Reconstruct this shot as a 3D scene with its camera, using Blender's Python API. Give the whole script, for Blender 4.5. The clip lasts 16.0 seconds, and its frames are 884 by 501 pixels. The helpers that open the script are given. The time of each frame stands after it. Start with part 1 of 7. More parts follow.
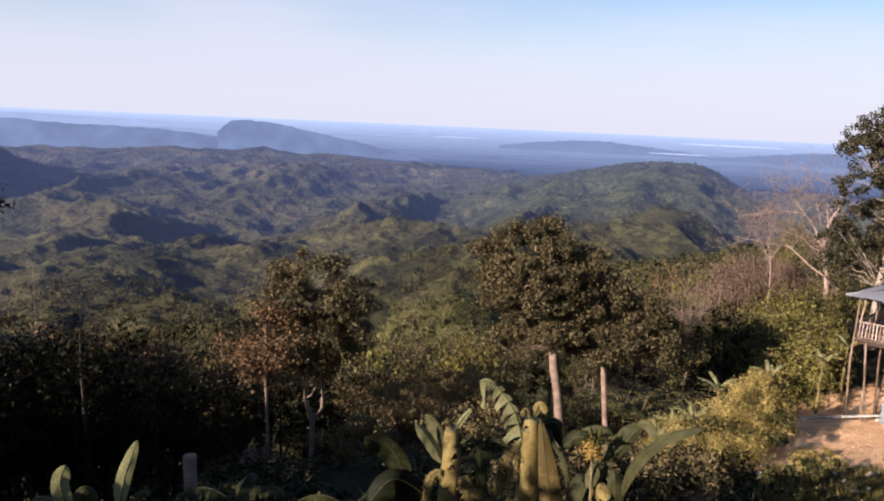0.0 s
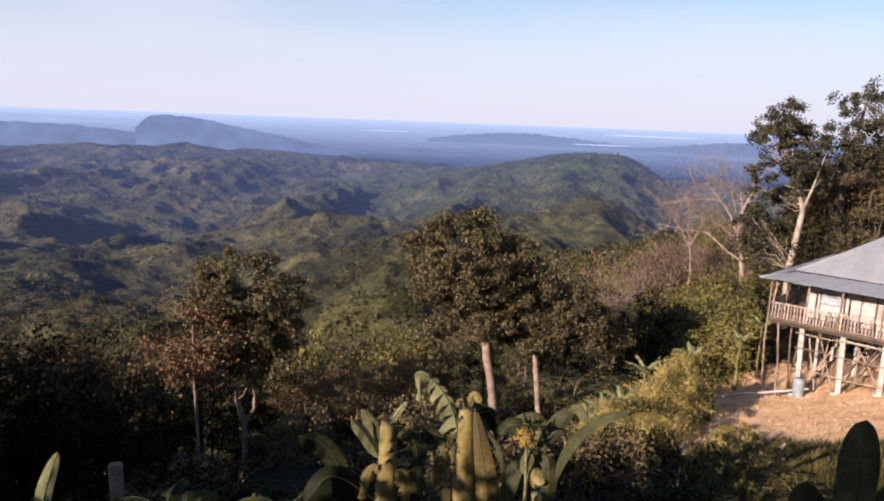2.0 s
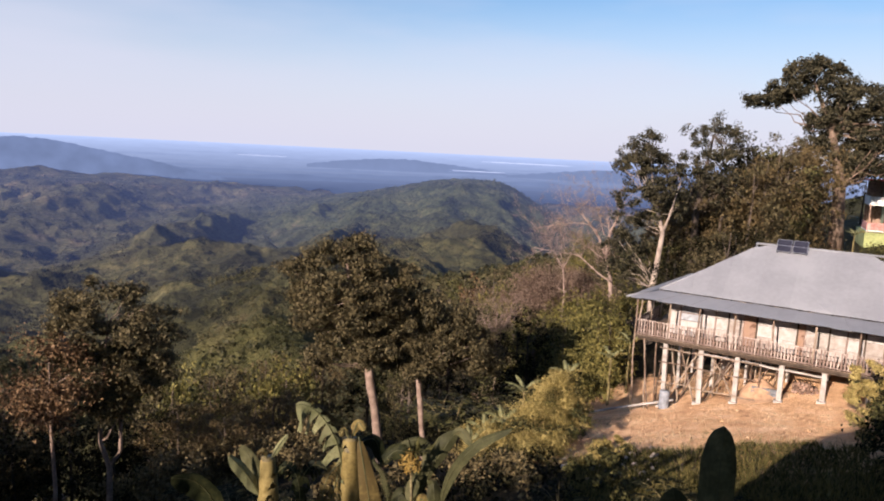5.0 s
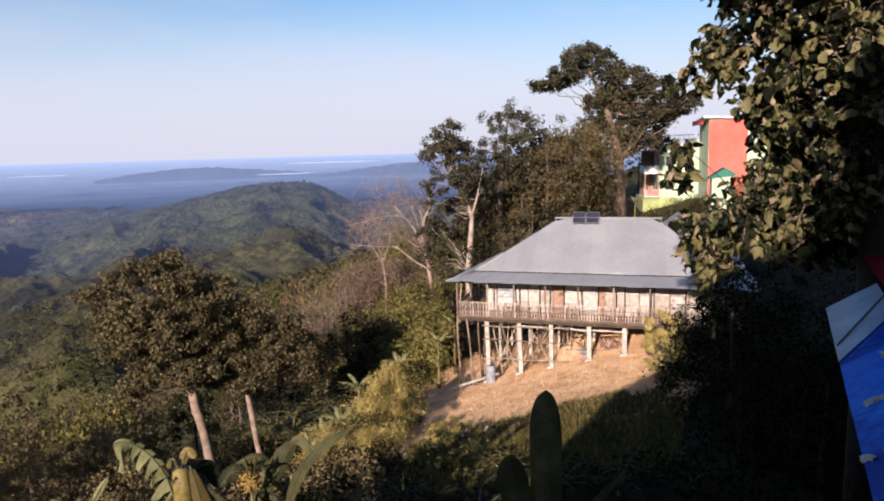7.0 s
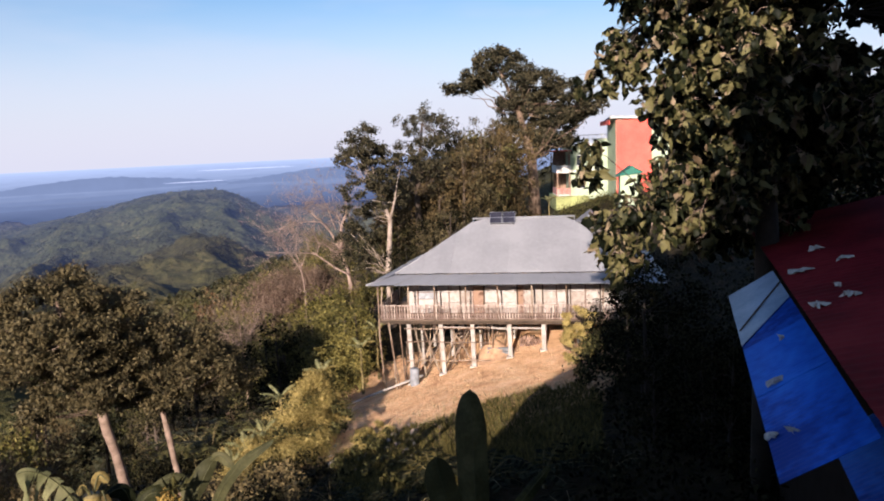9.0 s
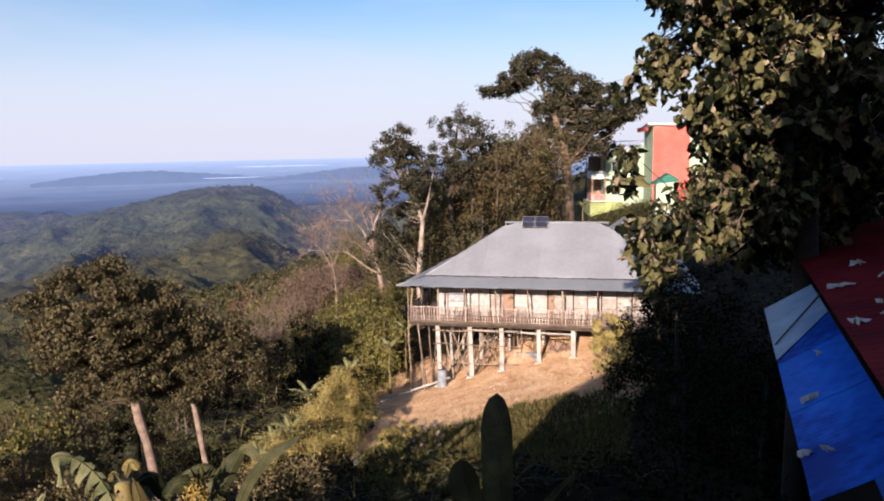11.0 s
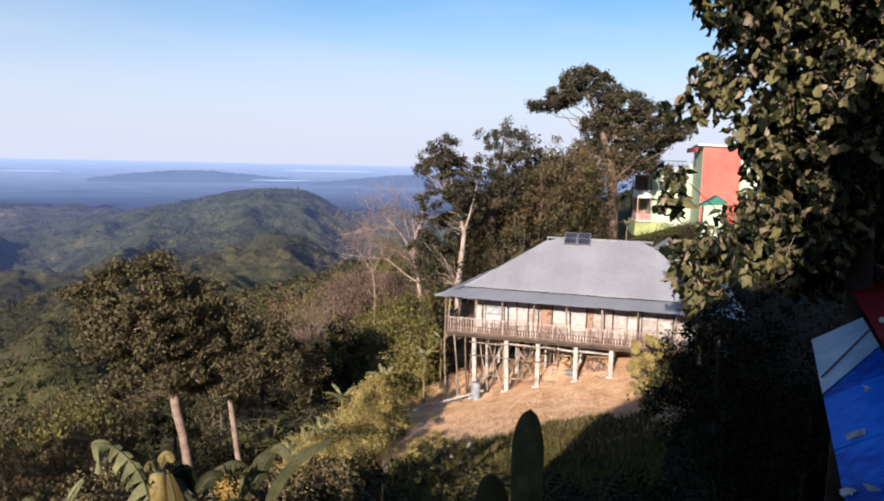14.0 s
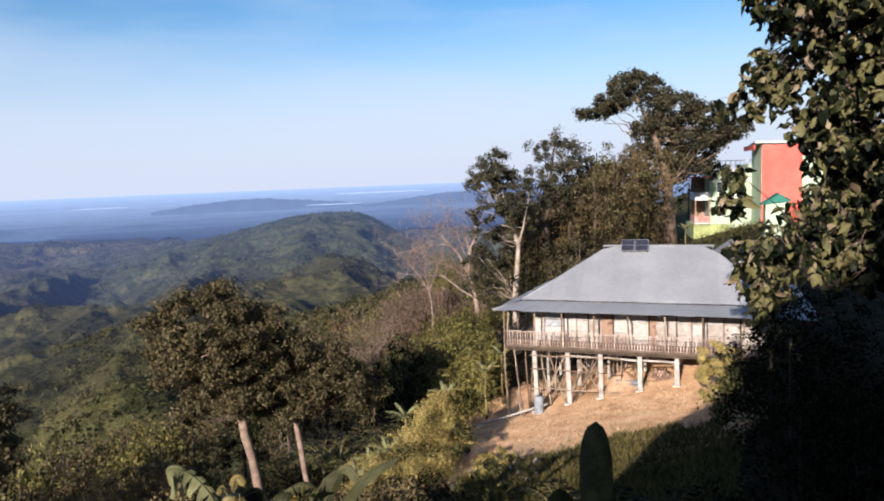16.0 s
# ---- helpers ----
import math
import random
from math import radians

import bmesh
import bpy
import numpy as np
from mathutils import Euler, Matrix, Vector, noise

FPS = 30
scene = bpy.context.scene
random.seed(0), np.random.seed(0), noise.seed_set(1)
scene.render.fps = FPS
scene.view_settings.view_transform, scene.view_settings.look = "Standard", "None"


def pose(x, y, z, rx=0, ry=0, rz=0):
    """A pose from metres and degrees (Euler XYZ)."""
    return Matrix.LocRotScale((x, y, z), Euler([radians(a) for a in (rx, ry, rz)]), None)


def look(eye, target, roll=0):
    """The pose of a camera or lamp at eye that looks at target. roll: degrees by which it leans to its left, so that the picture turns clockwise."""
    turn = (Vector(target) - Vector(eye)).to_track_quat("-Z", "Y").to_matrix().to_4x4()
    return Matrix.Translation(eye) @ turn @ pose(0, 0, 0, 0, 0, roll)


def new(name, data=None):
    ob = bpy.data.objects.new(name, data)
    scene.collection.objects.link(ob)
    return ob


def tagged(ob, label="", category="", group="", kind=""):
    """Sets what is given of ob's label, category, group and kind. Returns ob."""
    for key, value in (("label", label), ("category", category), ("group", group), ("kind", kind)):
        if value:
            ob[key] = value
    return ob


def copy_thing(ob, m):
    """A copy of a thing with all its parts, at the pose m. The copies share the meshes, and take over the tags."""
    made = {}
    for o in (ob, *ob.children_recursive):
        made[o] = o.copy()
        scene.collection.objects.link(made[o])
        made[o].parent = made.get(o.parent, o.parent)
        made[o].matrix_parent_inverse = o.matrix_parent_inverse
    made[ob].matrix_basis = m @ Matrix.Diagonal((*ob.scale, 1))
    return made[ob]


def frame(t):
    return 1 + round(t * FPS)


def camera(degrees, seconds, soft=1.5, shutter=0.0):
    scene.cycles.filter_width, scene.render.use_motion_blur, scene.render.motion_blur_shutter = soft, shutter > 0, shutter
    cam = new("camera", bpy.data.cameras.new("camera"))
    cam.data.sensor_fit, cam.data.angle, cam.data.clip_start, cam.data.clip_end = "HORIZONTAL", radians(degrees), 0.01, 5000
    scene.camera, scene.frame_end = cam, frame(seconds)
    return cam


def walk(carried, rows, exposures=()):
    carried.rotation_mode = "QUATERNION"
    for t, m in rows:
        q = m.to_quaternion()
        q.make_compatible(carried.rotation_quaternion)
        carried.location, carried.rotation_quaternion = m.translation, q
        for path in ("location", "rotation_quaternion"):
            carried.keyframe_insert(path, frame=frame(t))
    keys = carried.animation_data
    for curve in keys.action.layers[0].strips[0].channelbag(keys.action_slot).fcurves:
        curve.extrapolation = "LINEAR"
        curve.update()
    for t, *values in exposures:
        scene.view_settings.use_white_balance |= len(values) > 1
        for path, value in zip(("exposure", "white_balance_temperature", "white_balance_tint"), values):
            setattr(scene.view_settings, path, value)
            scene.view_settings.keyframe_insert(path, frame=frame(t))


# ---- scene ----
EYE = Vector((0.0, 0.0, 12.0))

# seconds, turn to the left, tilt up, roll
TURNS = (
    (0, 0.29, -10.50, 2.57), (0.5, -1.47, -10.07, 2.58), (1, -3.13, -11.21, 2.18), (1.5, -4.21, -10.89, 2.41),
    (2, -5.49, -10.81, 2.16), (2.5, -7.13, -10.66, 2.22), (3, -8.65, -9.62, 3.20), (3.2, -9.62, -9.17, 3.85),
    (5.3, -17.03, -8.17, 2.71), (5.5, -18.55, -8.17, 2.77), (6, -22.58, -8.27, 1.94), (6.5, -26.01, -8.38, 0.37),
    (7, -30.34, -8.36, -1.54), (7.5, -33.48, -8.58, -2.61), (8, -35.88, -8.73, -2.50), (8.5, -36.89, -8.48, -2.60),
    (9, -37.06, -8.35, -2.64), (11.5, -33.67, -8.24, -1.04), (12, -33.18, -8.60, -1.01), (12.5, -32.88, -8.79, -0.68),
    (13, -32.86, -8.56, -0.47), (13.5, -32.43, -7.94, 0.26), (14, -31.09, -7.19, 1.28), (14.5, -28.83, -7.44, 0.06),
    (15, -27.51, -6.95, -0.58), (15.5, -27.81, -6.07, -0.95), (16, -26.56, -5.87, -2.24),
)


def turned(yaw, pitch, roll):
    a, b = radians(yaw), radians(pitch)
    way = Vector((-math.sin(a) * math.cos(b), math.cos(a) * math.cos(b), math.sin(b)))
    return look(EYE, EYE + way, roll)


cam = camera(64.95, 16.0, soft=2.0)
walk(cam, [(t, turned(a, b, c)) for t, a, b, c in TURNS], [(0, 1.22, 6400, 17), (2.8, 1.18, 6400, 17), (5.5, 1.08, 6380, 18), (7.2, 1.10, 6350, 17), (9.2, 1.16, 6320, 17), (12.5, 1.18, 6250, 16), (16, 1.12, 5900, 10)])

# ---- world and sun ----
SUN_AZ, SUN_EL = -130.0, 20.0        # bearing from +y to the right, height
world = bpy.data.worlds.new("world")
scene.world = world
world.use_nodes = True
wn, wl = world.node_tree.nodes, world.node_tree.links
wn.clear()
sky = wn.new("ShaderNodeTexSky")
sky.sky_type, sky.sun_disc = "NISHITA", False
sky.sun_elevation, sky.sun_rotation = radians(SUN_EL), radians(SUN_AZ)
sky.altitude, sky.air_density, sky.dust_density, sky.ozone_density = 300, 1.0, 0.6, 1.6
geo = wn.new("ShaderNodeTexCoord")
stretch = wn.new("ShaderNodeMapping")
stretch.inputs["Scale"].default_value = (1.2, 1.2, 5.0)
wisps = wn.new("ShaderNodeTexNoise")
wisps.inputs["Scale"].default_value, wisps.inputs["Detail"].default_value = 1.6, 4.0
ramp = wn.new("ShaderNodeMapRange")
ramp.inputs["From Min"].default_value, ramp.inputs["From Max"].default_value = 0.45, 0.72
ramp.inputs["To Max"].default_value = 0.55
blend = wn.new("ShaderNodeMix")
blend.data_type = "RGBA"
blend.inputs["B"].default_value = (5.6, 5.9, 6.6, 1)
split = wn.new("ShaderNodeSeparateXYZ")
low = wn.new("ShaderNodeMapRange")
low.interpolation_type = "SMOOTHERSTEP"
low.inputs["From Min"].default_value, low.inputs["From Max"].default_value = -0.02, 0.30
low.inputs["To Min"].default_value, low.inputs["To Max"].default_value = 0.95, 0.0
haze = wn.new("ShaderNodeMix")
haze.data_type = "RGBA"
haze.inputs["B"].default_value = (5.4, 5.6, 6.5, 1)
back = wn.new("ShaderNodeBackground")
back.inputs["Strength"].default_value = 0.062
wout = wn.new("ShaderNodeOutputWorld")
wl.new(geo.outputs["Generated"], stretch.inputs["Vector"])
wl.new(stretch.outputs["Vector"], wisps.inputs["Vector"])
wl.new(wisps.outputs["Fac"], ramp.inputs["Value"])
wl.new(ramp.outputs["Result"], blend.inputs["Factor"])
deeper = wn.new("ShaderNodeHueSaturation")
deeper.inputs["Saturation"].default_value = 1.35
wl.new(sky.outputs["Color"], deeper.inputs["Color"])
wl.new(deeper.outputs["Color"], blend.inputs["A"])
wl.new(geo.outputs["Generated"], split.inputs["Vector"])
wl.new(split.outputs["Z"], low.inputs["Value"])
wl.new(low.outputs["Result"], haze.inputs["Factor"])
wl.new(blend.outputs["Result"], haze.inputs["A"])
wl.new(haze.outputs["Result"], back.inputs["Color"])
wl.new(back.outputs["Background"], wout.inputs["Surface"])

sun = new("sun", bpy.data.lights.new("sun", "SUN"))
sun.data.energy, sun.data.angle, sun.data.color = 5.0, radians(0.5), (1.0, 0.87, 0.71)
sa, se = radians(SUN_AZ), radians(SUN_EL)
to_sun = Vector((math.sin(sa) * math.cos(se), math.cos(sa) * math.cos(se), math.sin(se)))
sun.matrix_world = look(to_sun * 100, (0, 0, 0))

# ---- materials ----


def material(name, base, dark=None, light=None, scale=2.0, fine=30.0, rough=0.85, bump=0.3, metal=0.0, depth=0.02, per_piece=0.0, island=0.0,
             through_light=0.0, specular=0.3):
    """A surface with broad stains, fine grain and relief. base, dark, light: colours; scale, fine: noise per metre."""
    m = bpy.data.materials.new(name)
    m.use_nodes = True
    n, l = m.node_tree.nodes, m.node_tree.links
    b = n["Principled BSDF"]
    b.inputs["Roughness"].default_value, b.inputs["Metallic"].default_value = rough, metal
    b.inputs["Specular IOR Level"].default_value = specular
    dark = dark or [c * 0.6 for c in base]
    light = light or [min(1, c * 1.35) for c in base]
    where = n.new("ShaderNodeTexCoord")
    broad = n.new("ShaderNodeTexNoise")
    broad.inputs["Scale"].default_value, broad.inputs["Detail"].default_value = scale, 5
    grain = n.new("ShaderNodeTexNoise")
    grain.inputs["Scale"].default_value, grain.inputs["Detail"].default_value = fine, 3
    tone = n.new("ShaderNodeValToRGB")
    tone.color_ramp.elements[0].position, tone.color_ramp.elements[1].position = 0.3, 0.7
    tone.color_ramp.elements[0].color, tone.color_ramp.elements[1].color = (*dark, 1), (*light, 1)
    mid = tone.color_ramp.elements.new(0.5)
    mid.color = (*base, 1)
    add = n.new("ShaderNodeMath")
    add.operation = "MULTIPLY_ADD"
    add.inputs[1].default_value, add.inputs[2].default_value = 0.45, -0.22
    add2 = n.new("ShaderNodeMath")
    add2.operation = "ADD"
    l.new(where.outputs["Object"], broad.inputs["Vector"])
    l.new(where.outputs["Object"], grain.inputs["Vector"])
    l.new(grain.outputs["Fac"], add.inputs[0])
    l.new(broad.outputs["Fac"], add2.inputs[0])
    l.new(add.outputs[0], add2.inputs[1])
    value = add2.outputs[0]
    if per_piece or island:
        info = n.new("ShaderNodeNewGeometry") if island else n.new("ShaderNodeObjectInfo")
        vary = n.new("ShaderNodeMath")
        vary.operation = "MULTIPLY_ADD"
        amount = island or per_piece
        vary.inputs[1].default_value, vary.inputs[2].default_value = amount, -amount / 2
        l.new(info.outputs["Random Per Island" if island else "Random"], vary.inputs[0])
        more = n.new("ShaderNodeMath")
        more.operation = "ADD"
        l.new(value, more.inputs[0])
        l.new(vary.outputs[0], more.inputs[1])
        value = more.outputs[0]
    l.new(value, tone.inputs["Fac"])
    l.new(tone.outputs["Color"], b.inputs["Base Color"])
    if bump:
        relief = n.new("ShaderNodeBump")
        relief.inputs["Strength"].default_value, relief.inputs["Distance"].default_value = bump, depth
        l.new(grain.outputs["Fac"], relief.inputs["Height"])
        l.new(relief.outputs["Normal"], b.inputs["Normal"])
    if through_light:
        b.inputs["Transmission Weight"].default_value = 0.0
        leafy = n.new("ShaderNodeBsdfTranslucent")
        l.new(tone.outputs["Color"], leafy.inputs["Color"])
        both = n.new("ShaderNodeMixShader")
        both.inputs["Fac"].default_value = through_light
        l.new(b.outputs["BSDF"], both.inputs[1])
        l.new(leafy.outputs["BSDF"], both.inputs[2])
        l.new(both.outputs["Shader"], n["Material Output"].inputs["Surface"])
    return m


def foliage(name, base, dark, light, island=0.9, rough=0.55, scale=0.35, gloss=0.12):
    return material(name, base, dark, light, scale=scale, fine=9.0, rough=rough, bump=0.0, island=island, through_light=0.25, specular=gloss)


# ---- mesh helpers ----


def mesh_of(name, verts, faces, mats=(), smooth=False):
    me = bpy.data.meshes.new(name)
    me.from_pydata([tuple(v) for v in verts], [], [tuple(f) for f in faces])
    for m in mats:
        me.materials.append(m)
    if smooth:
        me.polygons.foreach_set("use_smooth", [True] * len(me.polygons))
    me.update()
    return me


def fast_mesh(name, verts, faces, mat, smooth=False):
    """verts (n, 3), faces (m, k) as arrays."""
    verts, faces = np.asarray(verts, np.float32), np.asarray(faces, np.int32)
    me = bpy.data.meshes.new(name)
    k = faces.shape[1]
    me.vertices.add(len(verts))
    me.vertices.foreach_set("co", verts.ravel())
    me.loops.add(faces.size)
    me.loops.foreach_set("vertex_index", faces.ravel())
    me.polygons.add(len(faces))
    me.polygons.foreach_set("loop_start", np.arange(len(faces), dtype=np.int32) * k)
    me.polygons.foreach_set("loop_total", np.full(len(faces), k, np.int32))
    if smooth:
        me.polygons.foreach_set("use_smooth", np.ones(len(faces), bool))
    me.materials.append(mat)
    me.update(calc_edges=True)
    return me


def thing(name, label, category, m=None, group="", kind=""):
    ob = tagged(new(name), label, category, group, kind)
    ob.empty_display_size = 0.2
    if m is not None:
        ob.matrix_world = m
    return ob


def part(name, data, mat, parent, label=""):
    """Links a bmesh or a mesh as one object under a thing or a part."""
    if isinstance(data, bmesh.types.BMesh):
        me = bpy.data.meshes.new(name)
        data.to_mesh(me)
        data.free()
    else:
        me = data
    if mat is not None and not me.materials:
        me.materials.append(mat)
    ob = new(name, me)
    ob.parent = parent
    if label:
        ob["label"] = label
    return ob


def box(x0, x1, y0, y1, z0, z1, bevel=0.0, bm=None):
    """A box, its edges bevelled."""
    own = bm is None
    bm = bmesh.new() if own else bm
    c = bmesh.ops.create_cube(bm, size=1.0)["verts"]
    bmesh.ops.scale(bm, vec=(x1 - x0, y1 - y0, z1 - z0), verts=c)
    bmesh.ops.translate(bm, vec=((x0 + x1) / 2, (y0 + y1) / 2, (z0 + z1) / 2), verts=c)
    if bevel:
        bmesh.ops.bevel(bm, geom=list({e for v in c for e in v.link_edges}), offset=bevel, segments=1, affect="EDGES")
    return bm


def tube(points, radii, sides=8, close=True):
    """Vertices and quads of a tube along points, as lists."""
    verts, faces = [], []
    pts = [Vector(p) for p in points]
    side = None
    for i, p in enumerate(pts):
        way = (pts[min(i + 1, len(pts) - 1)] - pts[max(i - 1, 0)]).normalized()
        if side is None:
            side = way.orthogonal().normalized()
        side = (side - way * side.dot(way)).normalized()
        other = way.cross(side)
        for k in range(sides):
            a = 2 * math.pi * k / sides
            verts.append(p + (side * math.cos(a) + other * math.sin(a)) * radii[i])
    for i in range(len(pts) - 1):
        for k in range(sides):
            q = (k + 1) % sides
            faces.append((i * sides + k, i * sides + q, (i + 1) * sides + q, (i + 1) * sides + k))
    if close:
        faces.append(tuple(range(sides))[::-1])
        faces.append(tuple((len(pts) - 1) * sides + k for k in range(sides)))
    return verts, faces


def tube_mesh(name, runs, mat, sides=8):
    """Several tubes joined to one mesh; runs of (points, radii)."""
    verts, faces = [], []
    for points, radii in runs:
        v, f = tube(points, radii, sides)
        faces += [tuple(i + len(verts) for i in g) for g in f]
        verts += v
    return mesh_of(name, verts, faces, (mat,), smooth=True)


def bent(a, b, rng, steps=5, wander=0.06, sag=0.0):
    """A slightly crooked line from a to b."""
    a, b = Vector(a), Vector(b)
    size = (b - a).length
    out = []
    for i in range(steps + 1):
        k = i / steps
        p = a.lerp(b, k)
        if 0 < i < steps:
            p += Vector(rng.normal(0, wander * size, 3)) * 0.5
        p.z -= sag * size * math.sin(math.pi * k)
        out.append(p)
    return out


def spline(points, n):
    """A smooth line through the points, n + 1 places."""
    p = [points[0] * 2 - points[1]] + list(points) + [points[-1] * 2 - points[-2]]
    out = []
    for q in range(n + 1):
        u = q / n * (len(points) - 1)
        i = min(int(u), len(points) - 2)
        t = u - i
        a, b, c, d = p[i], p[i + 1], p[i + 2], p[i + 3]
        out.append(0.5 * (2 * b + (c - a) * t + (2 * a - 5 * b + 4 * c - d) * t * t + (3 * b - 3 * c + d - a) * t**3))
    return out


def bearing(az, d, z=0.0):
    a = radians(az)
    return Vector((d * math.sin(a), d * math.cos(a), z))


# ---- noise and ground height ----


def hash2(ix, iy, seed):
    h = (ix.astype(np.int64) * 374761393 + iy.astype(np.int64) * 668265263 + seed * 974634777) & 0x7FFFFFFF
    h = ((h ^ (h >> 13)) * 1274126177) & 0x7FFFFFFF
    return ((h ^ (h >> 16)) & 0xFFFF) / 65535.0


def wavy(x, y, seed=0):
    """Smooth noise from 0 to 1 with a cell of 1."""
    ix, iy = np.floor(x), np.floor(y)
    fx, fy = x - ix, y - iy
    fx, fy = fx * fx * fx * (fx * (fx * 6 - 15) + 10), fy * fy * fy * (fy * (fy * 6 - 15) + 10)
    a, b = hash2(ix, iy, seed), hash2(ix + 1, iy, seed)
    c, d = hash2(ix, iy + 1, seed), hash2(ix + 1, iy + 1, seed)
    return (a * (1 - fx) + b * fx) * (1 - fy) + (c * (1 - fx) + d * fx) * fy


def layers(x, y, cell, octaves, seed=0, ridged=False):
    out, amp, total = 0.0, 1.0, 0.0
    for o in range(octaves):
        k = wavy(x / cell * 2**o + 17.3 * o, y / cell * 2**o - 9.1 * o, seed + o)
        out = out + amp * (1 - np.abs(2 * k - 1) if ridged else k)
        total, amp = total + amp, amp * 0.5
    return out / total


def step(a, b, x):
    t = np.clip((x - a) / (b - a), 0, 1)
    return t * t * (3 - 2 * t)


def height(x, y):
    """Height of the ground: a crest that runs past the house, its flank, and wooded hills below."""
    x, y = np.asarray(x, float), np.asarray(y, float)
    r, az = np.hypot(x, y), np.degrees(np.arctan2(x, y))
    along = 0.839 * x + 0.545 * (y + 3)
    w = -0.545 * x + 0.839 * (y + 3)
    crest = 5.0 - 2.3 * np.exp(-(((along - 34) / 18) ** 2)) + 2.2 * step(45, 85, along) + 6 * step(85, 200, along)
    wp = np.clip(w, 0, None)
    bend = np.clip(wp, 0, 42)
    fall = 0.12 * bend + 0.0055 * bend**2 + 0.60 * np.clip(wp - 42, 0, None) + 0.02 * np.clip(-w, 0, 60) + 0.4 * np.clip(-w - 60, 0, 300)
    fall = np.where(along > 60, fall * (1 - 0.45 * step(60, 110, along) * (1 - step(60, 160, wp))), fall)
    near = crest - fall + (layers(x, y, 6, 3, 3) - 0.5) * 0.5 * step(4, 12, r)
    p, q = 0.97 * x - 0.24 * y, 0.24 * x + 0.97 * y                          # spurs run away down the valley
    bent_p = p + 110 * (layers(x, y, 420, 2, 61) - 0.5) + 34 * (layers(x, y, 110, 2, 67) - 0.5)
    ridges = layers(bent_p, q / 2.1, 250, 3, 21, ridged=True)
    small = layers(bent_p + 30 * (wavy(x / 60, y / 60, 71) - 0.5), q / 1.6, 78, 4, 41, ridged=True)
    bushy = layers(x, y, 19, 3, 49)
    swell = layers(x, y, 520, 3, 87)
    hills = -180 + (70 * ridges**1.3 + 29 * (small - 0.5) + 9 * (bushy - 0.5) + 46 * (swell - 0.35)) * (1 - 0.45 * step(1500, 2300, r))
    # the long green hill on the right: its crest climbs, then breaks off to the plain
    crest_el = np.interp(az, (-6, 2.5, 9.3, 14.5, 17, 19.8, 21, 22.8, 26), (-6.2, -5.0, -3.75, -2.6, -2.35, -2.42, -3.0, -4.1, -5.5))
    crest_z = 12 + 1650 * np.tan(np.radians(crest_el)) + (small - 0.75) * 34 * step(60, 260, np.abs(r - 1650)) + 22 * (ridges - 0.6) * step(60, 260, np.abs(r - 1650)) + 9 * (bushy - 0.5)
    back = np.where(r < 1650, (1650 - r) / 620, (r - 1650) / 240)
    on_hill = np.exp(-back**2) * step(-8, 4, az) * (1 - step(23, 28, az))
    hills = hills + on_hill * np.clip(crest_z - hills, -30, 120)
    # a wooded hump before it
    hills = hills + 34 * np.exp(-(((az - 17.5) / 4.5) ** 2) - ((r - 820) / 110) ** 2)
    hills = hills - 30 * step(1, 9, az) * step(2000, 2500, r)
    hills = hills + 44 * np.exp(-(((az + 14) / 12) ** 2) - ((r - 2330) / 330) ** 2) + 26 * np.exp(-(((az + 34) / 12) ** 2) - ((r - 2300) / 400) ** 2)
    # a high spur added beyond the left edge, out of view, to shade the valley
    sx, sy = x + 880, y - 1060
    hills = hills + 150 * np.exp(-(((0.97 * sx - 0.24 * sy) / 95) ** 2) - (((0.24 * sx + 0.97 * sy) / 210) ** 2))
    hills = hills + 25 * np.exp(-(((az - 14) / 9) ** 2) - ((r - 520) / 160) ** 2)
    z = np.maximum(near, -400)
    mix = step(90, 330, wp - 0.15 * np.clip(along, 0, 400))
    soft = np.log1p(np.exp(np.clip((near - hills) / 9.0, -30, 30))) * 9.0
    z = np.where(w > 25, (1 - mix) * near + mix * (hills + np.clip(soft, 0, 60) * (1 - mix)), near)
    # a side spur behind the bare tree, and a green knoll below the two tall trees
    spur = 12 + 135 * np.tan(np.radians(np.interp(az, (5, 12, 18, 22, 26, 30), (-16.5, -12.4, -11.4, -10.2, -9.2, -8.8))))
    z = z + np.exp(-(((r - 135) / 30) ** 2)) * step(4, 11, az) * (1 - step(28, 33, az)) * np.clip(spur - z, 0, 14)
    knoll = 12 + 205 * np.tan(np.radians(np.interp(az, (-9, -4, 1, 4, 8), (-17.5, -15.0, -13.6, -14.2, -16.5)))) + 5 * (small - 0.7)
    z = z + np.exp(-(((r - 205) / 44) ** 2)) * step(-10, -4, az) * (1 - step(4, 9, az)) * np.clip(knoll - z, 0, 45)
    far = 12 + r * np.tan(np.radians(-3.6 + 3.2 * step(2500, 4900, r) ** 0.7))
    return z * (1 - step(2350, 2900, r)) + far * step(2350, 2900, r)


def ground_at(x, y):
    return float(height(np.array([x]), np.array([y]))[0])

# ---- surfaces ----


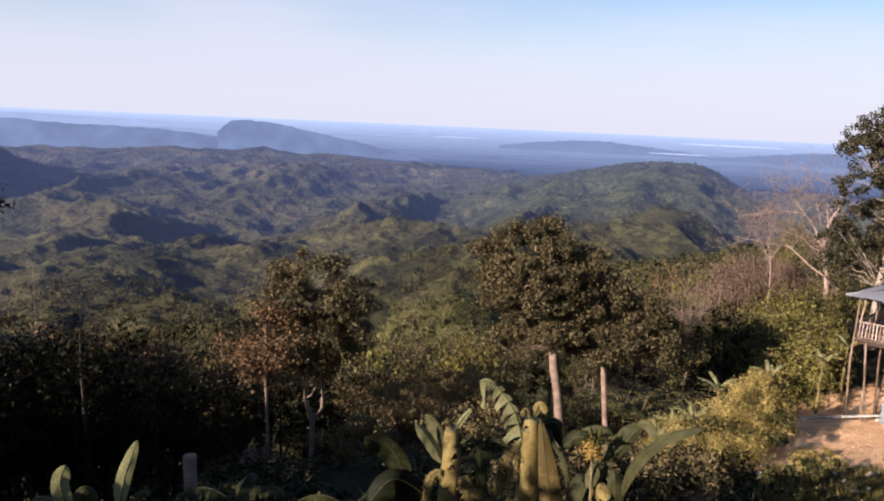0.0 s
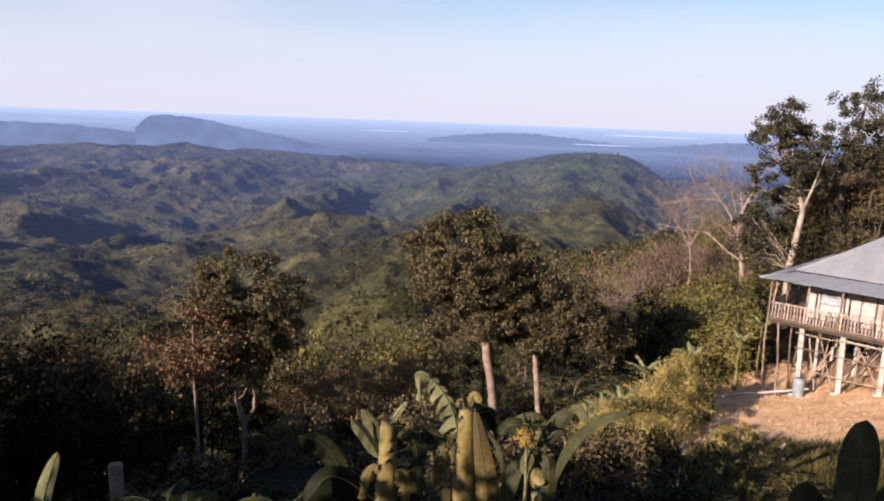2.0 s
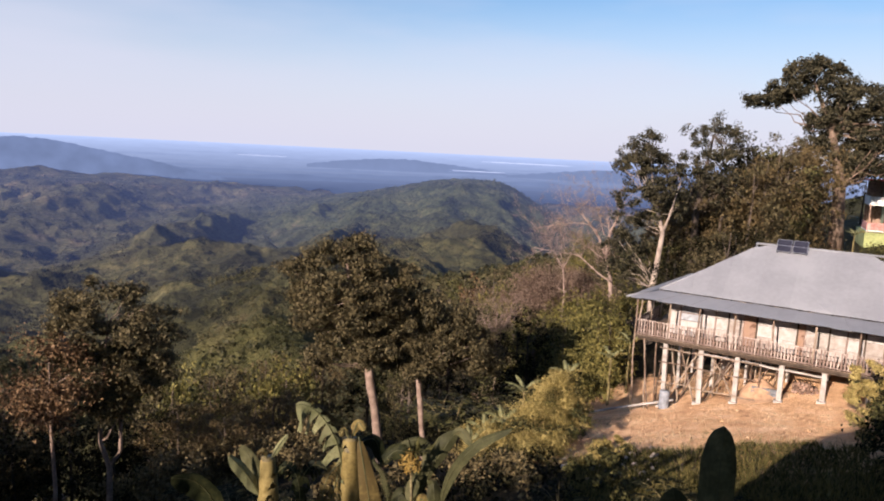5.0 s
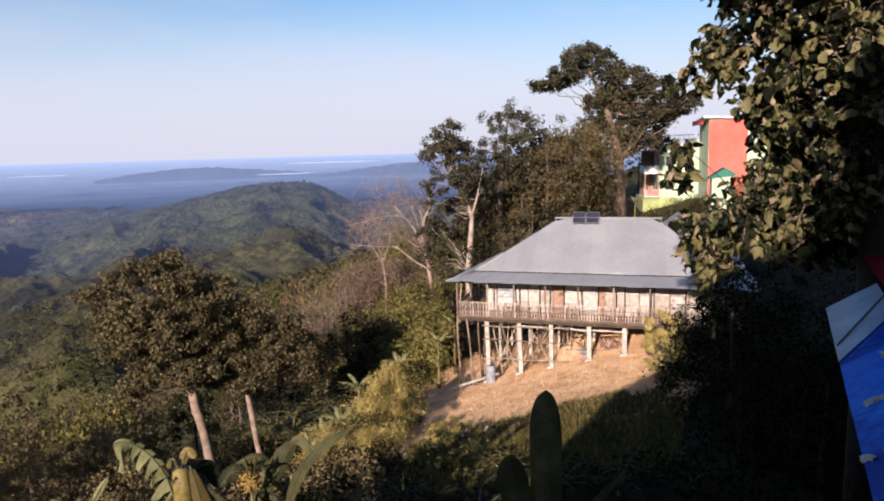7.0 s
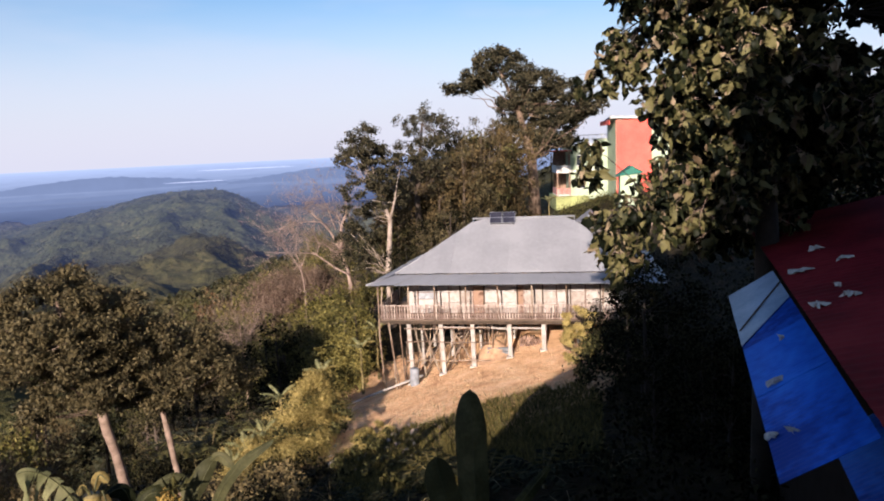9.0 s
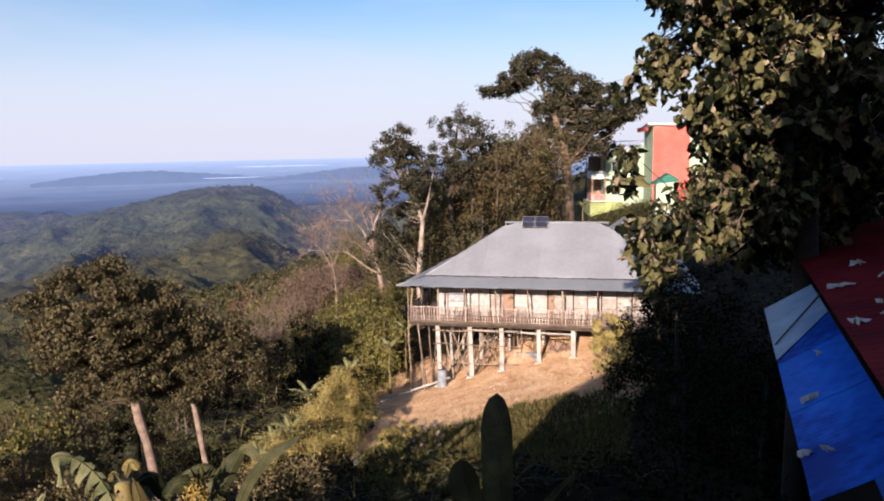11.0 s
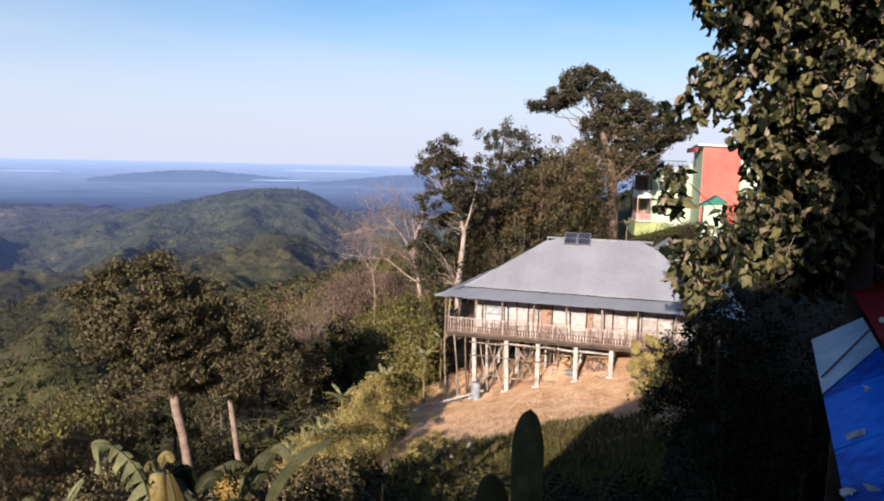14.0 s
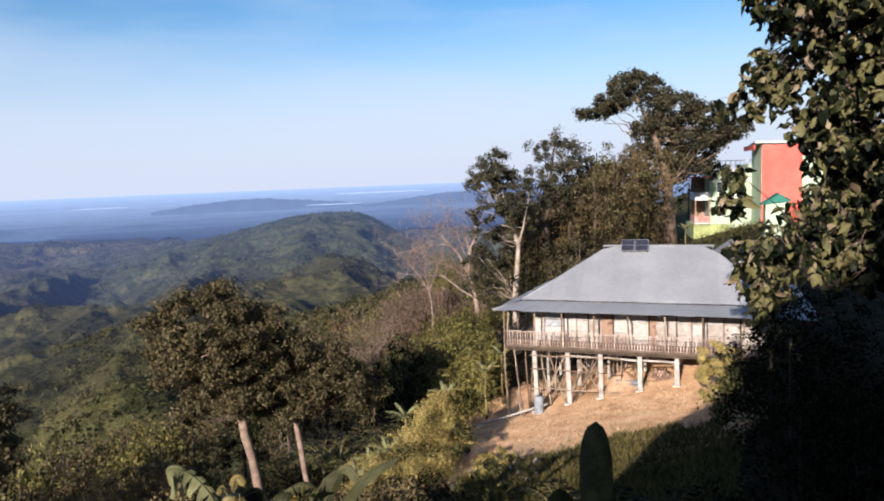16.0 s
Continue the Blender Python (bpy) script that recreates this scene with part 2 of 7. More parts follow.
def ground_material(name="hillside", distance=False, wooded=1.0):
    """Soil where the slope is bare, leaf litter and grass elsewhere, scrub on the hills. distance: the far hills, haze
    put in as blue emission.
    """
    m = bpy.data.materials.new(name)
    m.use_nodes = True
    n, l = m.node_tree.nodes, m.node_tree.links
    b = n["Principled BSDF"]
    b.inputs["Roughness"].default_value, b.inputs["Specular IOR Level"].default_value = 0.95, 0.1
    pos = n.new("ShaderNodeNewGeometry")

    def noise_node(scale, detail=5, rough=0.6):
        t = n.new("ShaderNodeTexNoise")
        t.inputs["Scale"].default_value, t.inputs["Detail"].default_value, t.inputs["Roughness"].default_value = scale, detail, rough
        l.new(pos.outputs["Position"], t.inputs["Vector"])
        return t.outputs["Fac"]

    def ramp_node(fac, stops):
        r = n.new("ShaderNodeValToRGB")
        while len(r.color_ramp.elements) < len(stops):
            r.color_ramp.elements.new(0.5)
        for e, (p, c) in zip(r.color_ramp.elements, stops):
            e.position, e.color = p, (*c, 1)
        l.new(fac, r.inputs["Fac"])
        return r.outputs["Color"]

    def mixed(fac, a, b2):
        x = n.new("ShaderNodeMix")
        x.data_type = "RGBA"
        l.new(fac, x.inputs["Factor"])
        l.new(a, x.inputs["A"])
        l.new(b2, x.inputs["B"])
        return x.outputs["Result"]

    def calc(op, a, b2, clamp=False):
        x = n.new("ShaderNodeMath")
        x.operation, x.use_clamp = op, clamp
        for i, q in enumerate((a, b2)):
            if isinstance(q, (int, float)):
                x.inputs[i].default_value = q
            else:
                l.new(q, x.inputs[i])
        return x.outputs[0]

    # litter colours lowered to near black to deepen the shaded ground
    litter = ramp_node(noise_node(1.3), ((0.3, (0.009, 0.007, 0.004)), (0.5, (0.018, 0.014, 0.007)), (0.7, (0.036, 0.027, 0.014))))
    soil = ramp_node(noise_node(0.9, 8, 0.7), ((0.3, (0.44, 0.225, 0.12)), (0.5, (0.72, 0.435, 0.245)), (0.72, (0.84, 0.60, 0.385))))
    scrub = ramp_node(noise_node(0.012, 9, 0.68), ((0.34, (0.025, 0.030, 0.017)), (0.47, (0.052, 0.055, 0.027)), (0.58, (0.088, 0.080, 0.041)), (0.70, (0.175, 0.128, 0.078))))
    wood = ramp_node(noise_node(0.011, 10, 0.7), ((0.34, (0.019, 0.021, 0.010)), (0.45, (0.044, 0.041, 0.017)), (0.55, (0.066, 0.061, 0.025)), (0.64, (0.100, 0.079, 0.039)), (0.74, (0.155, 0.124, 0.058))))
    meadow = ramp_node(noise_node(0.05, 8, 0.7), ((0.35, (0.050, 0.050, 0.021)), (0.5, (0.100, 0.092, 0.037)), (0.68, (0.165, 0.140, 0.066))))
    open_grass = calc("MULTIPLY", calc("SUBTRACT", noise_node(0.014, 6, 0.6), 0.47), 9.0, True)
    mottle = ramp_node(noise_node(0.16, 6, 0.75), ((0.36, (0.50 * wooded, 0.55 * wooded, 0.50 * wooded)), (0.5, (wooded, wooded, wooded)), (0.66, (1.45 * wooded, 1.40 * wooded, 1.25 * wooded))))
    # bare soil before the stilt house: an oval patch with a ragged edge
    split = n.new("ShaderNodeSeparateXYZ")
    l.new(pos.outputs["Position"], split.inputs["Vector"])
    s = calc("ADD", calc("MULTIPLY", calc("SUBTRACT", split.outputs["X"], 19.93), 0.673), calc("MULTIPLY", calc("SUBTRACT", split.outputs["Y"], 32.17), -0.740))
    v = calc("ADD", calc("MULTIPLY", calc("SUBTRACT", split.outputs["X"], 19.93), 0.740), calc("MULTIPLY", calc("SUBTRACT", split.outputs["Y"], 32.17), 0.673))
    ds = calc("POWER", calc("ABSOLUTE", calc("DIVIDE", calc("SUBTRACT", s, 3.8), 8.8), 0), 2.6)
    dv = calc("POWER", calc("ABSOLUTE", calc("DIVIDE", calc("SUBTRACT", v, -2.4), 9.8), 0), 2.6)
    edge = calc("ADD", calc("ADD", ds, dv), calc("MULTIPLY", calc("SUBTRACT", noise_node(0.55, 6, 0.7), 0.5), 2.2))
    bare = calc("MULTIPLY", calc("SUBTRACT", 1.15, edge), 3.5, True)
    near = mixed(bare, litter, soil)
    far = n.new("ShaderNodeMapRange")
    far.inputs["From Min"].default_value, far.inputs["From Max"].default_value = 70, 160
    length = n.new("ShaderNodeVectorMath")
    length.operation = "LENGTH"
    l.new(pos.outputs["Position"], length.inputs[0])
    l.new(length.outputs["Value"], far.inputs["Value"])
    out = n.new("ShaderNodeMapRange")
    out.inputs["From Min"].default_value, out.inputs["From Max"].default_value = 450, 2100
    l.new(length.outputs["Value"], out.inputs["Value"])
    away = n.new("ShaderNodeVectorMath")
    away.operation = "DISTANCE"
    l.new(pos.outputs["Position"], away.inputs[0])
    away.inputs[1].default_value = (400, 1420, -80)
    grassy = n.new("ShaderNodeMapRange")
    grassy.interpolation_type = "SMOOTHSTEP"
    grassy.inputs["From Min"].default_value, grassy.inputs["From Max"].default_value, grassy.inputs["To Min"].default_value, grassy.inputs["To Max"].default_value = 250, 760, 1.0, 0.0
    l.new(away.outputs["Value"], grassy.inputs["Value"])
    pasture = ramp_node(noise_node(0.02, 9, 0.7), ((0.36, (0.026, 0.034, 0.019)), (0.48, (0.048, 0.057, 0.028)), (0.60, (0.074, 0.080, 0.038)), (0.72, (0.130, 0.110, 0.064))))
    cover = n.new("ShaderNodeMix")
    cover.data_type, cover.blend_type = "RGBA", "MULTIPLY"
    cover.inputs["Factor"].default_value = 1.0
    aside = n.new("ShaderNodeVectorMath")
    aside.operation = "DISTANCE"
    l.new(pos.outputs["Position"], aside.inputs[0])
    aside.inputs[1].default_value = (3, 190, -38)
    knoll = n.new("ShaderNodeMapRange")
    knoll.inputs["From Min"].default_value, knoll.inputs["From Max"].default_value, knoll.inputs["To Min"].default_value, knoll.inputs["To Max"].default_value = 26, 52, 0.55, 0.0
    l.new(aside.outputs["Value"], knoll.inputs["Value"])
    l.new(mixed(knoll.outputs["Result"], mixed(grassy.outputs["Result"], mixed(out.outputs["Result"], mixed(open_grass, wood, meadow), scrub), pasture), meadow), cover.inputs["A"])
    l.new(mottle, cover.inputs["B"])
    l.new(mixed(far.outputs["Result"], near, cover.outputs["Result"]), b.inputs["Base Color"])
    relief = n.new("ShaderNodeBump")
    relief.inputs["Strength"].default_value, relief.inputs["Distance"].default_value = 0.8, 0.22
    l.new(noise_node(3.0, 8, 0.7), relief.inputs["Height"])
    canopy = n.new("ShaderNodeBump")
    canopy.inputs["Distance"].default_value = 4.0
    l.new(far.outputs["Result"], canopy.inputs["Strength"])
    l.new(noise_node(0.10, 7, 0.78), canopy.inputs["Height"])
    folds = n.new("ShaderNodeBump")
    folds.inputs["Distance"].default_value = 13.0
    l.new(far.outputs["Result"], folds.inputs["Strength"])
    l.new(noise_node(0.022, 5, 0.6), folds.inputs["Height"])
    l.new(relief.outputs["Normal"], folds.inputs["Normal"])
    l.new(folds.outputs["Normal"], canopy.inputs["Normal"])
    l.new(canopy.outputs["Normal"], b.inputs["Normal"])
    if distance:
        # haze put in as blue emission that grows with distance
        haze_glow = n.new("ShaderNodeMapRange")
        haze_glow.inputs["From Min"].default_value, haze_glow.inputs["From Max"].default_value, haze_glow.inputs["To Max"].default_value = 380, 1950, 0.077
        l.new(length.outputs["Value"], haze_glow.inputs["Value"])
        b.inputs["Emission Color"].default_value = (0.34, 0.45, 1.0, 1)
        l.new(haze_glow.outputs["Result"], b.inputs["Emission Strength"])
    return m


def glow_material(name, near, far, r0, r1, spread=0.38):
    """The distance beyond the hills, a surface whose haze is put in as blue emission."""
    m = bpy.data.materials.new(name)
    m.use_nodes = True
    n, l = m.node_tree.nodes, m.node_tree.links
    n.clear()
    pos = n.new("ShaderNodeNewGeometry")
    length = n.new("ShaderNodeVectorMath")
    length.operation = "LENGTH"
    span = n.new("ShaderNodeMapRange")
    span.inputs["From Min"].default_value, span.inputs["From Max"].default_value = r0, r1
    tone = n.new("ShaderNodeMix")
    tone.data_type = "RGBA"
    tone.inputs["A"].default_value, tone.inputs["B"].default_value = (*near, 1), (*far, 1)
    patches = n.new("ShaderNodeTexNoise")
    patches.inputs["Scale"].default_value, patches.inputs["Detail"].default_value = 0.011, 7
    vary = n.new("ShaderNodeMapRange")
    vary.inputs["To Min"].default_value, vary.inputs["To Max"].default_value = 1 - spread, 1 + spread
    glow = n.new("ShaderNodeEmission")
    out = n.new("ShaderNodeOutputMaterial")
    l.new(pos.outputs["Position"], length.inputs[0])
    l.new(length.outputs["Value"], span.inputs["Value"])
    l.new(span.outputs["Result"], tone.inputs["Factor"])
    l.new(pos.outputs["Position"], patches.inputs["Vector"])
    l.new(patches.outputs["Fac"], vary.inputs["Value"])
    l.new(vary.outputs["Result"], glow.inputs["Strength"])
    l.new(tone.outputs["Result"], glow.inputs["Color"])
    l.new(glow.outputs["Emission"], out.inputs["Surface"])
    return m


HILLSIDE = ground_material()
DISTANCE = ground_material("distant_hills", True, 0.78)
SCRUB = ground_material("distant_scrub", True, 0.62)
BARK_PALE = material("pale_bark", (0.19, 0.13, 0.10), (0.085, 0.058, 0.045), (0.28, 0.20, 0.16), scale=1.5, fine=14, bump=0.6)
BARK_BROWN = material("brown_bark", (0.15, 0.10, 0.07), (0.07, 0.046, 0.033), (0.22, 0.155, 0.115), scale=1.5, fine=14, bump=0.6)
BARK_WHITE = material("whitish_bark", (0.28, 0.22, 0.18), (0.16, 0.12, 0.10), (0.37, 0.30, 0.25), scale=1.5, fine=14, bump=0.5)
BARK_DARK = material("dark_bark", (0.075, 0.055, 0.042), scale=2, fine=14, bump=0.6)
# bark with shade put into its colour, for trunks within dark foliage
BARK_SHADED = material("shade_dark_bark", (0.026, 0.020, 0.016), scale=2, fine=14, bump=0.6)
BARK_DRY = material("dry_branches", (0.25, 0.178, 0.148), scale=2, fine=14, bump=0.4)
OLIVE = foliage("olive_leaves", (0.074, 0.060, 0.029), (0.032, 0.027, 0.014), (0.130, 0.102, 0.052), island=0.65)
GREEN = foliage("green_leaves", (0.052, 0.050, 0.018), (0.016, 0.016, 0.007), (0.105, 0.095, 0.034))
# leaf colour pushed to near black so that deep shade is painted in
SHADE_DARK = foliage("shade_dark_leaves", (0.011, 0.011, 0.006), (0.004, 0.004, 0.0025), (0.030, 0.027, 0.014), rough=0.9, gloss=0.02)
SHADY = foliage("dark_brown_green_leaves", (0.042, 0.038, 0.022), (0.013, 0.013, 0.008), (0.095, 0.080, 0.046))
BRONZE = foliage("bronze_leaves", (0.082, 0.057, 0.026), (0.036, 0.027, 0.013), (0.135, 0.096, 0.044), island=0.45)
BRUSH = foliage("brown_olive_brush", (0.122, 0.092, 0.044), (0.060, 0.046, 0.023), (0.19, 0.142, 0.068), island=0.55)
PINKISH = foliage("pinkish_dry_leaves", (0.150, 0.100, 0.072), (0.082, 0.052, 0.038), (0.22, 0.155, 0.118), island=0.6)
RUST = foliage("rusty_leaves", (0.118, 0.066, 0.033), (0.045, 0.026, 0.014), (0.195, 0.118, 0.062))
YELLOWISH = foliage("yellow_green_leaves", (0.130, 0.112, 0.032), (0.056, 0.052, 0.017), (0.215, 0.178, 0.056), island=0.6)
TEAK_DRY = foliage("dry_broad_leaves", (0.19, 0.138, 0.085), (0.10, 0.070, 0.042), (0.27, 0.205, 0.135))
GOLDEN = foliage("golden_green_leaves", (0.30, 0.228, 0.076), (0.14, 0.110, 0.036), (0.45, 0.35, 0.135), island=0.6)
TEAK = foliage("broad_leaves", (0.020, 0.023, 0.0085), (0.005, 0.007, 0.003), (0.130, 0.116, 0.050), island=1.0)
FAR_WOOD = foliage("far_woods_leaves", (0.062, 0.056, 0.027), (0.026, 0.029, 0.014), (0.098, 0.084, 0.040), scale=0.05, island=0.4)

# ---- the ground, one sheet to the horizon ----
angles = np.r_[np.arange(-50, 84, 0.36), np.arange(84, 310, 4.0)]
rings = np.r_[0.02, 1.0, np.geomspace(2.2, 60, 80)[:-1], np.geomspace(60, 460, 180)[:-1], np.geomspace(460, 2600, 60)[:-1], np.geomspace(2600, 4950, 36)]
fine = np.geomspace(420, 2700, 320)
rr, aa = np.meshgrid(rings, np.radians(angles), indexing="ij")
gx, gy = rr * np.sin(aa), rr * np.cos(aa)
gz = height(gx, gy) - 40 * step(440, 560, rr) * (1 - step(2300, 2600, rr))
na, nr = len(angles), len(rings)
verts = np.stack([gx, gy, gz], -1).reshape(-1, 3)
i, j = np.meshgrid(np.arange(nr - 1), np.arange(na), indexing="ij")
k = (j + 1) % na
quads = np.stack([i * na + j, (i + 1) * na + j, (i + 1) * na + k, i * na + k], -1).reshape(-1, 4)[:, ::-1]
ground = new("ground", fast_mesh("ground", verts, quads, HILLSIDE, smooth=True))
tagged(ground, "sloping hillside with bare tan soil, dry grass and wooded hills", "ground", kind="structure")

# ---- the hazy plain and far ridges ----
inner = rings > 2500
rows = np.where(inner)[0]
cols = np.where((angles > -49) & (angles < 83))[0]
px, py = gx[np.ix_(rows, cols)], gy[np.ix_(rows, cols)]
pz = height(px, py) + 5
q0, q1 = px.shape
i, j = np.meshgrid(np.arange(q0 - 1), np.arange(q1 - 1), indexing="ij")
quads = np.stack([i * q1 + j, (i + 1) * q1 + j, (i + 1) * q1 + j + 1, i * q1 + j + 1], -1).reshape(-1, 4)[:, ::-1]
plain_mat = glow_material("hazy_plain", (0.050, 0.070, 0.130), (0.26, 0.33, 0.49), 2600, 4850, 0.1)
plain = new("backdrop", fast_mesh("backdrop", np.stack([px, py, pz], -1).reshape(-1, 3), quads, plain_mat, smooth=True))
tagged(plain, "blue hazy plain that stretches to the horizon", "backdrop", kind="structure")

sweep = np.radians(np.arange(-44, 60, 0.21))
px, py = fine[:, None] * np.sin(sweep), fine[:, None] * np.cos(sweep)
pz = height(px, py) + 1.5 * step(420, 460, np.hypot(px, py)) - 0.8
q0, q1 = px.shape
i, j = np.meshgrid(np.arange(q0 - 1), np.arange(q1 - 1), indexing="ij")
quads = np.stack([i * q1 + j, (i + 1) * q1 + j, (i + 1) * q1 + j + 1, i * q1 + j + 1], -1).reshape(-1, 4)[:, ::-1]
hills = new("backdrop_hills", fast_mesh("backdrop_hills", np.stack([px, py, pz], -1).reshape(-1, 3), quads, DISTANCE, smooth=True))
tagged(hills, "distant scrub-covered hills with blue haze put in as glow", "backdrop", kind="structure")


def far_ridge(name, d, az0, az1, tops, mat, label):
    """A low ridge far off; tops: heights in degrees over the level at even bearings."""
    count = 160
    azs = np.linspace(az0, az1, count)
    up = np.interp(azs, np.linspace(az0, az1, len(tops)), tops) + (0.16 if d < 3600 else 0.07) * (layers(azs * 2.2 + d, azs * 0, 1.0, 5, 5) - 0.5)
    v, f = [], []
    for a, e in zip(azs, up):
        low = bearing(a, d - 120, 12 + (d - 120) * math.tan(radians(-4.2)))
        top = bearing(a, d, 12 + d * math.tan(radians(e)))
        rear = bearing(a, d + 150, 12 + (d + 150) * math.tan(radians(-4.2)))
        v += [low, top, rear]
    for q in range(count - 1):
        f += [(3 * q, 3 * q + 3, 3 * q + 4, 3 * q + 1), (3 * q + 1, 3 * q + 4, 3 * q + 5, 3 * q + 2)]
    ob = new(name, mesh_of(name, v, f, (mat,), smooth=True))
    return tagged(ob, label, "backdrop", kind="structure")



def between(a, b, k):
    return tuple(p + (q - p) * k for p, q in zip(a, b))


# haze tones of the glowing ridges, paler the farther off
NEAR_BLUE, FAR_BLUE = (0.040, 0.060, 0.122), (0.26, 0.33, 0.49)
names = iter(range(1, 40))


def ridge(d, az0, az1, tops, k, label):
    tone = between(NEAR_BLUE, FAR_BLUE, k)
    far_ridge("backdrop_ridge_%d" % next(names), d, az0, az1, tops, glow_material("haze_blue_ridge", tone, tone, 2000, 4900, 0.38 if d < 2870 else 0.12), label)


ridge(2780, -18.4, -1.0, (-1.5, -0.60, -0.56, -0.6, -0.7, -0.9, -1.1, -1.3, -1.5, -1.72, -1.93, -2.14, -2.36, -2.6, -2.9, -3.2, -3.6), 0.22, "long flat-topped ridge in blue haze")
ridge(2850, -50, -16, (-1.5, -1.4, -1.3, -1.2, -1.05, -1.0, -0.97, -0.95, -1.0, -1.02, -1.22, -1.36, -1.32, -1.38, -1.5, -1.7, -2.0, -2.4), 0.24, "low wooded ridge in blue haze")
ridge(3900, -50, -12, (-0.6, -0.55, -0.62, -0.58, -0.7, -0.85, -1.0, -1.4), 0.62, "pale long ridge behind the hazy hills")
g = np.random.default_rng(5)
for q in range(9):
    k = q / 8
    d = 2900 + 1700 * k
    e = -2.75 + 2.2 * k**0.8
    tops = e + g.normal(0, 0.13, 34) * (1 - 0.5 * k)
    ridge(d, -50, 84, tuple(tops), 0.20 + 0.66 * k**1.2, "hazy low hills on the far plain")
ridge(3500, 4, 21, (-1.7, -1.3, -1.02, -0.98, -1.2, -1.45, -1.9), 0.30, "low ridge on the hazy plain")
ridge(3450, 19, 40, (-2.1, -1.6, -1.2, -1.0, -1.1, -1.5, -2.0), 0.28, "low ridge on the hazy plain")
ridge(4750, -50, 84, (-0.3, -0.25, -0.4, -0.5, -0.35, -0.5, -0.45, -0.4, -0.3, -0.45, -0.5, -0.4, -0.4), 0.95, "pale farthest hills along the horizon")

# bright water far off on the plain, its reflected sky put in as emission
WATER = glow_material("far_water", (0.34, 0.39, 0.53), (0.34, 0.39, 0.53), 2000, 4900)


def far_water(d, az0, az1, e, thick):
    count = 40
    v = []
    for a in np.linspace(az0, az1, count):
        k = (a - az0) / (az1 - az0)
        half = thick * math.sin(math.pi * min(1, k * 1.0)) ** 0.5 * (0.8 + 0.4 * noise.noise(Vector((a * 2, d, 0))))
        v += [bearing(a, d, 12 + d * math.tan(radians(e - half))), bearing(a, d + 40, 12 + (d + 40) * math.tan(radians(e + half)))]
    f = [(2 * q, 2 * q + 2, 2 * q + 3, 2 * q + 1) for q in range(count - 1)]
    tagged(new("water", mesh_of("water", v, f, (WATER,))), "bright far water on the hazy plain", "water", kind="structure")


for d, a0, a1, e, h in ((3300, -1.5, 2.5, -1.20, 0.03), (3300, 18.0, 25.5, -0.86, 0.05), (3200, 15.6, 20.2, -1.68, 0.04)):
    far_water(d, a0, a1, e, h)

# ---- leaves and trees ----


def leaf_quads(points, outward, size, rng, wide=0.55, bias=0.4, droop=0.25, fold=0.12):
    """Folded four-cornered leaves at the points. Returns vertices and faces."""
    count = len(points)
    normal = outward * bias + rng.normal(0, 0.6, (count, 3)) + (0, 0, 0.25)
    normal /= np.linalg.norm(normal, axis=1, keepdims=True) + 1e-9
    axis = rng.normal(0, 1, (count, 3)) + outward * 0.6
    axis[:, 2] -= droop
    axis -= normal * (axis * normal).sum(1, keepdims=True)
    axis /= np.linalg.norm(axis, axis=1, keepdims=True) + 1e-9
    side = np.cross(normal, axis)
    s = (size * rng.uniform(0.6, 1.35, count))[:, None]
    base, tip = points - axis * s * 0.5, points + axis * s * 0.5
    left = points + side * s * wide * 0.5 + normal * s * fold - axis * s * 0.08
    right = points - side * s * wide * 0.5 + normal * s * fold - axis * s * 0.08
    v = np.stack([base, left, tip, right], 1).reshape(-1, 3)
    q = np.arange(count)[:, None] * 4
    f = np.concatenate([q + [0, 2, 1], q + [0, 3, 2]], 1).reshape(-1, 3)
    return v, f


def in_ball(count, rng, hollow=0.35):
    d = rng.normal(0, 1, (count, 3))
    d /= np.linalg.norm(d, axis=1, keepdims=True)
    return d, d * (hollow + (1 - hollow) * rng.uniform(0, 1, (count, 1)) ** 0.5)


def clump_leaves(centres, radii, per, size, rng, **kw):
    """Loose sprays of leaves round many clump centres, each drawn out along its own twig. radii: one a clump."""
    vs, fs, at = [], [], 0
    for c, r in zip(centres, radii):
        out, off = in_ball(per, rng, 0.08)
        twig = rng.normal(0, 1, 3) * (1, 1, 0.55)
        twig /= np.linalg.norm(twig) + 1e-9
        off = off * rng.uniform(0.7, 1.2, (per, 1))
        off = off * 0.82 + twig * (off @ twig)[:, None] * 0.75
        v, f = leaf_quads(c + off * (r * np.array((1, 1, 0.8))), out, size, rng, **kw)
        vs.append(v), fs.append(f + at)
        at += len(v)
    return np.concatenate(vs), np.concatenate(fs)


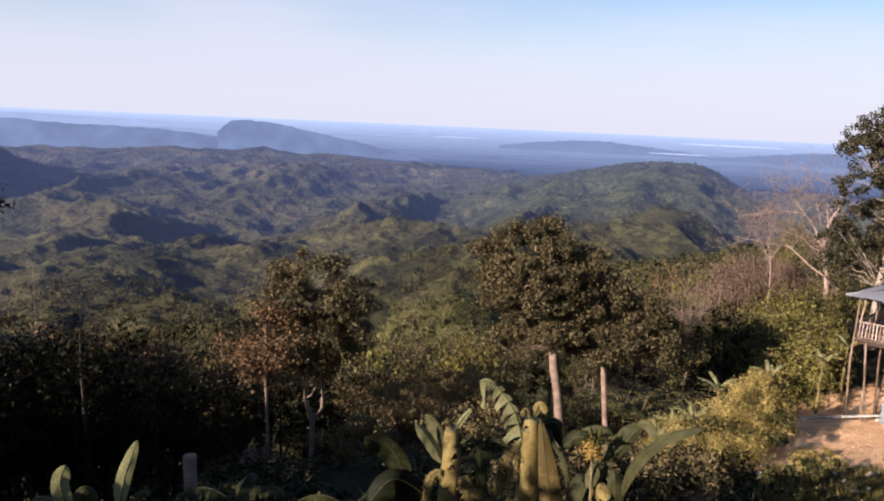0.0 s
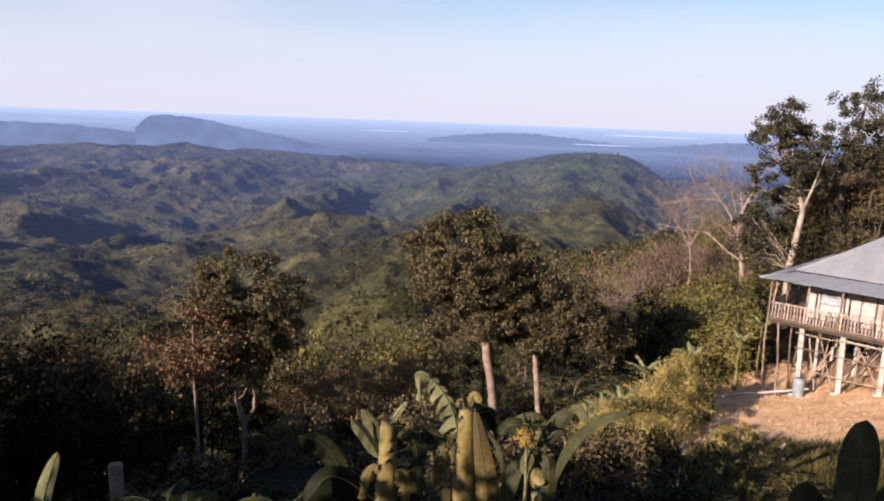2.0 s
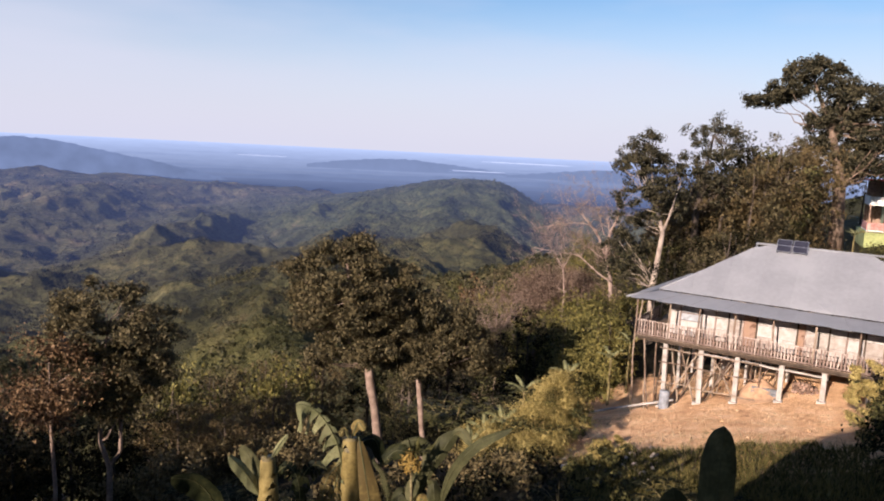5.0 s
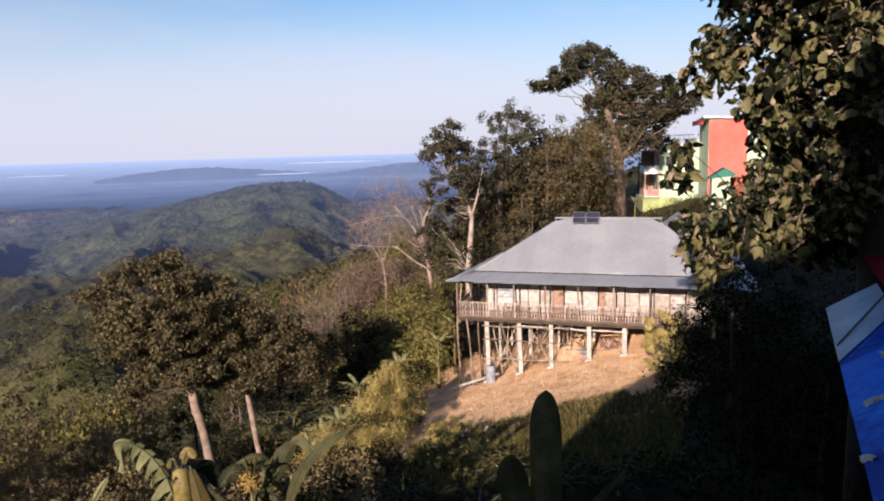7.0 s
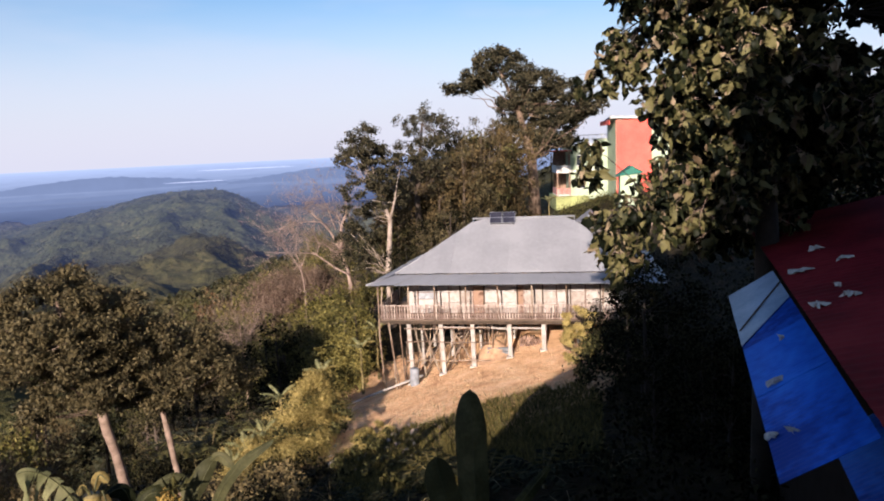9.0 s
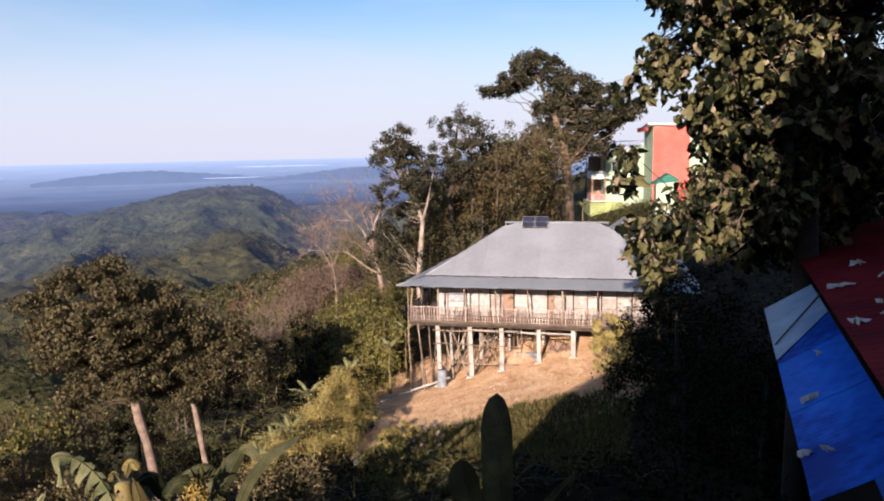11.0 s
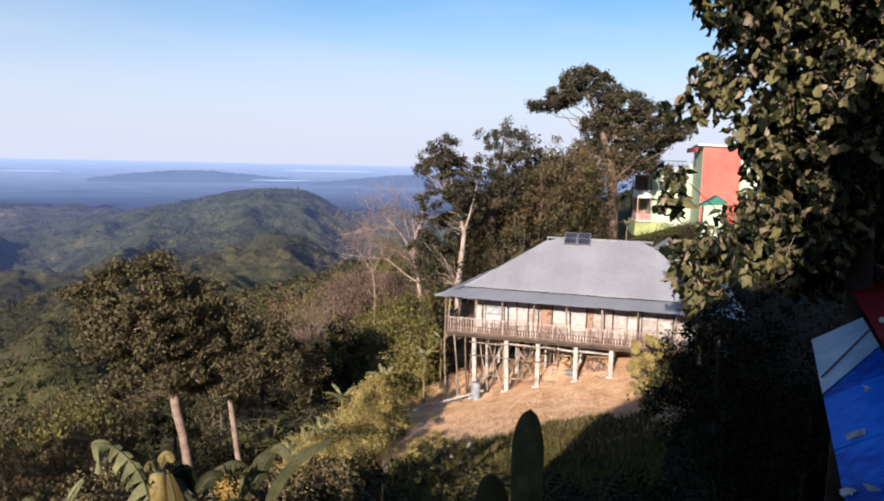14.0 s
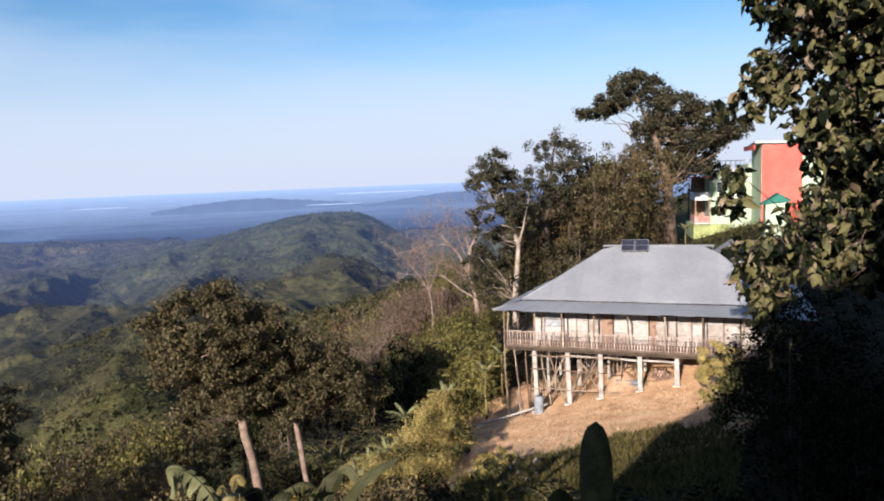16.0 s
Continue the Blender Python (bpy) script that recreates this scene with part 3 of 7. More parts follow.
def tree(name, label, base, trunk, crowns, leaf, leaf_size, per, bark, seed, clump=0.8, limbs=14, limb_r=0.3, limb_mat=None, group="", forks=None, wide=0.55, sides=9, bias=0.5):
    """trunk: points and radii from the foot up; crowns: (centre, half sizes, clumps). The foot stands on the ground at base."""
    rng = np.random.default_rng(seed)
    ob = thing(name, label, "tree", Matrix.Translation(base), group)
    b = np.array(base)
    centres, radii = [], []
    for c, half, count in crowns:
        out, off = in_ball(count, rng, 0.55)
        off = off * rng.uniform(0.72, 1.16, (count, 1))
        centres.append(np.array(c) - b + off * np.array(half))
        radii.append(clump * rng.uniform(0.5, 1.45, count))
    centres, radii = np.concatenate(centres), np.concatenate(radii)
    pts = [Vector(p) - Vector(base) for p, _ in trunk]
    runs = [(pts, [r for _, r in trunk])]
    for extra in forks or ():
        runs.append(([Vector(p) - Vector(base) for p, _ in extra], [r for _, r in extra]))
    starts = [(p, r) for run in runs for p, r in list(zip(*run))[1:]]
    for q in rng.permutation(len(centres))[:limbs]:
        goal = Vector(centres[q])
        p, r = min(starts, key=lambda s: (s[0] - goal).length + (0 if s[0].z < goal.z else 3))
        runs.append((bent(p, goal, rng, 4, 0.10), list(np.linspace(min(r * 0.6, limb_r * trunk[0][1]), 0.015, 5))))
    part("trunk", tube_mesh("trunk", runs, bark, sides), None, ob)
    v, f = clump_leaves(centres, radii, per, leaf_size, rng, wide=wide, bias=bias)
    part("crown", fast_mesh("crown", v, f, leaf), None, ob)
    return ob


def stand(az, d):
    p = bearing(az, d)
    p.z = ground_at(p.x, p.y) - 0.1
    return p


def el(az, d, e):
    return bearing(az, d, 12 + d * math.tan(radians(e)))


def simple_tree(name, label, az, d, top, crown_low, half_az, leaf, bark, seed, trunk_r=0.25, clumps=40, per=110, leaf_size=0.2, clump=0.8, lean=0.0, **kw):
    """A tree by bearing and distance; top and crown_low in degrees of height, half_az half its crown's width in degrees."""
    base = stand(az, d)
    top_p, low_p = el(az + lean, d, top), el(az + lean, d, crown_low)
    half_w = d * math.tan(radians(half_az))
    half_h = (top_p.z - low_p.z) / 2
    mid = (top_p + low_p) / 2
    trunk = [(base, trunk_r * 1.25), (base.lerp(low_p, 0.5) + Vector((0.1, -0.05, 0)), trunk_r), (low_p, trunk_r * 0.85), (low_p.lerp(mid, 0.8), trunk_r * 0.55), (mid.lerp(top_p, 0.6), trunk_r * 0.15)]
    return tree(name, label, base, trunk, [(mid, (half_w, half_w, half_h), clumps)], leaf, leaf_size, per, bark, seed, clump, **kw)


# ---- plain building under and behind the viewpoint ----
PLASTER = material("plain_plaster", (0.55, 0.52, 0.47), scale=1.0, fine=12, bump=0.1)
terrace = thing("terrace_building", "unseen plastered terrace building, its upper walls added to cast shade", "building", kind="structure")
TERRACE = Matrix.Translation((0, 0, 0)) @ Matrix.Rotation(radians(22), 4, "Z")
part("terrace_floor", box(-7.0, 0.9, -9.0, 0.30, 9.9, 10.3), PLASTER, terrace).matrix_local = TERRACE
part("lower_wall", box(-6.9, 0.8, -8.9, 0.10, 2.5, 9.9), PLASTER, terrace).matrix_local = TERRACE
part("parapet", box(-7.0, 0.9, 0.30, 0.42, 9.9, 11.0), PLASTER, terrace).matrix_local = TERRACE
# walls and slab from here on are unseen, shaped to throw shade
profile = ((-7.1, 10.3), (-7.1, 12.1), (-5.9, 13.55), (-4.3, 14.25), (2.0, 14.8), (2.0, 10.3))
part("upper_wall", mesh_of("upper_wall", [(x, y, z) for y in (-0.9, -11.5) for x, z in profile],
     [(5, 4, 3, 2, 1, 0), (6, 7, 8, 9, 10, 11)] + [(q, (q + 1) % 6, 6 + (q + 1) % 6, 6 + q) for q in range(6)], (PLASTER,)), None, terrace).matrix_local = Matrix()
part("upper_wall", box(2.0, 2.6, -11.5, -0.9, 10.3, 15.6), PLASTER, terrace).matrix_local = Matrix()
part("side_shade_wall", box(2.6, 4.2, -11.5, -0.9, 2.0, 17.4), PLASTER, terrace).matrix_local = Matrix()
part("side_shade_wall", box(4.2, 14.0, -11.5, -0.9, 2.0, 20.0), PLASTER, terrace).matrix_local = Matrix()
part("roof_slab", box(4.0, 14.3, -11.8, -0.85, 20.0, 20.2), PLASTER, terrace).matrix_local = Matrix()

# ---- far woods on the hills ----
rng = np.random.default_rng(11)


def far_crowns(count, r0, r1, az0, az1, seed, gap, size0, size1, per, leaf):
    g = np.random.default_rng(seed)
    r = r0 * (r1 / r0) ** g.uniform(0, 1, count)
    a = np.radians(g.uniform(az0, az1, count))
    x, y = r * np.sin(a), r * np.cos(a)
    keep = layers(x, y, 70, 4, 91) + g.normal(0, 0.06, count) > gap
    keep &= (np.hypot((x - 3) / 34, (y - 190) / 38) > 1) | (g.uniform(0, 1, count) < 0.3)    # the knoll is grassy
    x, y, r = x[keep], y[keep], r[keep]
    z = height(x, y)
    rad = (size0 + size1 * r) * g.uniform(0.6, 1.4, len(r))
    centres = np.stack([x, y, z + rad * 0.7], -1)
    out, off = in_ball(len(r) * per, g, 0.6)
    off[:, 2] = off[:, 2] * 0.8
    big = np.repeat(rad, per)[:, None]
    pts = np.repeat(centres, per, 0) + off * big
    out[:, 2] = np.abs(out[:, 2])
    return leaf_quads(pts, out, big[:, 0] * leaf, g, wide=0.8, bias=1.0)


v, f = far_crowns(62000, 120, 440, -46, 40, 12, 0.45, 0.45, 0.0014, 2, 1.5)
woods = new("hill_woods", fast_mesh("hill_woods", v, f, FAR_WOOD))
tagged(woods, "dense olive scrub and trees on the lower hills", "woods", kind="stuff")
v, f = far_crowns(11000, 92, 340, -46, 29, 14, 0.50, 1.3, 0.003, 36, 0.36)
v2, f2 = far_crowns(16000, 320, 620, -44, 30, 15, 0.50, 1.2, 0.002, 12, 0.5)
v, f = np.concatenate([v, v2]), np.concatenate([f, f2 + len(v)])
woods = new("valley_woods", fast_mesh("valley_woods", v, f, FAR_WOOD))
tagged(woods, "rounded dark green tree crowns on the slope below", "woods", kind="stuff")
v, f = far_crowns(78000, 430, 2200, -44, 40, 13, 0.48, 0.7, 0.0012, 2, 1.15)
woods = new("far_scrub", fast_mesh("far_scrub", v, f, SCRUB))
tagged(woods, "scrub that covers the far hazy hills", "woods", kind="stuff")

# ---- trees ----
base = stand(10.9, 31)
tree("broad_tree", "broad tree with olive-brown foliage and a pale pink trunk", base,
     [(base, 0.30), (el(10.85, 31.00, -25.6), 0.21), (el(10.45, 31.05, -23.2), 0.215), (el(10.15, 31.00, -21.2), 0.185), (el(9.75, 30.97, -19.6), 0.21), (el(9.55, 31.00, -18.2), 0.20), (el(8.8, 31.00, -15), 0.12), (el(8.0, 31.00, -11.5), 0.12), (el(7.0, 31.00, -8.5), 0.04)],
     [(el(7.5, 31.00, -11.3), (2.4, 2.25, 2.05), 122), (el(5.6, 30.69, -12.6), (1.5, 1.5, 1.3), 44), (el(10.6, 31.00, -12.8), (1.9, 1.78, 1.9), 80), (el(7.4, 31.00, -15.6), (1.3, 1.3, 0.9), 32), (el(12.0, 31.39, -14.6), (1.08, 1.08, 1.16), 30), (el(5.6, 31.00, -17.2), (0.6, 0.7, 0.5), 10), (el(9.4, 31.47, -16.6), (1.01, 0.93, 0.70), 18), (el(9.7, 30.1, -16.9), (1.2, 0.6, 0.75), 24), (el(4.3, 31, -9.7), (0.5, 0.6, 0.35), 6), (el(8.7, 31, -7.9), (0.6, 0.6, 0.35), 7), (el(12.2, 31, -10.4), (0.7, 0.6, 0.5), 9), (el(3.0, 31, -10.4), (0.5, 0.5, 0.4), 6), (el(4.0, 31, -14.4), (0.4, 0.5, 0.3), 4), (el(6.0, 31, -8.2), (0.4, 0.5, 0.3), 4)],
     OLIVE, 0.14, 230, BARK_PALE, 1, clump=0.42, limbs=60, limb_r=0.13, forks=[[(el(9.55, 31.0, -18.2), 0.12), (el(9.0, 30.9, -17.3), 0.10), (el(7.4, 30.7, -15.6), 0.07), (el(5.4, 30.6, -13.2), 0.025)], [(el(9.2, 31.0, -16.8), 0.11), (el(9.9, 31.0, -14.6), 0.08), (el(10.8, 31.0, -11.4), 0.025)]])
base = stand(14.5, 31.8)
tree("slim_tree", "slim tree with a pale trunk and dark olive foliage", base,
     [(base, 0.19), (el(14.6, 31.78, -24.4), 0.15), (el(14.25, 31.8, -22.6), 0.125), (el(14.05, 31.75, -20.8), 0.14), (el(13.75, 31.78, -18.6), 0.115), (el(13.9, 31.78, -15), 0.07), (el(14.2, 31.78, -12.6), 0.02)],
     [(el(13.8, 31.16, -17.9), (0.93, 0.62, 0.62), 16), (el(13.6, 31.78, -13.4), (1.24, 1.24, 0.85), 40), (el(14.6, 31.78, -16.2), (1.71, 1.47, 1.01), 62), (el(17.6, 32.55, -16.0), (1.63, 1.47, 1.01), 60), (el(19.6, 33.33, -17.0), (0.93, 1.01, 0.78), 24), (el(16.4, 32.2, -13.9), (1.3, 1.2, 0.7), 30), (el(12.4, 31.6, -17.4), (0.9, 0.8, 0.6), 18)],
     OLIVE, 0.14, 200, BARK_PALE, 2, clump=0.42, limbs=24, limb_r=0.05)
base = stand(-10.95, 32)
tree("forked_tree", "forked tree with pale twin stems and yellow-olive foliage", base,
     [(base, 0.17), (el(-10.95, 32, -27), 0.13), (el(-10.9, 32, -24.4), 0.12), (el(-11.5, 32, -22.6), 0.09), (el(-11.4, 32, -19.5), 0.08), (el(-10.8, 32, -14), 0.03)],
     [(el(-10.6, 32, -13.2), (2.4, 2.2, 1.4), 44), (el(-8.8, 32, -17.0), (1.6, 1.6, 1.0), 20), (el(-11.2, 32, -17.4), (1.5, 1.5, 1.1), 20), (el(-13.2, 32, -14.2), (1.2, 1.2, 0.9), 14), (el(-9.6, 32, -18.4), (1.3, 1.2, 0.7), 18), (el(-12.6, 32, -16.4), (1.2, 1.2, 0.8), 16), (el(-7.4, 32, -15.2), (1.0, 1.0, 0.8), 12), (el(-11.0, 31.6, -20.0), (0.9, 0.9, 0.7), 16), (el(-8.6, 31.8, -19.4), (1.1, 1.0, 0.7), 16), (el(-7.2, 32, -17.6), (0.8, 0.8, 0.6), 10)],
     OLIVE, 0.15, 190, BARK_PALE, 3, clump=0.50, limbs=18, forks=[[(el(-10.9, 32, -24.4), 0.10), (el(-10.1, 32, -23.4), 0.085), (el(-10.0, 32, -20), 0.07), (el(-9.4, 32, -17), 0.03)]])
simple_tree("rusty_tree", "small tree with rusty brown leaves", -14.8, 31, -15.0, -21.2, 2.3, RUST, BARK_PALE, 4, trunk_r=0.08, clumps=34, per=150, leaf_size=0.15)

simple_tree("leaning_tree", "dark leafy tree at the edge of the dark wood", -35.6, 34, -4.6, -8.4, 2.5, SHADE_DARK, BARK_DARK, 14, trunk_r=0.14, clumps=34, per=70, clump=0.55)

base = stand(32.6, 55)
fork = el(32.9, 55, -5.6)
tree("tall_tree", "tall tree with a forked white trunk and sparse dark crown", base,
     [(base, 0.34), (el(32.5, 55, -10), 0.25), (fork, 0.17), (el(32.0, 55, -3), 0.09), (el(31.3, 55, 1.2), 0.03)],
     [(el(31.4, 55, 0.9), (1.9, 1.7, 1.3), 30), (el(32.4, 55.5, -0.8), (1.7, 1.7, 1.7), 26), (el(30.0, 55, -0.3), (1.3, 1.2, 1.2), 16), (el(31.0, 56, -3.4), (2.5, 2.4, 2.2), 38), (el(30.2, 56, -7.4), (1.9, 1.8, 2.6), 44), (el(33.6, 56, -3.6), (0.9, 1.0, 1.4), 12), (el(32.2, 54.0, -2.6), (1.2, 0.8, 1.0), 18)],
     SHADY, 0.19, 120, BARK_WHITE, 5, clump=0.5, limbs=44, limb_r=0.07, forks=[[(fork, 0.13), (el(33.3, 55, -4.2), 0.08), (el(33.9, 55, -1.5), 0.02)]])
tree("second_tall_tree", "tall thin-crowned tree beside the wooded mound", stand(35.4, 60),
     [(stand(35.4, 60), 0.35), (el(35.2, 60, -4), 0.26), (el(35.9, 60, 2.0), 0.08)],
     [(el(36.1, 60, 1.7), (2.5, 2.4, 1.6), 42), (el(34.8, 60, -0.4), (1.6, 1.6, 1.6), 20), (el(36.6, 60, -1.5), (2.4, 2.2, 2.2), 44)], SHADY, 0.19, 110, BARK_DARK, 15, clump=0.52, limbs=30, limb_r=0.09)

base = stand(44.9, 75)
tree("spreading_tree", "big dark tree with a spreading layered crown", base,
     [(base, 0.75), (el(44.7, 75, -1.2), 0.5), (el(43.8, 75, 2.5), 0.3), (el(42.2, 75, 6.2), 0.08)],
     [(el(42.1, 75, 6.7), (2.7, 2.4, 1.3), 64), (el(40.8, 75, 5.5), (2.2, 2.2, 0.9), 36), (el(39.2, 75, 4.7), (2.2, 1.8, 0.6), 28), (el(40.4, 75, 5.0), (1.4, 1.5, 0.7), 14), (el(43.6, 75, 5.6), (2.0, 2.0, 1.5), 40), (el(45.6, 75, 4.6), (2.6, 2.4, 1.4), 60),
      (el(44.0, 76, 3.2), (3.0, 2.6, 1.9), 84), (el(43.2, 76, 0.8), (2.6, 2.4, 2.4), 70), (el(47.6, 76, 4.0), (2.6, 2.4, 1.2), 56), (el(49.6, 77, 2.9), (1.8, 1.8, 1.0), 30), (el(46.4, 76, 2.3), (2.2, 2.2, 1.3), 70), (el(45.2, 76, 0.4), (1.6, 1.6, 2.0), 56), (el(42.8, 75, -2.0), (1.4, 1.4, 1.4), 26), (el(47.9, 77, 2.2), (1.6, 1.6, 0.7), 22), (el(46.6, 78, 0.6), (2.6, 2.0, 1.8), 70), (el(48.2, 79, 2.4), (2.2, 2.0, 1.0), 44)],
     SHADY, 0.26, 84, BARK_BROWN, 6, clump=0.6, limbs=60, limb_r=0.12)

# ---- dry bare tree ----


def bare_tree(name, label, base, boughs, seed, twigs=160, reach=1.4, leaves=6):
    """A leafless tree. boughs: lines of points with the thickness at their foot, the trunk first; twigs branch from them and fork again."""
    rng = np.random.default_rng(seed)
    ob = thing(name, label, "tree", Matrix.Translation(base))
    runs, shoots = [], []
    for points, r in boughs:
        line = spline([Vector(p) - base for p in points], 10)
        line = [p + Vector(rng.normal(0, 0.03, 3)) * (0 < i < 10) for i, p in enumerate(line)]
        r = r * 0.8
        rad = list(np.linspace(r, max(0.016, r * 0.25), 11))
        runs.append((line, rad))
        shoots += [(line[i], (line[i] - line[i - 1]).normalized(), rad[i]) for i in range(4, 11)]
    for q in range(twigs):
        p, way, r = shoots[rng.integers(len(shoots))]
        turn = (way * 0.7 + Vector(rng.normal(0, 0.6, 3)) + Vector((0, 0, 0.25))).normalized()
        pts = bent(p, p + turn * rng.uniform(0.35, 1.0) * reach, rng, 3, 0.12)
        thick = min(r * 0.6, 0.030)
        runs.append((pts, list(np.linspace(thick, 0.008, 4))))
        if q < twigs * 0.5:
            shoots += [(pts[2], turn, thick * 0.7), (pts[3], turn, thick * 0.5)]
    part("trunk", tube_mesh("trunk", runs, BARK_DRY, 5), None, ob)
    c = np.array([s[0] for s in shoots])
    v, f = clump_leaves(c, np.full(len(c), 0.35), leaves, 0.08, rng)
    part("crown", fast_mesh("crown", v, f, PINKISH), None, ob, "few dry pinkish-brown leaves")
    return ob


def limb(d, *points):
    return [el(a, d + 0.25 * i, e) for i, (a, e) in enumerate(points)]


foot = stand(29.4, 60)
bare_tree("bare_tree", "leafless dry tree with pale pinkish branches", foot,
          [([foot, el(29.28, 60, -10.4), el(28.85, 60, -8.6), el(28.72, 60, -7.8)], 0.36),
           (limb(60, (28.72, -7.8), (28.87, -6.1), (29.27, -4.9), (29.4, -3.9)), 0.24),
           (limb(60, (28.87, -6.4), (28.75, -5.6), (28.6, -4.6)), 0.10),
           (limb(60, (28.72, -7.9), (28.2, -6.8), (27.76, -6.0), (26.9, -5.1), (26.2, -4.3)), 0.14),
           (limb(60, (28.6, -8.0), (28.0, -7.85), (27.4, -7.3), (25.8, -6.8), (24.6, -7.0)), 0.09),
           (limb(59, (29.1, -9.8), (28.2, -9.3), (27.1, -8.4), (26.2, -7.9), (24.4, -7.8), (22.9, -7.6)), 0.12),
           (limb(61, (28.1, -6.6), (27.3, -5.5), (25.8, -5.4), (24.3, -5.7), (22.9, -6.0)), 0.08),
           (limb(61, (28.4, -6.2), (27.9, -4.6), (27.4, -3.5)), 0.08)], 21, twigs=900, reach=1.5, leaves=12)
foot = stand(25.6, 57)
bare_tree("bare_shrub", "small leafless tree with pinkish twigs", foot,
          [([foot, el(25.5, 57, -10.2), el(25.3, 57, -8.8)], 0.10), (limb(57, (25.3, -9.2), (24.6, -8.0), (24.0, -7.2)), 0.05), (limb(57, (25.4, -9.0), (25.9, -7.9), (26.3, -6.8)), 0.05), (limb(57, (25.4, -9.6), (25.1, -8.0), (25.2, -6.4)), 0.05)], 22, twigs=300, reach=1.1)
foot = stand(20.3, 47)
bare_tree("dry_bush", "dry pinkish bush with bare twigs", foot,
          [([foot, el(20.3, 47, -15.6), el(20.2, 47, -14.6)], 0.07), (limb(47, (20.2, -15.2), (19.4, -14.2), (18.9, -13.6)), 0.035), (limb(47, (20.2, -15.2), (20.9, -14.0), (21.4, -13.2)), 0.035), (limb(47, (20.2, -15.0), (20.2, -13.6), (20.0, -12.7)), 0.035)], 23, twigs=420, reach=0.9, leaves=9)

# ---- broad-leaved tree by the roofs ----


def broad_leaves(points, outward, size, rng):
    """Large drooping leaves with a folded, waved blade: eight corners each."""
    count = len(points)
    axis = outward * 0.55 + rng.normal(0, 0.55, (count, 3))
    axis[:, 2] -= 0.95
    axis /= np.linalg.norm(axis, axis=1, keepdims=True)
    normal = outward * 0.6 + rng.normal(0, 0.5, (count, 3)) + (0, 0, 0.5)
    normal -= axis * (axis * normal).sum(1, keepdims=True)
    normal /= np.linalg.norm(normal, axis=1, keepdims=True) + 1e-9
    side = np.cross(normal, axis)
    s = (size * rng.uniform(0.4, 1.5, count))[:, None]
    lobe = rng.uniform(0.85, 1.15, (6, 2, count, 1))
    curl = rng.uniform(-0.9, 0.45, (count, 1))
    rows = []
    for row, (along, wide, lift) in enumerate(((0, 0.02, 0), (0.14, 0.17, 0.16), (0.34, 0.28, 0.24), (0.58, 0.31, 0.30), (0.82, 0.19, 0.24), (1.0, 0.02, 0))):
        mid = points + axis * s * along + normal * s * curl * along**2
        a, b = rng.uniform(-0.7, 1.6, (2, count, 1)) * lift
        rows += [mid + side * s * wide * lobe[row, 0] * (1 - abs(a)) + normal * s * a, mid, mid - side * s * wide * lobe[row, 1] * (1 - abs(b)) + normal * s * b]
    v = np.stack(rows, 1).reshape(-1, 3)
    q = np.arange(count)[:, None] * 18
    f = [q + [3 * i + k, 3 * i + 3 + k, 3 * i + 4 + k, 3 * i + 1 + k] for i in range(5) for k in (0, 1)]
    return v, np.concatenate(f, 1).reshape(-1, 4)


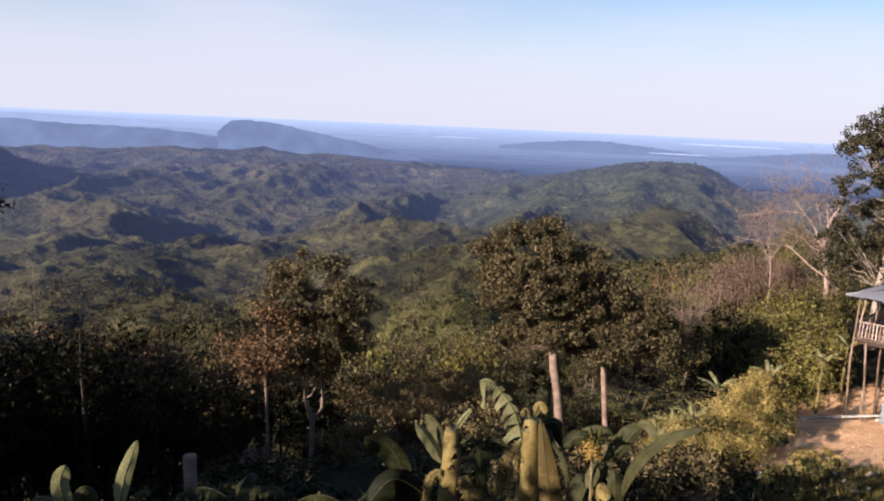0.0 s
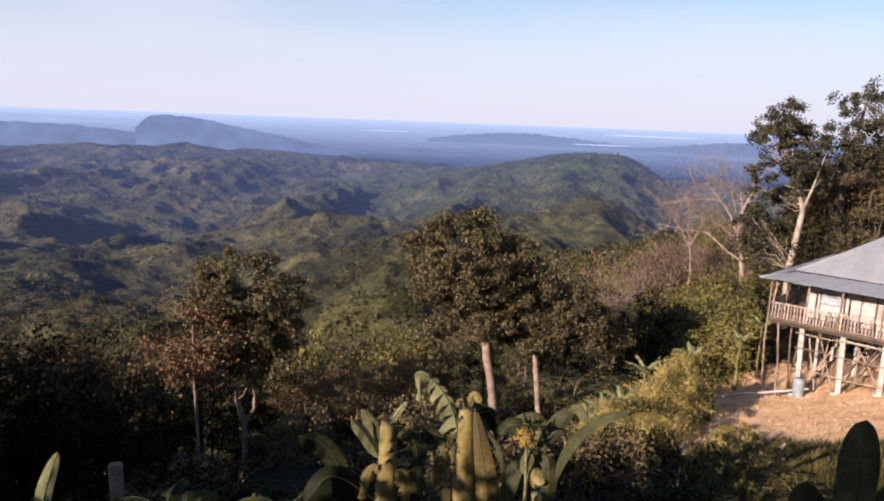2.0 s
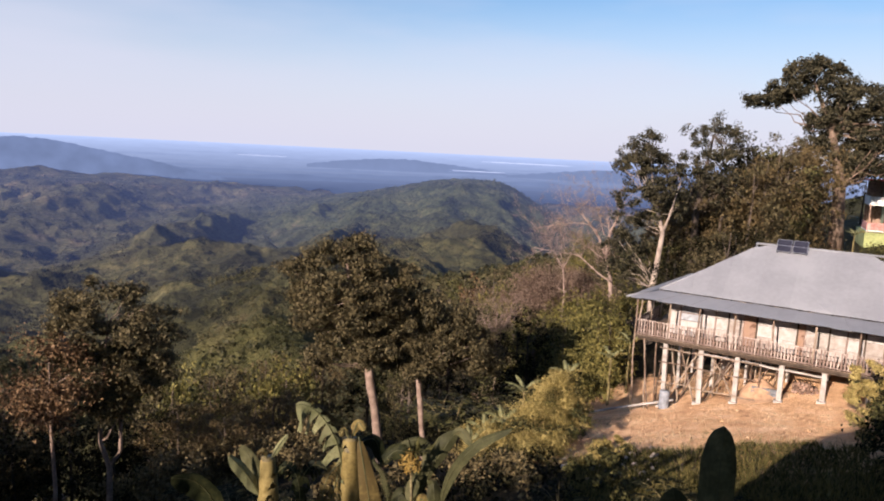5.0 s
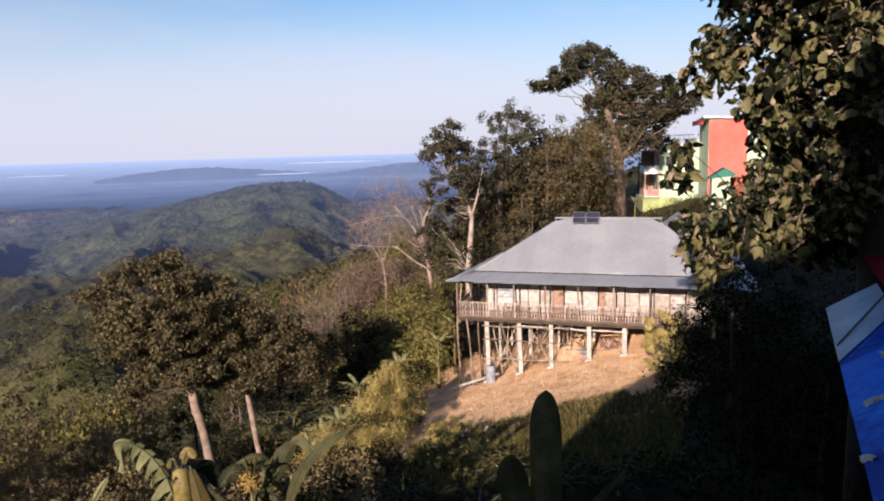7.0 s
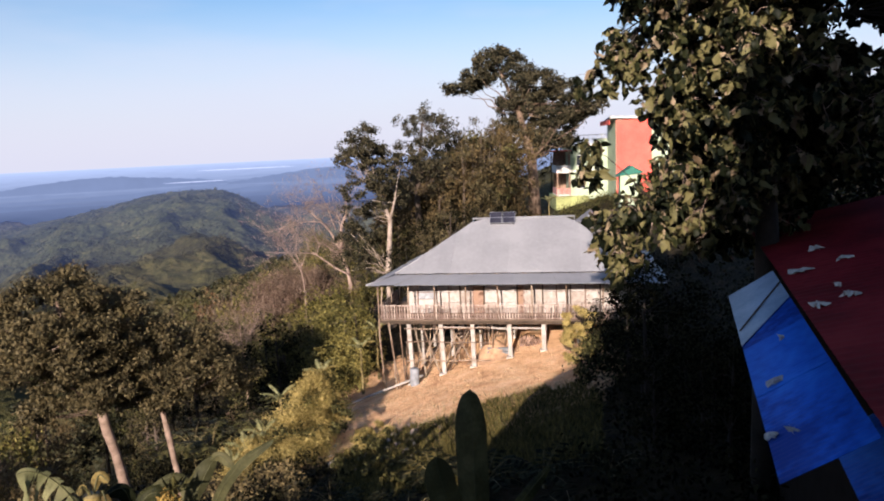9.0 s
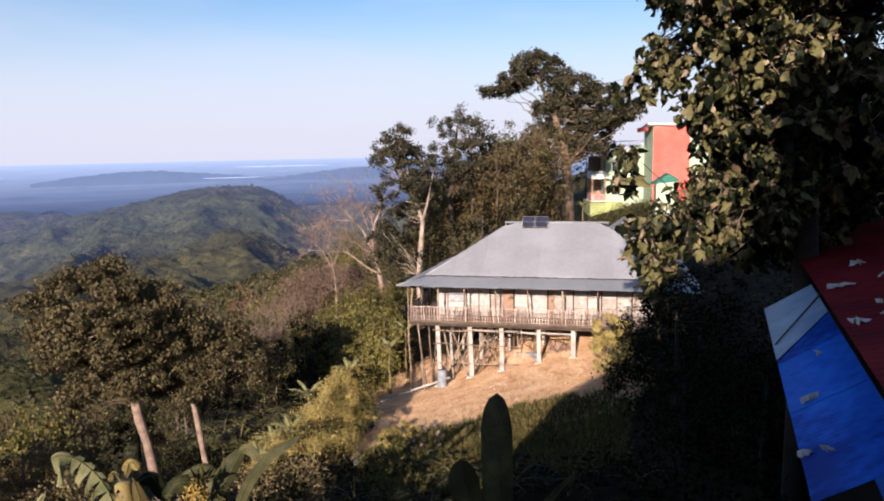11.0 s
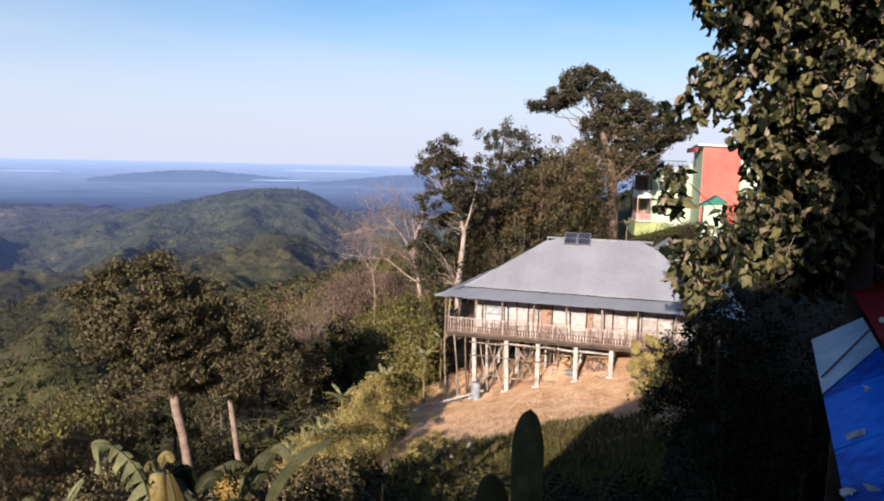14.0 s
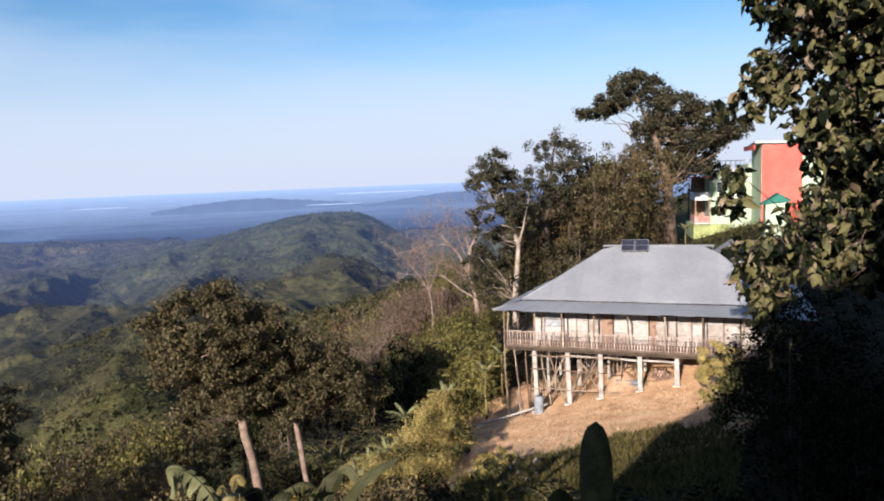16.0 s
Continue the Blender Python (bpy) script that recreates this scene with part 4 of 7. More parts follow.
def broad_leaved_tree():
    rng = np.random.default_rng(7)
    base = stand(62.5, 14.6)
    ob = thing("broad_leaved_tree", "tree with large drooping sunlit leaves and an inside coloured dark for shade", "tree", Matrix.Translation(base))
    # centre, half sizes, clumps, clump radius, leaves a clump
    crowns = [(el(61, 14.6, 16), (2.7, 2.4, 2.6), 80, 0.42, 34), (el(54.5, 14.2, 9.5), (1.3, 1.3, 1.5), 28, 0.36, 34), (el(51.0, 14, 6.3), (0.5, 0.6, 0.6), 9, 0.26, 22), (el(53.5, 14, 15), (1.2, 1.2, 1.6), 20, 0.4, 30),
              (el(52.8, 13.6, -6.6), (0.55, 0.7, 0.55), 11, 0.24, 18), (el(51.6, 13.4, -9.0), (0.4, 0.4, 0.35), 8, 0.2, 16), (el(50.6, 13.5, -7.4), (0.3, 0.4, 0.3), 5, 0.2, 16), (el(48.8, 13.4, -0.9), (0.34, 0.4, 0.26), 4, 0.2, 14), (el(49.6, 13.4, -3.0), (0.2, 0.3, 0.2), 3, 0.2, 12), (el(54.4, 14, -5.4), (0.75, 0.8, 0.6), 11, 0.26, 22), (el(58.0, 14.2, -3.0), (0.85, 0.9, 1.3), 20, 0.38, 32),
              (el(57.0, 14.4, 3.0), (0.8, 0.9, 1.0), 16, 0.36, 30), (el(61.6, 13.7, 2.0), (0.7, 0.4, 1.8), 24, 0.34, 26), (el(61.0, 13.8, 11.0), (0.6, 0.4, 1.2), 12, 0.34, 26), (el(62, 15, 3), (2.2, 2.0, 1.8), 50, 0.42, 30), (el(68, 15.5, 8), (2.2, 2.2, 3.0), 40, 0.42, 30), (el(60, 15.6, -4), (1.6, 1.4, 1.0), 20, 0.4, 30)]
    centres, sizes, counts = [], [], []
    for c, half, count, size, leaves in crowns:
        centres.append(np.array(c) - np.array(base) + in_ball(count, rng, 0.4)[1] * np.array(half))
        sizes += [size] * count
        counts += [leaves] * count
    centres = np.concatenate(centres)
    trunk = [Vector(), el(62.4, 14.6, -8) - base, el(62.0, 14.6, 2) - base, el(61.5, 14.6, 12) - base, el(61, 14.6, 22) - base]
    radii = [0.26, 0.22, 0.18, 0.12, 0.04]
    runs = [(list(trunk), radii)]
    for goal in ((51.2, 13.6, -5.5), (49, 13.4, -0.6), (53.5, 14, 9), (54.5, 14, 11), (54, 14, -3.5), (67, 15.4, 8), (56, 14.2, 15)):
        p = el(57.5, 14.2, -6.5) - base if goal[2] < 0 else trunk[2]
        pts = bent(p, el(*goal) - base, rng, 6, 0.07)
        runs.append((pts, list(np.linspace(0.018, 0.006, 7))))
        trunk += pts[2:]
    for q in rng.permutation(len(centres))[:150]:
        goal = Vector(centres[q])
        p = min(trunk, key=lambda s: (s - goal).length)
        runs.append((bent(p, goal, rng, 3, 0.1), list(np.linspace(0.016, 0.005, 4))))
    part("trunk", tube_mesh("trunk", runs, BARK_SHADED, 7), None, ob)
    pts, outs, twigs = [], [], []
    for c, size, leaves in zip(centres, sizes, counts):
        count = max(3, int(leaves * 0.30))
        o, off = in_ball(count, rng, 0.35)
        tips = c + off * size * 1.15
        twigs += [(bent(c, t, rng, 2, 0.12), [0.006, 0.005, 0.004]) for t in tips[: count // 2 + 1]]
        pts.append(np.repeat(tips, 5, 0) + rng.normal(0, 0.015, (count * 5, 3))), outs.append(np.repeat(o, 5, 0) * 0.5 + rng.normal(0, 0.55, (count * 5, 3)))
    part("twig_spray", tube_mesh("twig_spray", twigs, BARK_DRY, 3), None, ob, "thin tan twigs")
    pts, outs = np.concatenate(pts), np.concatenate(outs)
    dry = rng.uniform(0, 1, len(pts)) < 0.16
    v, f = broad_leaves(pts[dry], outs[dry], 0.17, rng)
    part("dry_leaves", fast_mesh("dry_leaves", v, f, TEAK_DRY, smooth=True), None, ob, "curled dry tan leaves")
    v, f = broad_leaves(pts[~dry], outs[~dry], 0.21, rng)
    part("crown", fast_mesh("crown", v, f, TEAK, smooth=True), None, ob)
    # the crown's shaded inside, painted in with near-black leaves
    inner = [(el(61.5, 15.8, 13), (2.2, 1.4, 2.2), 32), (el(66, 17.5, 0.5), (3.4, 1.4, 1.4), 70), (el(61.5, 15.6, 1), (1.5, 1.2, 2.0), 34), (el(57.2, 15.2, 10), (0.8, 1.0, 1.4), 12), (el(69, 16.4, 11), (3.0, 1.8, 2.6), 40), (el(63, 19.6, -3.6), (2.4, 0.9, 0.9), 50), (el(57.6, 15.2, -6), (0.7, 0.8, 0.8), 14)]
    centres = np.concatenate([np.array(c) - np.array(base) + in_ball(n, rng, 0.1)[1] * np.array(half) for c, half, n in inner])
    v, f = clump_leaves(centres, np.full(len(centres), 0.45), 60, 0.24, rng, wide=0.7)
    part("inner_crown", fast_mesh("inner_crown", v, f, SHADE_DARK), None, ob, "inner leaves coloured near black for shade")


broad_leaved_tree()

# ---- woods nearer by: trees copied from a few kinds ----


def kind_of_tree(name, label, h, w, leaf, bark, seed, clumps=24, per=58, leaf_size=0.22, clump=0.74, group="trees on the slope"):
    base = Vector((0, 0, 0))
    trunk = [(base, 0.16), (Vector((0.1, 0, h * 0.35)), 0.12), (Vector((0, 0.1, h * 0.7)), 0.07), (Vector((0, 0, h * 0.95)), 0.02)]
    ob = tree(name, label, base, trunk, [((0, 0, h * 0.68), (w, w, h * 0.30), clumps), ((0, 0, h * 0.35), (w * 0.8, w * 0.8, h * 0.22), clumps // 2)], leaf, leaf_size, per, bark, seed, clump, limbs=8, group=group, sides=6, bias=1.1)
    return ob


KINDS = [kind_of_tree("slope_tree", "olive-brown leafy tree on the wooded slope", 8, 2.4, OLIVE, BARK_DARK, 31, per=80, leaf_size=0.165),
         kind_of_tree("slope_tree", "green leafy tree on the wooded slope", 7, 2.6, GREEN, BARK_DARK, 32, per=80, leaf_size=0.165),
         kind_of_tree("slope_tree", "tree on the wooded slope, leaves coloured near black for shade", 9, 2.8, SHADE_DARK, BARK_SHADED, 33),
         kind_of_tree("slope_tree", "rusty brown tree on the wooded slope", 6, 2.0, RUST, BARK_DARK, 34, clumps=26),
         kind_of_tree("slope_tree", "yellowish leafy tree on the wooded slope", 5, 2.2, YELLOWISH, BARK_DARK, 35),
         kind_of_tree("dark_tree", "unseen leafy tree added to shade the slope", 9, 2.8, SHADE_DARK, BARK_DARK, 36, clumps=24, per=22, leaf_size=0.6),
         kind_of_tree("slope_tree", "bronze-brown leafy tree on the wooded mound", 7, 2.5, BRONZE, BARK_DARK, 37, clumps=30, per=84, leaf_size=0.16),
         kind_of_tree("slope_tree", "dry pinkish-brown tree on the wooded slope", 6, 2.2, PINKISH, BARK_BROWN, 38, clumps=34, per=130, leaf_size=0.12)]
planted = [[] for k in KINDS]


def plant(kind, az, d, scale, turn, top=None):
    """Notes a place on the ground for a kind; top: height of its top in degrees, in place of scale."""
    p = stand(az, d)
    if top is not None:
        tall = 12 + d * math.tan(radians(top)) - p.z
        scale = min(1.9, max(0.35, tall / (8, 7, 9, 6, 5, 9, 7, 6)[kind]))
    wide = min(scale, 0.6 + 0.4 * scale) if scale > 1 else scale
    planted[kind].append(Matrix.Translation(p) @ Matrix.Rotation(turn, 4, "Z") @ Matrix.Diagonal((wide, wide, scale, 1)))


def wood(seed, count, az0, az1, d0, d1, top0, top1, kinds, rise=None):
    """Trees in a sector; their tops lie between two heights in degrees, from the near edge to the far one."""
    g = np.random.default_rng(seed)
    for q in range(count):
        k = (q + g.uniform(0, 1)) / count
        a, far = az0 + (az1 - az0) * k, g.uniform(0, 1)
        top = top0 + (top1 - top0) * k if rise is None else np.interp(a, rise[0], rise[1])
        plant(kinds[g.integers(len(kinds))], a, d0 + (d1 - d0) * far, 1, g.uniform(0, 6.28), top + g.normal(0, 0.5) - 1.6 * (1 - far))


wood(41, 30, -50, -16, 37, 47, 0, 0, (0, 6, 3, 0, 2, 6), rise=((-50, -34, -30, -26, -22, -16), (-13.6, -14.6, -15.0, -15.6, -16.4, -17.2)))           # dark row on the left
wood(42, 18, -36, -16, 34, 46, -18.5, -20.0, (2, 2, 2))
wood(43, 18, -9, 6, 44, 72, -16.8, -16.2, (0, 6, 1, 6, 4))             # between the two tall trees
wood(44, 10, -6, 4, 33, 42, -20.0, -19.5, (0, 6, 6))
wood(45, 16, 9, 23, 50, 74, -15.0, -11.0, (2, 0, 2, 1))                # behind the slim tree
wood(46, 14, 21, 31, 53, 64, 0, 0, (1, 4, 1, 4, 0), rise=((21, 26, 28, 31), (-12.2, -11.2, -10.0, -8.5)))            # green bank by the bare tree
wood(47, 10, 22.5, 29.5, 44, 52, -13.5, -11.5, (1, 4, 1))
wood(48, 14, 17, 29, 70, 110, -9.0, -6.5, (0, 4, 3, 1, 3))
wood(49, 36, 33.5, 42.4, 60, 74, 0, 0, (6, 6, 1, 0, 6, 2), rise=((33, 36, 39, 41.5, 44, 47), (-2.5, -0.2, 1.8, 3.0, 1.5, -2.0)))  # wooded mound behind the house
wood(50, 16, 33, 43.2, 52, 60, 0, 0, (2, 0, 2, 1), rise=((33, 38, 46), (-6.5, -4.2, -4.6)))
wood(51, 14, 65, 88, 19, 30, 0, 0, (2, 2, 1), rise=((65, 70, 88), (0.0, 0.5, 3.0)))  # dark trees behind the roofs
# trees of kind 5 stand out of view, added to shade the lower left
wood(52, 26, -88, -50.5, 24, 36, -6.0, -7.5, (5, 5))
wood(54, 16, -98, -62, 15, 22, -4.5, -4.0, (5, 5))                    # unseen row beside the viewpoint, added for its shade
wood(55, 64, -88, -46, 40, 62, 0, 0, (5, 5), rise=((-86, -74, -62, -46), (4.0, 3.0, -1.5, -4.0)))
wood(53, 12, 44, 60, 92, 112, 0.0, 0.0, (2, 0, 1))
wood(58, 9, 53, 63, 17, 25, -15.5, -12.5, (2, 2))
for far, top in ((10.2, 5.4), (12.4, 6.4), (14.8, 6.2), (16.6, 4.6)):    # unseen trees added to shade the foot of the bare slope
    plant(5, -95, far, 1, far, top)
plant(2, -28.6, 35, 1, 0.7, -15.4)
plant(2, -30.0, 37, 1, 2.0, -16.4)
plant(2, 53.6, 22, 1, 0.4, -9.5)
plant(2, 52.2, 27, 1, 0.9, -11.0)
plant(2, 53.0, 30, 1, 2.2, -8.8)
plant(2, 55.2, 26, 1, 2.9, -8.0)
plant(2, 23.0, 42, 1, 1.4, -12.8)
plant(2, 22.0, 43, 1, 3.4, -14.2)
wood(60, 9, 22, 27.6, 61, 68, -8.8, -7.4, (7, 7))                       # dry trees by the bare tree
wood(61, 10, 11.5, 23, 112, 134, -11.4, -8.6, (7, 4, 0, 7))
wood(59, 6, -15, -8, 36, 42, -20.0, -19.5, (2, 2))
wood(56, 10, 42.5, 46.2, 58, 72, -6.0, -5.6, (1, 6, 1, 4))
wood(57, 9, 46.0, 50.5, 46, 60, -6.4, -6.0, (1, 2, 1))

for kind, places in zip(KINDS, planted):
    for m in places[1:]:
        copy_thing(kind, m)
    kind.matrix_world = places[0]

# ---- shrubs and undergrowth ----


def shrubs(name, label, leaf, zones, seed, leaf_size=0.17, per=80, bias=0.9, **kw):
    """One mass of low leafy growth. zones: count, bearings, distances, clump sizes, lift."""
    g = np.random.default_rng(seed)
    vs, fs, at = [], [], 0
    for count, a0, a1, d0, d1, r0, r1, lift in zones:
        a, d = np.radians(g.uniform(a0, a1, count)), g.uniform(d0, d1, count)
        x, y = d * np.sin(a), d * np.cos(a)
        rad = g.uniform(r0, r1, count)
        z = height(x, y) + rad * 0.4 + g.uniform(0, lift, count)
        v, f = clump_leaves(np.stack([x, y, z], -1), rad, per, leaf_size, g, bias=bias, **kw)
        vs.append(v), fs.append(f + at)
        at += len(v)
    ob = new(name, fast_mesh(name, np.concatenate(vs), np.concatenate(fs), leaf))
    return tagged(ob, label, "shrubs", kind="stuff")


shrubs("yellow_shrubs", "sunlit yellow-green shrubs on the slope", GOLDEN,
       ((22, 22.6, 24.4, 30, 32, 0.3, 0.7, 1.9), (34, 24.2, 26.6, 29.5, 32, 0.35, 0.75, 3.2), (18, 26.2, 28.0, 30, 32.5, 0.3, 0.7, 2.0), (26, 23, 26.5, 26, 29, 0.3, 0.65, 0.9), (56, 18, 23, 27, 33, 0.3, 0.65, 1.3), (12, 28, 32.5, 25.5, 30, 0.2, 0.4, 0.1), (22, 47.0, 49.6, 31.0, 32.6, 0.18, 0.36, 2.8)), 61, leaf_size=0.14, per=280, wide=0.22, droop=1.3)
shrubs("green_shrubs", "mixed green shrubs and climbers on the slope", GREEN,
       ((90, 17, 29.4, 38, 56, 0.7, 1.5, 1.6), (110, -6, 16, 44, 62, 0.6, 1.3, 1.0), (50, 26, 30.2, 42, 52, 0.5, 1.2, 1.4), (30, 48.5, 54, 28, 34, 0.4, 0.9, 1.6), (40, 42, 50, 52, 68, 0.5, 1.0, 0.8), (70, 46.4, 55, 64, 80, 0.6, 1.2, 0.6)), 62, per=100)
shrubs("dark_undergrowth", "dense undergrowth on the shaded slope, coloured near black for shade", SHADE_DARK,
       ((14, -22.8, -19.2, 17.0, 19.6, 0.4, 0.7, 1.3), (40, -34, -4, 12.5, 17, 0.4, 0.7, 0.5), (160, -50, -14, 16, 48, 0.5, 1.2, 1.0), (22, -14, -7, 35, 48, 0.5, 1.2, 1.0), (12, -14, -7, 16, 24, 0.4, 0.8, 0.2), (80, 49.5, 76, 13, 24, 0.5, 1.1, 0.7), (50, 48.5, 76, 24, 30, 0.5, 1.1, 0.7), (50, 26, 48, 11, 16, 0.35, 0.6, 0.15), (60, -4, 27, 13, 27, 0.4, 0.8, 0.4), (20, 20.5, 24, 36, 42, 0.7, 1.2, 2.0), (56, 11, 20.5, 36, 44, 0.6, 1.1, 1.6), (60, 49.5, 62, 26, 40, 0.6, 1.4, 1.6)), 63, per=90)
shrubs("olive_undergrowth", "brown-olive brush between the trees", BRUSH,
       ((50, -4, 24, 17, 27, 0.4, 0.8, 0.4), (120, -8.5, 6, 29, 44, 0.45, 0.95, 2.4), (30, -12, -8.5, 34, 44, 0.45, 0.95, 2.0), (40, -20, -13, 30, 50, 0.6, 1.2, 0.8), (34, -8, 4, 40, 62, 0.5, 1.1, 1.2), (60, -9, 5, 36, 48, 0.5, 1.1, 0.8), (90, -20, 20, 46, 75, 0.6, 1.4, 1.2), (60, 33, 45.3, 56, 80, 0.8, 1.8, 1.5), (50, 14, 32, 56, 110, 1.0, 2.2, 1.5), (50, 11, 28, 114, 145, 1.0, 2.2, 1.2)), 64, leaf_size=0.16, per=130)
# brighter leaf colour stands in for sun that falls through gaps
shrubs("pale_undergrowth", "small shrubs in the shaded undergrowth, leaves coloured as if sunlit", YELLOWISH,
       ((5, -22.6, -21.4, 18, 20, 0.2, 0.4, 1.9), (6, -18.8, -17.2, 20, 23, 0.3, 0.5, 1.2), (4, -28, -26.5, 17, 19, 0.2, 0.35, 1.6), (6, -6.5, -3.5, 13, 14.5, 0.2, 0.4, 0.2), (8, -16, -9, 17, 22, 0.2, 0.4, 0.4), (26, -26, -8, 13.5, 19, 0.25, 0.5, 0.5)), 68, leaf_size=0.2, per=60)
shrubs("dry_brush", "dry pinkish-brown brush on the slope", PINKISH,
       ((44, 22.8, 28.4, 61, 67, 0.5, 1.1, 3.4), (80, 11, 24, 116, 142, 0.9, 2.0, 1.2), (20, 19, 28, 58, 72, 0.6, 1.3, 1.0), (14, 18.6, 21.6, 44, 49, 0.5, 0.9, 1.0), (16, -16.5, -13, 30, 36, 0.4, 0.8, 1.4)), 65, leaf_size=0.15, per=100)
shrubs("bank_shrubs", "leafy yellow-green climbers over the bank", YELLOWISH,
       ((70, 25.2, 30.6, 40, 47, 0.5, 1.2, 3.2), (20, 24.5, 28, 33.5, 37, 0.4, 0.8, 1.6)), 66, leaf_size=0.15, per=150)
shrubs("mixed_shrubs", "green leafy shrubs among the golden ones", GREEN,
       ((16, 22.4, 28.2, 28, 32, 0.3, 0.6, 1.6), (18, 19.2, 24, 27, 32, 0.3, 0.55, 0.4), (14, 28.5, 31.5, 25.5, 29, 0.15, 0.35, 0.1), (12, 27, 33, 20, 25.5, 0.15, 0.35, 0.1)), 67, leaf_size=0.14, per=150)

# ---- the stilt house ----
HOUSE = Matrix.Translation((19.93, 32.17, 0)) @ Matrix.Rotation(radians(-47.7), 4, "Z")
TIN = material("grey_roof_tin", (0.204, 0.204, 0.221), (0.18, 0.18, 0.197), (0.228, 0.228, 0.245), scale=0.5, fine=5, rough=0.5, bump=0.05, per_piece=0.18)
CONCRETE = material("whitewashed_concrete", (0.318, 0.287, 0.263), (0.22, 0.19, 0.167), (0.379, 0.348, 0.328), scale=2.5, fine=20, bump=0.2)
BAMBOO = material("dry_bamboo", (0.18, 0.122, 0.088), (0.09, 0.058, 0.04), (0.274, 0.211, 0.158), scale=3, fine=25, bump=0.2, per_piece=0.5, rough=0.6)
RAILWOOD = material("weathered_rail_wood", (0.235, 0.170, 0.145), (0.15, 0.10, 0.082), (0.37, 0.30, 0.262), scale=4, fine=30, bump=0.2, per_piece=0.5)
MATTING = material("bamboo_matting", (0.323, 0.284, 0.258), (0.246, 0.201, 0.175), (0.388, 0.356, 0.342), scale=3.5, fine=40, bump=0.3, per_piece=0.35)
DOORWOOD = material("brown_door_wood", (0.27, 0.172, 0.13), (0.102, 0.0513, 0.0291), (0.23, 0.14, 0.0829), scale=3, fine=25, bump=0.2)
DARKWOOD = material("dark_timber", (0.06, 0.042, 0.03), scale=3, fine=25, bump=0.3)
PLANK = material("floor_plank_wood", (0.18, 0.126, 0.09), scale=3, fine=25, bump=0.3, per_piece=0.4)
SOLAR = material("solar_cells", (0.020, 0.020, 0.032), (0.014, 0.014, 0.024), (0.028, 0.028, 0.042), scale=5, fine=30, rough=0.35, bump=0, specular=0.25)
ALU = material("aluminium_frame", (0.36, 0.36, 0.38), scale=5, fine=30, rough=0.4, metal=0.8, bump=0)
GREYSHEET = material("grey_plastic_sheet", (0.252, 0.259, 0.28), scale=4, fine=20, rough=0.6, bump=0.3)

house = thing("stilt_house", "bamboo-walled stilt house with a grey tin hip roof and veranda", "house", HOUSE)
S_END, DEEP_V = 14.6, 9.6
rng = np.random.default_rng(71)


def under(s, v):
    p = HOUSE @ Vector((s, v, 0))
    return ground_at(p.x, p.y)


def pole(name, a, b, r0, r1, mat, parent, label="", wander=0.015, sides=7):
    return part(name, tube_mesh(name, [(bent(a, b, rng, 4, wander), list(np.linspace(r0, r1, 5)))], mat, sides), None, parent, label)


# pillars in three rows
PILLARS = (1.43, 3.25, 5.0, 7.02, 8.85, 10.7, 12.6, 14.4)
for row, v in enumerate((0.12, 3.6, 7.2)):
    for s in PILLARS:
        lean = 0.06 if row == 0 and s < 4 else 0.02
        foot = under(s, v) - 0.25
        bm = box(s - 0.115, s + 0.115, v, v + 0.23, foot, 2.5, 0.015)
        for q in bm.verts:
            q.co.x += (2.5 - q.co.z) * lean * 0.6
        part("pillar", bm, CONCRETE, house, "whitewashed concrete pillar" if row == 0 else "")
# floor: beams, joists and boards
part("floor_beam", box(-0.05, S_END, 0.05, 0.17, 2.46, 2.62, 0.01), DARKWOOD, house)
part("floor_beam", box(-0.05, S_END, 3.6, 3.75, 2.44, 2.60, 0.01), DARKWOOD, house)
part("floor_beam", box(-0.05, S_END, 7.2, 7.35, 2.44, 2.60, 0.01), DARKWOOD, house)
for q in range(22):
    s = 0.1 + q * 0.67
    part("joist", box(s - 0.03, s + 0.03, -0.08, DEEP_V - 0.1, 2.625, 2.70), PLANK, house)
for q in range(12):
    v0 = -0.12 + q * 0.125
    part("floor_board", box(-0.12 + rng.uniform(0, 0.06), S_END + rng.uniform(-0.05, 0.05), v0, v0 + 0.118, 2.705, 2.735), PLANK, house)
part("floor_deck", box(-0.1, S_END, 1.4, DEEP_V, 2.705, 2.735), PLANK, house)
part("edge_board", box(-0.12, S_END, -0.16, -0.125, 2.60, 2.72, 0.006), DARKWOOD, house)
part("edge_board", box(-0.16, -0.122, -0.12, 4.2, 2.60, 2.72, 0.006), DARKWOOD, house)

# railing of turned-looking slats
for z, h in ((2.80, 0.05), (3.02, 0.035), (3.52, 0.055)):
    part("rail", box(-0.08, S_END, -0.10, -0.05, z, z + h, 0.006), RAILWOOD, house)
    part("rail", box(-0.10, -0.05, -0.05, 4.2, z, z + h, 0.006), RAILWOOD, house)
slats = []
for kind in range(3):
    bm = bmesh.new()
    w = (0.030, 0.034, 0.026)[kind]
    for z0, z1, k in ((0.0, 0.12, 0.9), (0.12, 0.36, 1.1), (0.36, 0.58, 0.95), (0.58, 0.80, 1.0)):
        box(-w * k, w * k, -0.012 - 0.001 * k, 0.012 + 0.001 * k, z0, z1, 0, bm)
    me = bpy.data.meshes.new("baluster")
    bm.to_mesh(me)
    bm.free()
    me.materials.append(RAILWOOD)
    slats.append(me)
s = 0.02
while s < S_END - 0.1:
    ob = part("baluster", slats[rng.integers(3)], None, house)
    ob.matrix_local = pose(s, -0.118, 2.79 + rng.normal(0, 0.012), 0, rng.normal(0, 1.5), 0)
    s += 0.148 + rng.normal(0, 0.008)
v = 0.1
